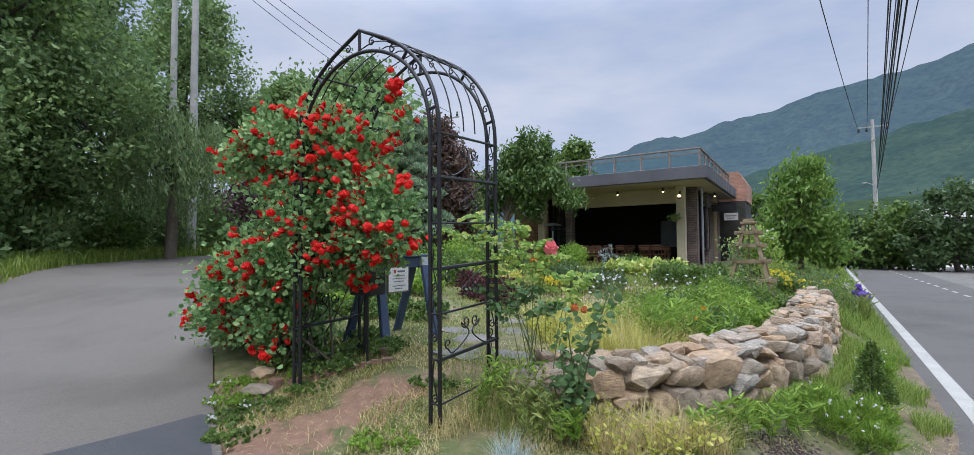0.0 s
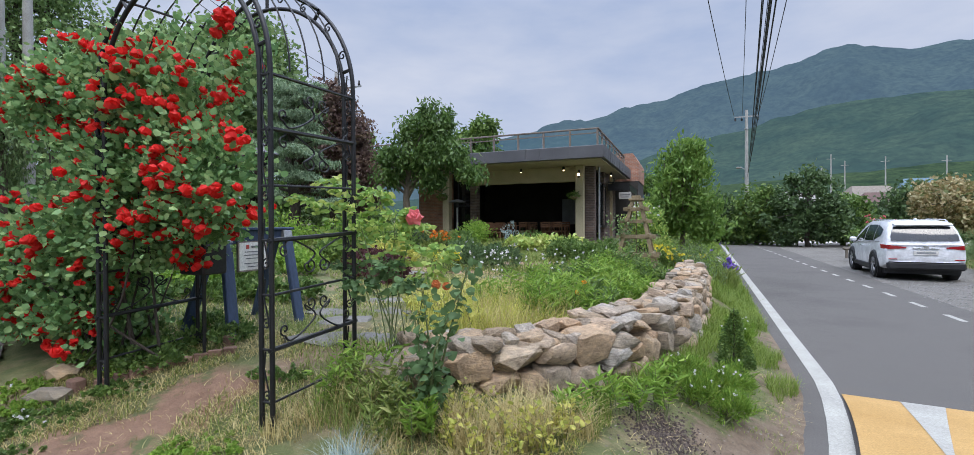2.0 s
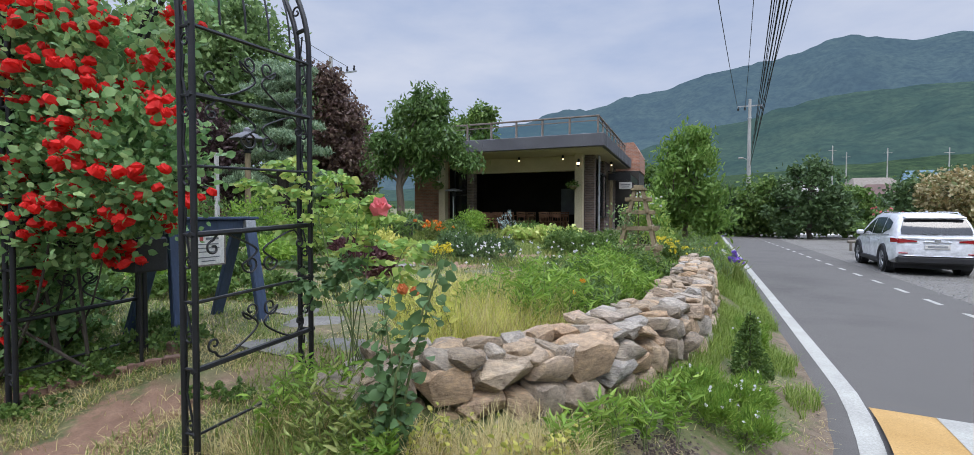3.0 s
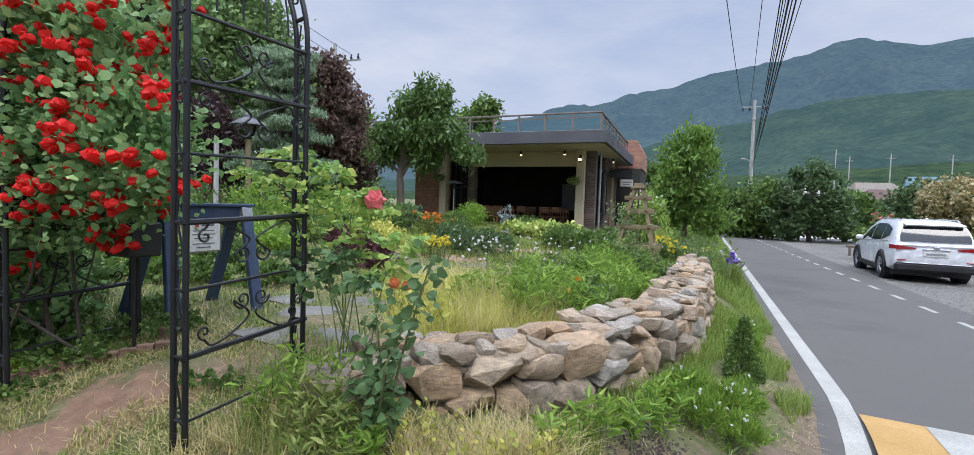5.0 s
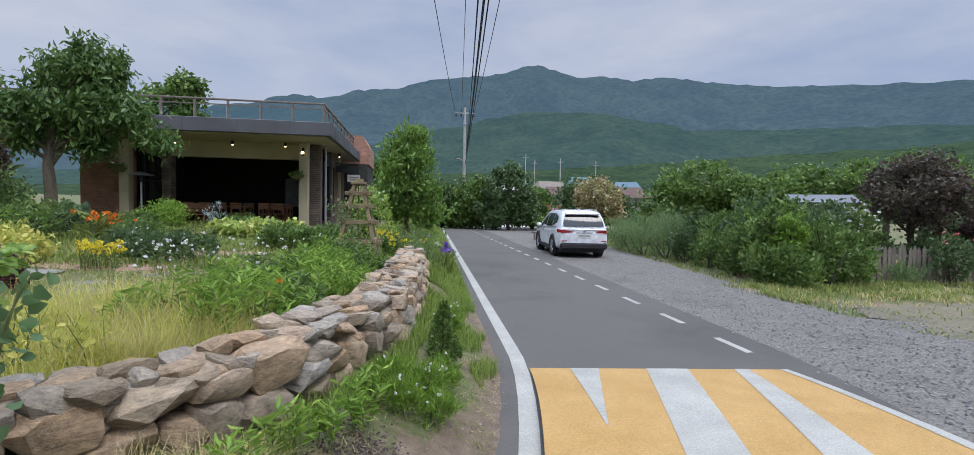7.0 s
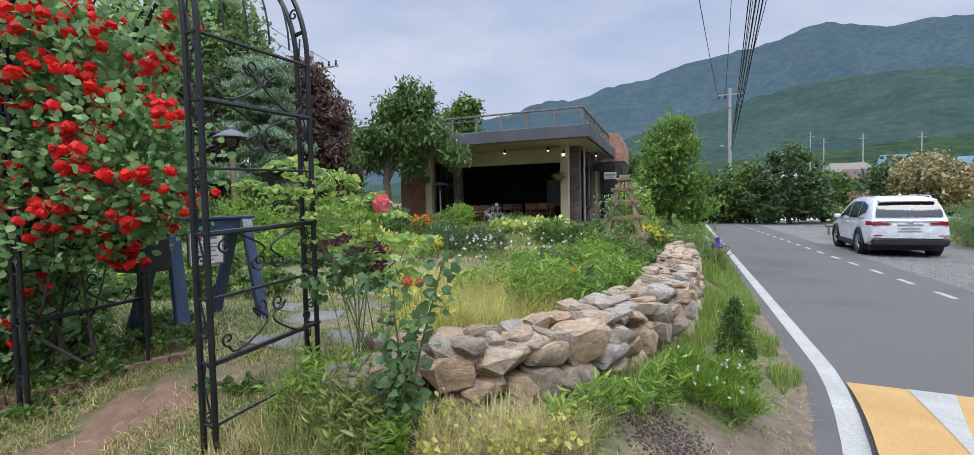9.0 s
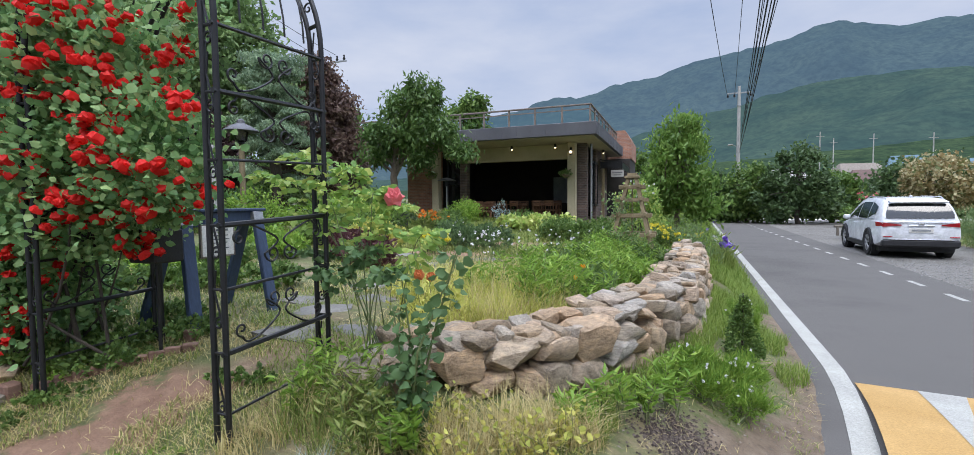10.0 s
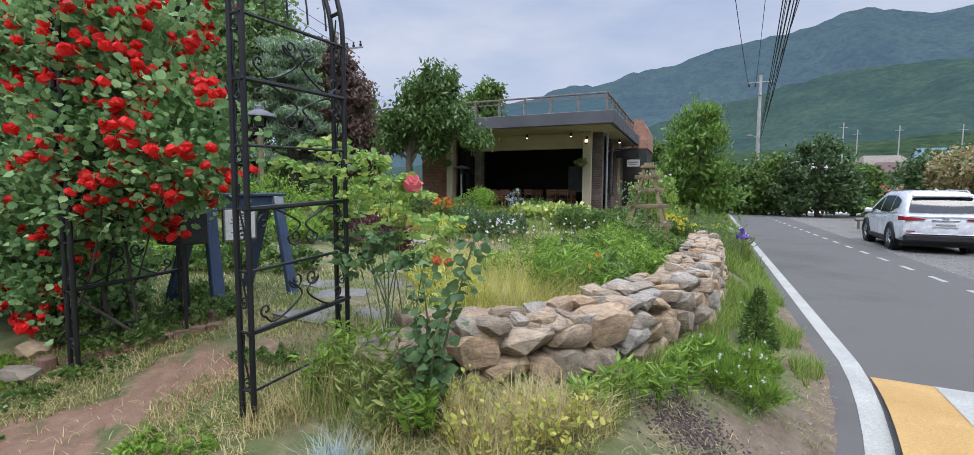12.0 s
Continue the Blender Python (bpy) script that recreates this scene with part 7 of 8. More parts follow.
    cone = thing("conical_shrub", "small dark green conical evergreen shrub", "shrub", at=base_at(1.16, 5.58))
    f = rng.uniform(0, 1, 3600) ** 1.6
    a = rng.uniform(0, 2 * math.pi, 3600)
    r = (0.15 * (1 - f) ** 0.8 + 0.02) * np.sqrt(rng.uniform(0.35, 1, 3600)) * (1 + 0.25 * np.sin(a * 3 + f * 9))
    p = np.stack([r * np.cos(a), r * np.sin(a), 0.03 + 0.54 * f + rng.normal(0, 0.012, 3600)], 1)
    part("foliage", foliage("leaves", p, np.stack([np.cos(a), np.sin(a), 0.6 + 0 * a], 1), 0.026, 0.55, 0.2, rng, 0.6), L_MID, cone)
    part("stem", Build().tube([(0, 0, -0.04), (0, 0, 0.6)], [0.014, 0.004], 6), M_DARKBARK, cone)
    # iris by the wall's end
    for k, (x, y, m) in enumerate(((1.62, 12.4, P_PURPLE), (1.7, 12.7, P_PURPLE), (1.5, 13.4, P_WHITE))):
        t = stalks("iris", "purple iris in bloom at the wall end" if m is P_PURPLE else "white iris in bloom beside the road", "flower", (x, y), (0.12, 0.12), 5, 0.62, L_GRASS, 0.3, 134 + k, 0.07, 3, (m, 0.8, 0.11, 14), "irises", bare=0.0, lean=0.06)
    tuft("iris_leaves", "fan of sword-shaped iris leaves", (1.6, 12.4), (0.22, 0.3), 160, 0.6, L_GRASS, 139, 0.011, 0.5, category="flower")

    # beds behind the wall
    for k, (x, y, s, n, h) in enumerate(((-0.62, 3.98, 0.26, 700, 0.28), (-0.92, 3.85, 0.28, 700, 0.26), (-0.25, 4.45, 0.25, 500, 0.3), (-0.85, 4.25, 0.42, 900, 0.34), (-1.3, 4.8, 0.5, 1000, 0.36), (-0.7, 4.8, 0.42, 900, 0.36), (-1.7, 5.3, 0.5, 900, 0.34), (-1.05, 5.35, 0.45, 800, 0.34))):
        tuft("golden_grass", "clump of golden yellowing ornamental grass", (x, y), (s, s), n, h, L_GOLD, 140 + k, 0.0035, 0.8, "golden grasses")
        tuft("golden_grass", "clump of straw-coloured seeding grass", (x + 0.1, y + 0.05), (s, s), n // 3, h * 1.25, L_DRYGRASS, 150 + k, 0.0025, 0.8, "golden grasses")
    for k, (x, y) in enumerate(((-0.95, 3.95), (-1.15, 4.2), (-1.5, 4.4))):
        stalks("weed", "yellow-green leafy plant among the grasses", "plant", (x, y), (0.2, 0.2), 14, 0.3, L_GOLD, 0.06, 160 + k, 0.5, 8, group="yellow weeds")
    k = 0
    for y in (4.95, 5.5, 6.1, 6.8, 7.5, 8.3, 9.1):
        for dx in (0.25, 0.62, 1.0):
            x = wall_x(y) - 0.55 - dx
            k += 1
            stalks("perennial", "leafy bright green perennial behind the stone wall", "plant", (x, y + 0.15 * math.sin(k * 2.1)), (0.3, 0.32), 24, 0.36 + 0.08 * math.sin(k * 1.3), L_BRIGHT if k % 4 else L_MID, 0.095, 170 + k, 0.2, 22, (P_WHITE, 0.04, 0.02, 6) if k % 4 == 0 else None, "green perennials", bare=0.15)
    pp = stalks("marigold", "orange marigold in bloom among the perennials", "flower", (-0.28, 5.0), (0.1, 0.1), 4, 0.44, L_BRIGHT, 0.06, 199, 0.3, 8, (P_YELLOW_ORANGE, 0.4, 0.042, 12))
    for k, (x, y) in enumerate(((-1.35, 6.3), (-0.9, 6.6), (-1.7, 7.0), (-1.2, 7.3), (-2.0, 7.7), (-0.7, 7.4), (-1.6, 6.0))):
        stalks("gaura", "airy gaura with small white flowers on thin stems", "flower", (x, y), (0.34, 0.32), 15, 0.5, L_MID, 0.05, 200 + k, 0.2, 7, (P_WHITE, 0.6, 0.032, 5), "gauras", bare=0.05, lean=0.28, stem_r=0.0022)
    for k, (x, y, r, rz) in enumerate(((-1.35, 11.3, 0.6, 0.62), (-0.8, 11.9, 0.55, 0.6), (-1.9, 11.9, 0.6, 0.6), (0.35, 11.9, 0.4, 0.5))):
        mound("green_shrub", "rounded deep green garden shrub", "shrub", (x, y), (r, r * 0.9, rz), L_MID, 0.075, 2200, 210 + k, 0.5, cheap=True, group="garden shrubs")
    for k, (x, y) in enumerate(((0.35, 11.7), (0.75, 12.6), (0.3, 12.8))):
        stalks("yellow_flower", "bright yellow flowering perennial", "flower", (x, y), (0.35, 0.35), 26, 0.45, L_BRIGHT, 0.06, 216 + k, 0.2, 6, (P_YELLOW, 0.9, 0.06, 7), "yellow perennials")
    for k in range(9):
        stalks("tall_perennial", "tall green perennials beside the road", "plant", (1.0 + 0.2 * math.sin(k * 2), 11.8 + k * 1.1), (0.5, 0.5), 30, 0.65, L_BRIGHT if k % 2 else L_SOFT, 0.12, 220 + k, 0.12, 12, (P_PURPLE, 0.05, 0.06, 6) if k % 3 == 1 else None, "tall perennials", stem_r=0.006)
    for k, (x, y) in enumerate(((-3.5, 14.6), (-2.9, 14.3), (-2.4, 14.9), (-4.1, 14.9), (-3.2, 15.2))):
        mound("hosta", "hosta with yellow-edged broad leaves", "plant", (x, y), (0.5, 0.45, 0.55), L_HOSTA, 0.2, 420, 230 + k, 0.6, None, -0.2, group="hostas", stems=2)
    for k, (x, y) in enumerate(((-5.9, 12.6), (-5.5, 12.8), (-5.6, 12.2))):
        stalks("day_lily", "orange day lilies in bloom", "flower", (x, y), (0.3, 0.28), 11, 0.52, L_GRASS, 0.3, 236 + k, 0.08, 4, (P_ORANGE, 0.6, 0.10, 9), "day lilies", bare=0.0, stem_r=0.006)
    stalks("yellow_flower", "low bright yellow flowering plant", "flower", (-3.4, 8.4), (0.24, 0.2), 80, 0.34, L_LIME, 0.04, 240, 0.3, 5, (P_YELLOW, 0.95, 0.05, 8))
    for k, (x, y) in enumerate(((-3.1, 9.2), (-2.6, 9.4), (-3.6, 9.6))):
        mound("peony", "dark green bushy plant with small white flowers", "plant", (x, y), (0.5, 0.45, 0.55), L_DARK, 0.085, 1500, 242 + k, 0.35, (P_WHITE, 6, 0.024), group="peonies", cheap=True)
    mound("bright_shrub", "clipped bright green shrub before the cafe window", "shrub", (-7.0, 17.6), (0.95, 0.7, 0.95), L_BRIGHT, 0.09, 2400, 246, 0.55, cheap=True)
    mound("silver_shrub", "wiry silver-leaved shrub by the terrace", "shrub", (-5.4, 17.8), (0.5, 0.4, 1.05), L_BLUEGRASS, 0.1, 500, 247, 0.2, cheap=True, up=1.0)
    mound("silver_shrub", "grey-green broad-leaved plant by the cafe", "shrub", (-8.6, 16.0), (0.7, 0.5, 0.8), L_PINE, 0.2, 600, 248, 0.6, cheap=True)
    for k, (x, y, r, rz, m) in enumerate(((-3.5, 6.6, 0.45, 0.42, L_BARBERRY), (-4.0, 7.0, 0.45, 0.45, L_BARBERRY), (-4.5, 7.6, 0.5, 0.45, L_BARBERRY), (-4.6, 8.6, 0.5, 0.5, L_GOLD), (-5.3, 9.2, 0.55, 0.5, L_GOLD), (-5.9, 8.4, 0.5, 0.5, L_MID), (-6.6, 9.6, 0.7, 0.7, L_MID), (-7.6, 10.6, 0.9, 1.0, L_BRIGHT), (-6.4, 11.4, 0.9, 0.9, L_MID), (-8.6, 9.4, 0.9, 1.0, L_BRIGHT), (-5.2, 6.6, 0.5, 0.5, L_BRIGHT), (-6.5, 7.0, 0.7, 0.7, L_MID), (-9.6, 8.2, 1.0, 1.0, L_MID), (-4.6, 12.0, 0.6, 0.55, L_MID), (-8.0, 12.4, 0.8, 0.9, L_BRIGHT), (-5.0, 5.4, 0.45, 0.4, L_MID), (-7.6, 5.6, 0.8, 0.7, L_MID), (-9.0, 6.6, 0.9, 0.9, L_BRIGHT), (-4.9, 4.6, 0.4, 0.35, L_BRIGHT), (-10.6, 10.6, 1.0, 1.2, L_MID), (-10.4, 9.0, 0.9, 1.0, L_BARBERRY), (-6.0, 14.4, 0.7, 0.6, L_MID), (-9.4, 14.2, 1.0, 1.0, L_MID), (-4.4, 16.4, 0.7, 0.6, L_MID))):
        nm = {L_BARBERRY: ("barberry", "maroon-leaved barberry shrub in the bed"), L_GOLD: ("golden_shrub", "low golden-yellow leaved shrub")}.get(m, ("garden_shrub", "leafy green shrub in the garden bed"))
        mound(nm[0], nm[1], "shrub", (x, y), (r, r * 0.9, rz), m, 0.07 + 0.02 * r, 1700, 250 + k, 0.5, cheap=True, group="garden shrubs")
    for k, (x, y) in enumerate(((-4.3, 3.5), (-4.8, 4.0), (-4.2, 4.4), (-3.8, 3.0), (-5.6, 3.9), (-3.6, 4.8), (-6.2, 4.8))):
        mound("ground_cover", "low green ground cover behind the roses", "plant", (x, y), (0.5, 0.42, 0.26), L_MID, 0.06, 1500, 280 + k, 0.6, cheap=True, group="ground cover")
    for k, (x, y) in enumerate(((-3.05, 3.05), (-3.35, 2.75), (-2.75, 3.3), (-3.6, 3.2), (-3.2, 3.5), (-2.9, 2.75), (-3.9, 2.9))):
        mound("ground_cover", "low dark green growth under the climbing rose", "plant", (x, y), (0.3, 0.26, 0.16), L_MID, 0.035, 1300, 680 + k, 0.6, cheap=True, group="ground cover", stems=2)
    for k, (x, y) in enumerate(((-2.95, 1.95), (-3.25, 2.1), (-2.85, 2.2), (-3.5, 2.3), (-2.6, 1.8), (-3.0, 2.7), (-2.75, 2.95), (-3.3, 3.0), (-2.75, 2.5), (-3.5, 2.7), (-1.75, 2.9), (-1.6, 2.2))):
        mound("clover", "low green clover with small white flowers", "plant", (x, y), (0.27, 0.22, 0.055), L_BRIGHT if k % 2 else L_MID, 0.024, 1100, 288 + k, 0.75, (P_WHITE, 9, 0.016) if k < 4 else None, group="clover patches", stems=1)


garden()


# ---- garden furniture and small structures ----
def trestle():
    t = thing("trestle_stand", "navy painted wooden trestle with a small notice", "trestle")
    x0, ya, yb, top = -2.98, 3.42, 4.10, 1.57
    part("beam", Build().box((x0, (ya + yb) / 2, top - 0.06), (0.10, yb - ya + 0.16, 0.12), bevel=0.008), M_NAVY, t)
    part("cap_rail", Build().box((x0, (ya + yb) / 2, top + 0.012), (0.15, yb - ya + 0.2, 0.025), bevel=0.005), M_NAVY, t)
    for y, fy in ((ya, -0.10), (yb, -0.05)):
        for sx, fx in ((1, 0.28), (-1, -0.30)):
            z = lie(x0 + fx, y + fy)
            a, b = Vector((x0 + sx * 0.06, y, top - 0.01)), Vector((x0 + fx, y + fy, z - 0.02))
            d = (a - b).normalized()
            side = Vector((0, 1, 0))
            out = d.cross(side).normalized()
            m = Matrix((out, d.cross(out).normalized() * -1, d)).transposed()
            leg = part("leg", Build().box((a + b) / 2, (0.045, 0.10, (a - b).length), m, 0.006), M_NAVY, t)
            part("leg_cap", Build().box(a - d * 0.05, (0.05, 0.104, 0.1), m, 0.004), M_STEEL, leg, "pale worn end")
    s = part("notice_board", Build().box((x0 + 0.065, 3.70, 1.335), (0.015, 0.29, 0.25), bevel=0.003), M_BOARD, t, "white notice board with small grey print")
    part("board_frame", Build().box((x0 + 0.06, 3.70, 1.465), (0.022, 0.31, 0.012)).box((x0 + 0.06, 3.70, 1.205), (0.022, 0.31, 0.012)).box((x0 + 0.06, 3.548, 1.335), (0.022, 0.012, 0.27)).box((x0 + 0.06, 3.852, 1.335), (0.022, 0.012, 0.27)), M_RAIL, s)
    part("print_mark", Build().box((x0 + 0.074, 3.64, 1.42), (0.003, 0.03, 0.035)), M_REDINK, s)
    part("print_line", Build().box((x0 + 0.074, 3.735, 1.42), (0.003, 0.11, 0.018)), M_INK, s)
    for z, w in ((1.375, 0.18), (1.345, 0.2), (1.315, 0.16), (1.27, 0.19), (1.24, 0.12)):
        part("print_line", Build().box((x0 + 0.074, 3.70, z), (0.003, w, 0.008)), M_INK, s)


trestle()


def obelisk():
    x, y, top = -0.2, 10.75, 2.16
    t = thing("obelisk_trellis", "weathered wooden obelisk trellis with climbing vine", "trellis", at=(x, y, lie(x, y)))
    z0 = 0.0
    h = top - lie(x, y)
    for sx in (-1, 1):
        for sy in (-1, 1):
            part("leg", Build().tube([(sx * 0.40, sy * 0.36, -0.08), (sx * 0.07, sy * 0.07, h - 0.06)], 0.045, 4), M_OLDWOOD, t)
    for f in (0.2, 0.45, 0.66, 0.83):
        w = 0.40 + (0.07 - 0.40) * f
        for s in (-1, 1):
            part("rung", Build().box((0, s * w * 0.92, h * f), (2 * w + 0.24, 0.05, 0.075), bevel=0.006), M_OLDWOOD, t)
            part("rung", Build().box((s * w, 0, h * f + 0.03), (0.05, 2 * w + 0.18, 0.075), bevel=0.006), M_OLDWOOD, t)
    part("cap", Build().box((0, 0, h - 0.05), (0.28, 0.28, 0.05), bevel=0.008), M_OLDWOOD, t)
    part("cap_block", Build().box((0, 0, h + 0.0), (0.18, 0.18, 0.06), bevel=0.008), M_OLDWOOD, t)
    part("centre_stake", Build().tube([(0, 0, -0.05), (0, 0, h)], 0.014, 6), M_OLDWOOD, t)
    rng = np.random.default_rng(70)
    p, d, _ = clumped(rng, [((-0.28, -0.1, h * 0.55), (0.16, 0.2, 0.25), 2), ((0, 0, 0.3), (0.4, 0.35, 0.28), 2), ((-0.15, -0.2, 0.75), (0.2, 0.2, 0.3), 1.5)], 46, 10, 0.16, 0.3)
    part("vine", foliage("vine", p, d, 0.06, 0.6, 0.2, rng, 0.7), L_SOFT, t, "thin green climbing vine")


obelisk()


def garden_lamp():
    x, y = -9.7, 9.97
    z = lie(x, y)
    t = thing("garden_lamp", "grey lantern lamp on a brown post", "lamp", at=(x, y, z))
    h = 3.77 - z
    part("post", Build().tube([(0, 0, -0.1), (0, 0, h - 0.55)], 0.07, 10), M_OLDWOOD, t)
    part("lantern", Build().lathe((0, 0, h - 0.55), [(0.05, 0), (0.13, 0.04), (0.17, 0.26), (0.17, 0.30)], 8), M_CARGLASS, t)
    part("shade", Build().lathe((0, 0, h - 0.27), [(0.42, 0.0), (0.41, 0.03), (0.22, 0.15), (0.10, 0.20), (0.09, 0.27), (0.03, 0.32)], 18), M_FASCIA, t, "wide grey metal shade", smooth=40)
    part("collar", Build().lathe((0, 0, h - 0.62), [(0.08, 0), (0.10, 0.04), (0.07, 0.09)], 12), M_IRON, t)


garden_lamp()


def stake():
    t = thing("garden_stake", "pale timber stake standing in the bed", "stake", data=Build().box((0, 0, 0.85), (0.06, 0.06, 1.9), bevel=0.006), material=M_CONCRETE, at=base_at(-6.9, 6.9))


stake()


def edging():
    rng = random.Random(4)
    shape = Build().box((0, 0, 0), (0.095, 0.055, 0.12), bevel=0.006).mesh("brick")
    shape.materials.append(M_TERRACOTTA_OLD)
    pts = [(-2.98 + 0.5 * k / 8, 2.52 + 0.58 * k / 8) for k in range(9)]
    for x, y in pts:
        ob = tagged(new("edging_brick", shape), "worn brown brick set on edge in soil", "brick", "edging bricks")
        ob.matrix_basis = pose(x + rng.uniform(-0.01, 0.01), y, lie(x, y) - 0.012, rng.uniform(-6, 6), rng.uniform(-8, 8), 49 + rng.uniform(-6, 6))
    for x, y, s in ((-2.62, 3.22, 0.11), (-3.1, 2.42, 0.12)):
        b = Build().box((0, 0, s * 0.4), (s * 0.8, s * 0.7, s), bevel=0.012)
        thing("loose_brick", "loose weathered orange brick on the ground", "brick", "edging bricks", data=b, material=M_TERRACOTTA_OLD, at=base_at(x, y, -0.02))
    g = np.random.default_rng(9)
    for x, y, sx, sy, sz, rz in ((-3.18, 2.30, 0.34, 0.16, 0.10, 15), (-3.42, 2.5, 0.22, 0.16, 0.12, 40), (-1.02, 2.98, 0.34, 0.3, 0.22, 20)):
        me = rock(g, sx, sy, sz)
        me.materials.append(M_STONE)
        ob = thing("loose_stone", "loose grey field stone on the ground", "stone", "loose stones", data=me)
        ob.matrix_basis = pose(x, y, lie(x, y) + sz * 0.3, 0, 0, rz)
    # stepping stones through the lawn
    for x, y, sx, sy, rz in ((-2.0, 3.5, 0.5, 0.34, 10), (-1.55, 3.72, 0.42, 0.3, -12), (-2.25, 4.15, 0.5, 0.34, 25), (-2.75, 4.5, 0.5, 0.36, 5), (-2.1, 4.75, 0.44, 0.32, -20), (-2.6, 5.3, 0.6, 0.32, 30), (-2.2, 5.9, 0.55, 0.34, 10), (-2.5, 6.6, 0.6, 0.36, -15), (-2.9, 7.3, 0.6, 0.4, 12), (-3.9, 7.9, 0.7, 0.4, 8), (-4.7, 8.0, 0.7, 0.4, -10), (-2.3, 8.0, 0.7, 0.4, 20), (-1.9, 8.8, 0.7, 0.4, 0), (-2.0, 9.7, 0.7, 0.45, 10)):
        me = rock(g, sx, sy, 0.09, 34, 0.35)
        me.materials.append(M_STEP)
        ob = thing("stepping_stone", "flat grey stepping stone set in lawn", "stepping stone", "stepping stones", data=me)
        ob.matrix_basis = pose(x, y, lie(x, y) - 0.012, 0, 0, rz)


M_TERRACOTTA_OLD = surf("weathered_brick_brown", (0.16, 0.09, 0.065), (0.25, 0.15, 0.11), 12.0, 60.0, 0.92, 0.5, 0.004, vary=0.2)
edging()


def soil_beds():
    for x, y, rx, ry in ((-3.6, 8.8, 1.1, 0.6), (-2.6, 9.6, 1.4, 0.7), (-2.4, 11.0, 1.2, 0.6), (-5.0, 10.6, 1.2, 0.7)):
        b, n = Build(), 26
        vs = [(x, y, lie(x, y) + 0.03)]
        for k in range(n):
            a = 2 * math.pi * k / n
            r = 1 + 0.25 * noise.noise((math.cos(a) * 2, math.sin(a) * 2, x))
            px, py = x + rx * r * math.cos(a), y + ry * r * math.sin(a)
            vs.append((px, py, lie(px, py) + 0.012))
        b.add(vs, [(0, 1 + k, 1 + (k + 1) % n) for k in range(n)])
        thing("soil_bed", "bare brown soil of a garden bed", "soil", kind="structure", data=b, material=M_DIRT)


soil_beds()


def gravelly_patch():
    """Dark gravelly soil beside the weeds below the wall."""
    rng = np.random.default_rng(184)
    t = thing("gravelly_soil", "dark gravelly soil patch on the verge", "soil", kind="stuff")
    pts = []
    while len(pts) < 1500:
        x, y = rng.normal(0.62, 0.13), rng.normal(3.72, 0.16)
        pts.append((x, y, lie(x, y)))
    c = np.array(pts)
    shape = np.array([(1, 0, 0), (-1, 0, 0), (0, 1, 0), (0, -1, 0), (0, 0, 0.8), (0, 0, -0.4)], float)
    tri = np.array([(0, 2, 4), (2, 1, 4), (1, 3, 4), (3, 0, 4)])
    sz = rng.uniform(0.005, 0.013, (len(c), 1, 1)) * rng.uniform(0.6, 1.3, (len(c), 6, 1))
    me = bpy.data.meshes.new("gravelly_soil")
    me.from_pydata((c[:, None, :] + shape[None] * sz).reshape(-1, 3).tolist(), [], (np.arange(len(c))[:, None, None] * 6 + tri[None]).reshape(-1, 3).tolist())
    tagged(part("grit", me, leafy("dark_grit", [(0.035, 0.026, 0.022), (0.07, 0.052, 0.043), (0.13, 0.105, 0.09)], 0.9, 0.0, gain=1.0), t), kind="stuff")


gravelly_patch()


# ---- cafe furniture and lamps ----
def cafe_table():
    t = thing("cafe_table", "dark red-brown wooden cafe table", "table", "cafe tables")
    part("tabletop", Build().box((0, 0, 0.73), (1.1, 0.7, 0.04), bevel=0.01), M_WOOD, t)
    for sx in (-1, 1):
        for sy in (-1, 1):
            part("leg", Build().box((sx * 0.48, sy * 0.28, 0.355), (0.06, 0.06, 0.71), bevel=0.006), M_WOOD, t)
    return t


def cafe_chair():
    t = thing("cafe_chair", "folding red-brown wooden cafe chair", "chair", "cafe chairs")
    part("seat", Build().box((0, 0, 0.44), (0.42, 0.42, 0.03), bevel=0.008), M_WOOD, t)
    for sx in (-1, 1):
        part("leg", Build().box((sx * 0.19, 0.0, 0.22), (0.035, 0.03, 0.56), Matrix.Rotation(0.5, 3, "X")), M_WOOD, t)
        part("leg", Build().box((sx * 0.16, 0.0, 0.22), (0.035, 0.03, 0.56), Matrix.Rotation(-0.5, 3, "X")), M_WOOD, t)
        part("back_post", Build().box((sx * 0.19, 0.2, 0.66), (0.035, 0.03, 0.48), Matrix.Rotation(-0.12, 3, "X")), M_WOOD, t)
    for z in (0.68, 0.78, 0.87):
        part("back_slat", Build().box((0, 0.215 + (z - 0.66) * 0.12, z), (0.36, 0.018, 0.06)), M_WOOD, t)
    return t


FLOOR_Z = 0.82
t0, c0 = cafe_table(), cafe_chair()
spots = [(-5.0, 22.9), (-6.7, 23.0), (-8.0, 23.2), (-5.6, 24.8), (-7.4, 25.0)]
t0.matrix_basis = pose(spots[0][0], spots[0][1], FLOOR_Z)
for x, y in spots[1:]:
    copy_thing(t0, pose(x, y, FLOOR_Z))
first_chair = True
for x, y in spots:
    for dx, dy, rz in ((-0.28, -0.62, 180), (0.3, -0.6, 172), (-0.25, 0.62, 0), (0.3, 0.6, 8)):
        m = pose(x + dx, y + dy, FLOOR_Z, 0, 0, rz)
        if first_chair:
            c0.matrix_basis, first_chair = m, False
        else:
            copy_thing(c0, m)


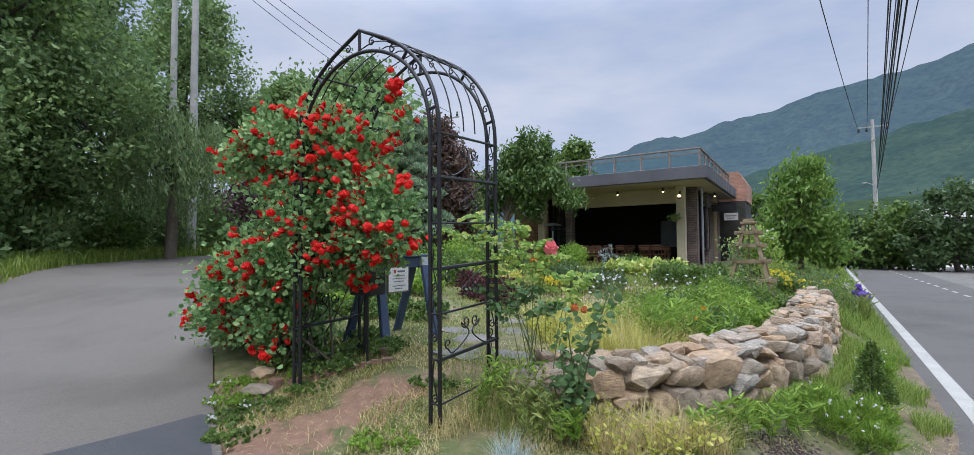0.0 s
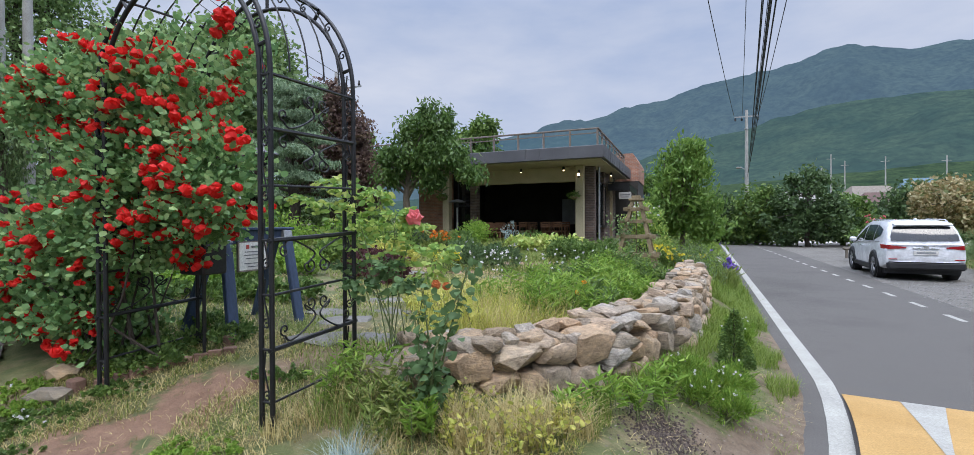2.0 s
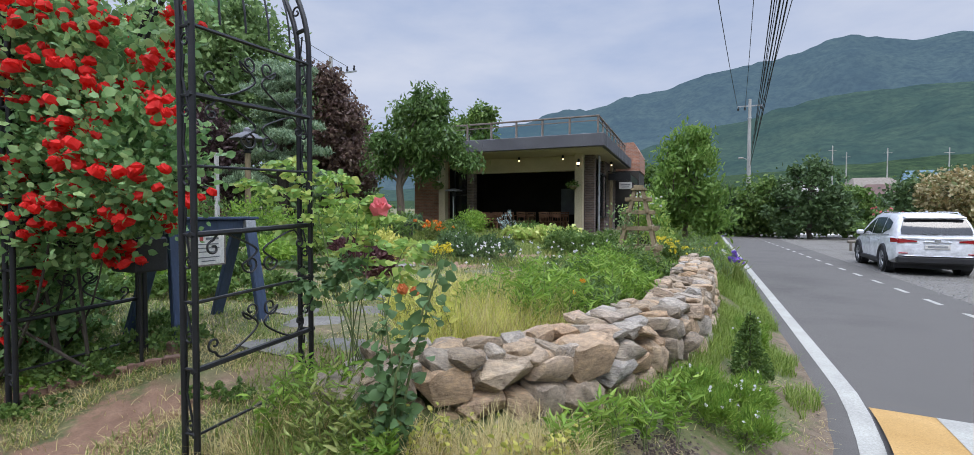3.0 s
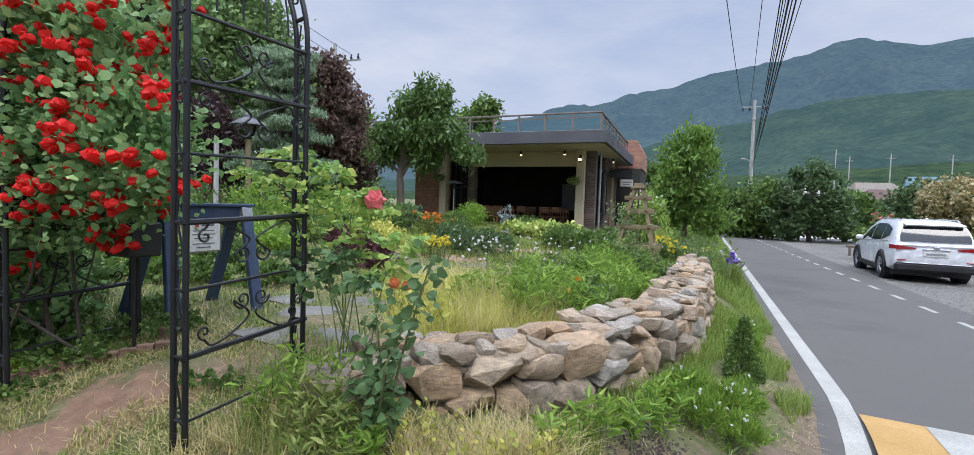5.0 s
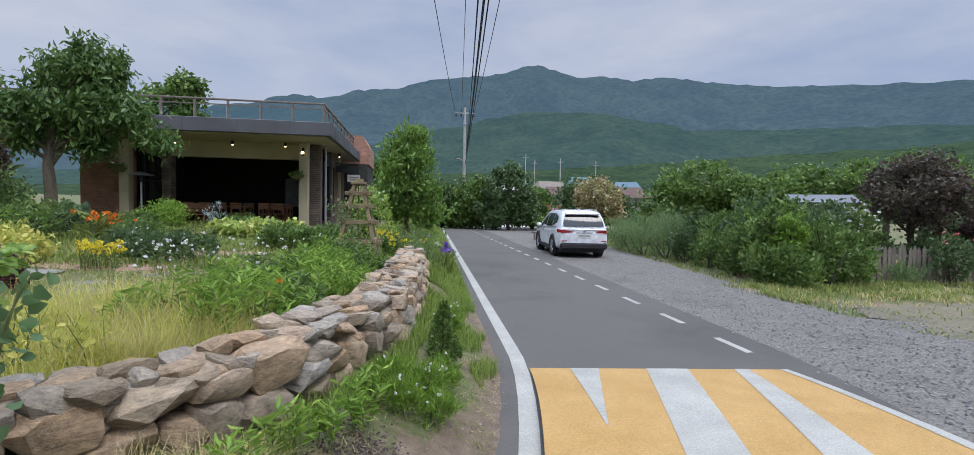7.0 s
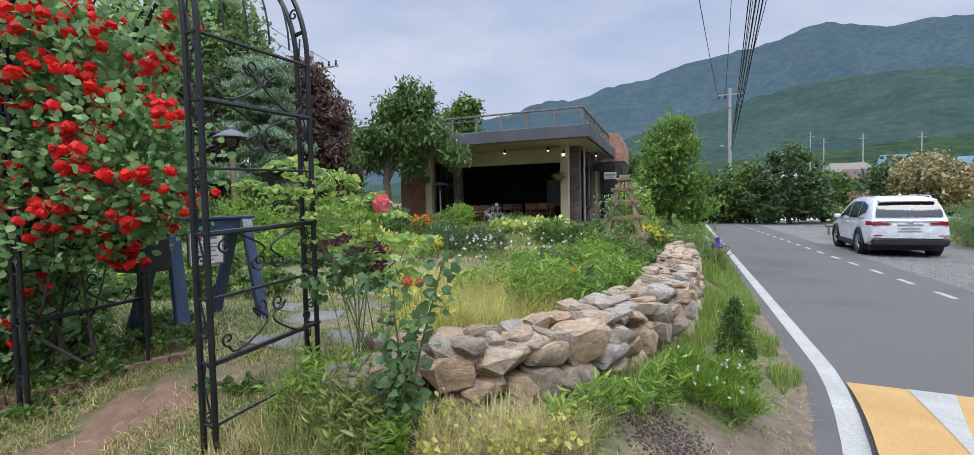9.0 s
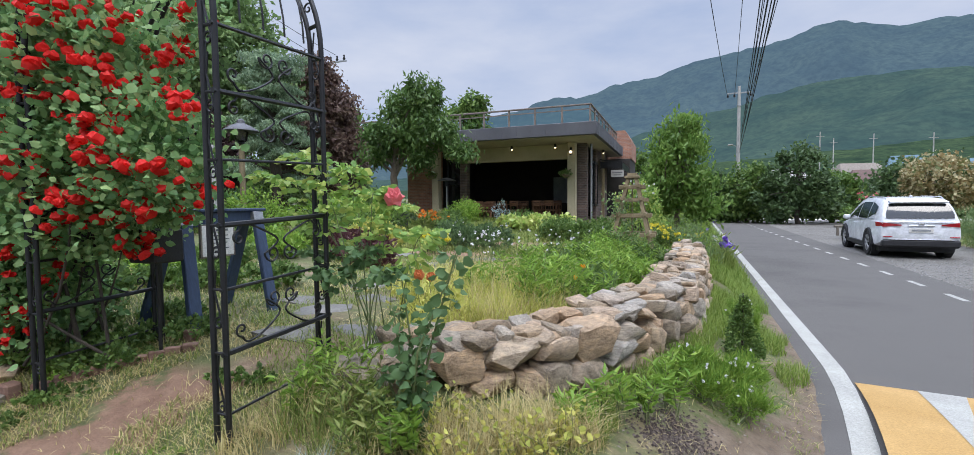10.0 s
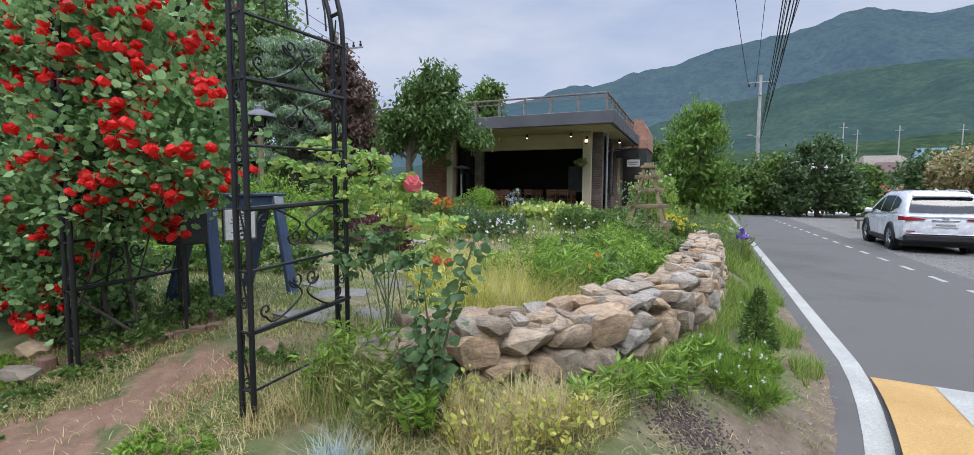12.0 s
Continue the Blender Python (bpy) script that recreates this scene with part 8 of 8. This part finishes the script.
def bench():
    t = thing("terrace_bench", "red-brown slatted wooden bench on the terrace", "bench", at=(-7.9, 21.3, 0.80))
    for y in (-0.16, -0.05, 0.06, 0.17):
        part("seat_slat", Build().box((0, y, 0.43), (1.6, 0.09, 0.03), bevel=0.005), M_WOOD, t)
    for z in (0.58, 0.70, 0.82):
        part("back_slat", Build().box((0, 0.24 + (z - 0.58) * 0.1, z), (1.6, 0.025, 0.09), bevel=0.005), M_WOOD, t)
    for x in (-0.7, 0.7):
        part("leg", Build().box((x, -0.16, 0.21), (0.06, 0.06, 0.42)), M_WOOD, t)
        part("leg", Build().box((x, 0.22, 0.42), (0.06, 0.06, 0.86)), M_WOOD, t)


bench()


def spot_lamp(x, y, z):
    t = thing("ceiling_spot", "small black spotlight with warm bulb under soffit", "lamp", "soffit lamps", at=(x, y, z))
    part("housing", Build().lathe((0, 0, -0.16), [(0.055, 0), (0.06, 0.02), (0.055, 0.13), (0.02, 0.16)], 12), M_IRON, t)
    part("bulb", Build().lathe((0, 0, -0.20), [(0.015, 0), (0.045, 0.025), (0.045, 0.05), (0.02, 0.06)], 10), M_BULB, t)


for x in (-8.4, -6.3, -4.3):
    spot_lamp(x, 21.5, 4.19)
spot_lamp(-6.2, 24.6, 4.09)
spot_lamp(-4.6, 25.6, 4.09)
spot_lamp(-2.7, 24.9, 4.19)


def sconce():
    t = thing("wall_lamp", "black lantern wall lamp glowing warm on post", "lamp", at=(-3.55, 21.2, 3.75))
    part("bracket", Build().box((0, 0.03, 0.12), (0.09, 0.06, 0.2), bevel=0.01), M_IRON, t)
    part("cage", Build().lathe((0, -0.06, -0.12), [(0.02, 0), (0.05, 0.02), (0.06, 0.2), (0.02, 0.26)], 8), M_IRON, t)
    part("bulb", Build().lathe((0, -0.075, -0.06), [(0.02, 0), (0.062, 0.03), (0.066, 0.1), (0.03, 0.14)], 10), M_BULB, t)


sconce()


def hanging_basket(x, y, z, seed):
    t = thing("hanging_basket", "small hanging basket of trailing greenery on post", "plant basket", "hanging baskets", at=(x, y, z))
    part("basket", Build().lathe((0, 0, -0.16), [(0.06, 0), (0.15, 0.05), (0.19, 0.14), (0.18, 0.15)], 14), M_OLDWOOD, t)
    part("hook", Build().tube([(0.02, 0.16, 0.32), (0.0, 0.0, 0.36), (0, 0, 0.0)], 0.008, 5), M_IRON, t)
    rng = np.random.default_rng(seed)
    p, d = ball_points(rng, 260, (0, 0, 0.02), (0.32, 0.26, 0.2), 0.2)
    part("foliage", foliage("leaves", p, d, 0.08, 0.5, 0.2, rng, 0.6, 0.3), L_MID, t)


hanging_basket(-3.75, 21.1, 2.85, 71)
hanging_basket(-10.2, 21.1, 2.95, 72)


def patio_heater():
    t = thing("patio_heater", "slim patio heater with a pale round hood", "heater", at=(-9.3, 20.9, 0.8))
    part("pole", Build().tube([(0, 0, 0), (0, 0, 1.85)], 0.035, 8), M_STEEL, t)
    part("hood", Build().lathe((0, 0, 1.88), [(0.42, 0), (0.42, 0.02), (0.2, 0.1), (0.03, 0.14)], 20), M_ROOFTIN, t, smooth=40)
    part("base", Build().lathe((0, 0, 0), [(0.22, 0), (0.22, 0.08), (0.1, 0.4), (0.05, 0.42)], 14), M_STEEL, t)
    part("burner", Build().tube([(0, 0, 1.62), (0, 0, 1.88)], 0.08, 10), M_IRON, t)


patio_heater()


def planter_box():
    t = thing("planter_box", "black square planter box in the garden", "planter", data=Build().box((0, 0, 0.25), (0.55, 0.45, 0.5), bevel=0.015), material=M_BLACKPLASTIC, at=base_at(-7.2, 13.2))
    t = thing("letter_box", "black box half hidden behind the roses", "box", at=base_at(-2.62, 3.0))
    z = lie(-2.62, 3.0)
    part("case", Build().box((0, 0, 1.36 - z), (0.26, 0.2, 0.22), bevel=0.012), M_BLACKPLASTIC, t)
    part("post", Build().tube([(0, 0, -0.1), (0, 0, 1.27 - z)], 0.011, 6), M_IRON, t)


planter_box()


# ---- poles and cables ----
def sagging(a, b, sag, n=18):
    a, b = Vector(a), Vector(b)
    return [a.lerp(b, k / n) - Vector((0, 0, sag * 4 * (k / n) * (1 - k / n))) for k in range(n + 1)]


def utility_pole(x, y, height, label, arm=1.64, arm_z=None, z0=None):
    z = lie(x, y) if z0 is None else z0
    t = thing("utility_pole", label, "utility pole", "utility poles", at=(x, y, z))
    part("shaft", Build().tube([(0, 0, -0.3), (0, 0, height)], [0.17, 0.10], 12), M_POLE, t, smooth=60)
    if arm_z:
        part("crossarm", Build().box((0, 0, arm_z), (arm, 0.09, 0.09)), M_STEEL, t)
        for dx in (-arm * 0.47, -arm * 0.2, arm * 0.47):
            part("insulator", Build().lathe((dx, 0, arm_z - 0.3), [(0.04, 0), (0.09, 0.03), (0.05, 0.08), (0.09, 0.12), (0.05, 0.17), (0.03, 0.26)], 8), M_CABLE, t)
        part("band", Build().lathe((0, 0, arm_z - 1.0), [(0.13, 0), (0.145, 0.02), (0.145, 0.1), (0.13, 0.12)], 12), M_STEEL, t)
    return t


pole_r = utility_pole(5.05, 42.0, 10.3, "grey concrete utility pole at the road end", 1.64, 9.8, 0.0)
part("street_lamp", Build().box((-0.55, 0, 5.9), (0.34, 0.2, 0.12), bevel=0.03), M_HOUSE, pole_r, "small white lamp head")
part("lamp_arm", Build().tube([(0, 0, 5.7), (-0.4, 0, 5.92)], 0.025, 6), M_STEEL, pole_r)
utility_pole(-19.3, 9.25, 13.5, "grey concrete utility pole beside the driveway", 1.4, 12.9)
pole_l = utility_pole(-21.4, 9.4, 13.0, "grey concrete utility pole among the trees")
part("meter_box", Build().box((0.95, -0.35, 4.2), (0.6, 0.3, 0.62), bevel=0.02), M_HOUSE, pole_l, "white equipment box")
part("box_bracket", Build().tube([(0, 0, 4.3), (0.75, -0.3, 4.3)], 0.03, 6), M_STEEL, pole_l)
pole_g = utility_pole(-18.85, 23.8, 9.5, "slim utility pole behind the garden trees")
part("crossarm", Build().box((0.75, 0.3, 8.55), (1.7, 0.08, 0.08)), M_STEEL, pole_g)
for dx in (0.5, 0.95, 1.45):
    part("insulator", Build().lathe((dx, 0.3, 8.59), [(0.05, 0), (0.08, 0.1), (0.04, 0.2), (0.06, 0.28), (0.02, 0.32)], 8), M_CABLE, pole_g)
part("brace", Build().tube([(0.05, 0.1, 8.0), (0.7, 0.3, 8.5)], 0.03, 6), M_STEEL, pole_g)
utility_pole(0.3, -9.0, 10.4, "grey concrete utility pole behind the crossing", 1.64, 9.8, 0.0)
CABLES = [((4.2, 42, 9.9), (-1.75, -9, 9.9), 0.7, 0.016), ((5.85, 42, 9.9), (1.48, -9, 9.9), 0.7, 0.016), ((4.75, 42, 9.85), (0.09, -9, 9.8), 0.75, 0.013)]
CABLES += [((5.1 + 0.03 * k, 41.9, 5.2 + 0.35 * k), (0.3 + 0.16 * math.sin(k * 2.2), -9, 6.15 + 0.24 * k), 0.55 + 0.09 * math.sin(k * 1.9), 0.015 if k % 2 else 0.011) for k in range(7)]
for a, b, sag, r in CABLES:
    thing("overhead_cable", "black overhead cable along the road", "cable", "overhead cables", data=Build().tube(sagging(a, b, sag, 26), r, 5), material=M_CABLE)
for k in range(3):
    thing("overhead_cable", "thin overhead cable above the garden trees", "cable", "overhead cables", data=Build().tube(sagging((-19.3 + 0.6 * (k - 1), 9.25, 14.0 - 0.05 * k), (-18.85 + 1.1 * (k - 1), 23.8, 10.25), 0.5), 0.014, 4), material=M_CABLE)


# ---- across the road ----
def picket_fence():
    a, b = Vector((12.1, 11.95, 0)), Vector((17.4, 10.75, 0))
    t = thing("picket_fence", "grey weathered wooden picket fence among shrubs", "fence")
    n = 44
    pick = Build().add([(-0.045, -0.01, 0), (0.045, -0.01, 0), (0.045, 0.01, 0), (-0.045, 0.01, 0), (-0.045, -0.01, 0.82), (0.045, -0.01, 0.82), (0.045, 0.01, 0.82), (-0.045, 0.01, 0.82), (0, -0.01, 0.92), (0, 0.01, 0.92)], [(0, 1, 5, 8, 4), (3, 7, 9, 6, 2), (0, 4, 7, 3), (1, 2, 6, 5), (4, 8, 9, 7), (5, 6, 9, 8), (0, 3, 2, 1)]).mesh("picket")
    pick.materials.append(M_FENCE)
    rng = random.Random(6)
    rz = math.degrees(math.atan2(b.y - a.y, b.x - a.x))
    for k in range(n + 1):
        p = a.lerp(b, k / n)
        ob = new("picket", pick)
        ob.matrix_basis = pose(p.x, p.y, rng.uniform(-0.05, 0.01), 0, rng.uniform(-3, 3), rz)
        ob.parent = t
    for z in (0.25, 0.65):
        m = (a + b) / 2
        part("rail", Build().box((m.x, m.y + 0.03, z), ((b - a).length, 0.03, 0.06), Matrix.Rotation(radians(rz), 3, "Z")), M_FENCE, t)


picket_fence()


def polytunnel():
    t = thing("greenhouse_roof", "pale ribbed metal shed roof behind the shrubs", "shed")
    b = Build()
    part("roof", Build().add([(13.7, 15.8, 2.1), (15.5, 14.8, 2.1), (16.1, 15.8, 2.4), (14.3, 16.8, 2.4), (13.7, 15.8, 2.06), (15.5, 14.8, 2.06), (16.1, 15.8, 2.36), (14.3, 16.8, 2.36)], [(0, 1, 2, 3), (4, 7, 6, 5), (0, 4, 5, 1), (1, 5, 6, 2), (2, 6, 7, 3), (3, 7, 4, 0)]), M_ROOFTIN, t)
    part("shed_wall", Build().box((14.9, 15.85, 1.0), (1.9, 0.9, 2.0), Matrix.Rotation(radians(-28.6), 3, "Z")), M_HOUSE, t)


polytunnel()


def house(x, y, z, w, d, h, roof_mat, label, rz=0.0):
    t = thing("village_house", label, "house", "village houses")
    part("wall", Build().box((0, 0, h / 2 - 1.0), (w, d, h + 2.0)), M_HOUSE, t)
    part("roof", Build().add([(-w * 0.58, -d * 0.6, h), (w * 0.58, -d * 0.6, h), (w * 0.58, d * 0.6, h), (-w * 0.58, d * 0.6, h), (-w * 0.4, 0, h + 1.7), (w * 0.4, 0, h + 1.7)], [(0, 1, 5, 4), (1, 2, 5), (2, 3, 4, 5), (3, 0, 4), (3, 2, 1, 0)]), roof_mat, t)
    for k in (-1, 0, 1):
        win = part("window", Build().box((k * w * 0.28, -d / 2 - 0.02, h * 0.55), (w * 0.16, 0.08, h * 0.35)), M_HOUSE, t)
        part("pane", Build().box((k * w * 0.28, -d / 2 - 0.07, h * 0.55), (w * 0.13, 0.03, h * 0.3)), M_CARGLASS, win)
    t.matrix_basis = pose(x, y, z, 0, 0, rz)


for x, y, z, w, d, h, m, lb, rz in ((26, 88, 3.0, 6, 5, 2.4, M_FENCE, "distant pale house with a grey roof", 10), (33, 92, 4.4, 4, 4, 2.2, M_BLUEROOF, "distant pale house with a blue roof", -10), (42, 90, 3.6, 5, 5, 2.2, M_BLUEROOF, "distant pale house with a blue roof", -20), (33, 72, 1.4, 7, 6, 2.4, M_TILEROOF, "distant house with a red tiled roof", -15), (24, 76, 1.6, 5, 5, 2.2, M_TILEROOF, "distant pale house with a red roof", 0), (18, 95, 2.8, 5, 5, 2.4, M_HOUSE, "distant pale flat-fronted house", 5)):
    house(x, y, z, w, d, h, m, lb, rz)
for x, y, h in ((24, 100, 13.5), (26.5, 102, 12.5), (31, 98, 12.5), (38, 96, 12.0), (47, 80, 10.0), (20, 88, 10.0)):
    t = thing("distant_pole", "slim pale distant utility pole", "utility pole", "distant poles", data=Build().tube([(0, 0, -1), (0, 0, h)], [0.14, 0.08], 8).box((0, 0, h - 0.8), (1.2, 0.06, 0.06)), material=M_POLE, at=(x, y, 0))
for k in range(40):
    x, y = 4 + k * 1.5 + 2 * math.sin(k * 2.7), 66 + 12 * math.sin(k * 1.9) + 0.3 * k
    mound("village_tree", "rounded green tree among the distant houses", "tree", (x, y), (2.6, 2.2, 2.6 + 1.2 * math.sin(k * 3.3) ** 2), L_MID if k % 2 else L_DARK, 0.5, 560, 500 + k, 0.6, cheap=True, group="village trees", stems=1)


def pale_truck():
    t = thing("parked_truck", "small pale blue-grey truck at the lane end", "truck")
    part("cab", Build().box((0, 0, 1.15), (1.7, 1.6, 1.5), bevel=0.15), M_HOUSE, t)
    part("windscreen", Build().box((0, -0.81, 1.5), (1.4, 0.03, 0.55), bevel=0.01), M_CARGLASS, t)
    part("bed", Build().box((0, 2.0, 0.85), (1.7, 2.6, 0.5), bevel=0.03), M_BLUEROOF, t)
    for sx in (-1, 1):
        for y in (-0.1, 2.4):
            part("wheel", Build().tube([(sx * 0.65, y, 0.33), (sx * 0.85, y, 0.33)], 0.33, 16), M_TYRE, t)
    t.matrix_basis = pose(2.3, 44.5, 0.0, 0, 0, 20)


pale_truck()


def low_rail():
    t = thing("log_rail", "low pale timber rail beside the gravel", "rail", at=(8.6, 27.0, 0))
    part("rail", Build().tube([(-1.2, 0, 0.42), (1.6, 0.6, 0.42)], 0.06, 8), M_FENCE, t)
    for f in (0.05, 0.5, 0.95):
        part("post", Build().tube([(-1.2 + 2.8 * f, 0.6 * f, -0.1), (-1.2 + 2.8 * f, 0.6 * f, 0.42)], 0.055, 8), M_FENCE, t)


low_rail()
stone_wall()
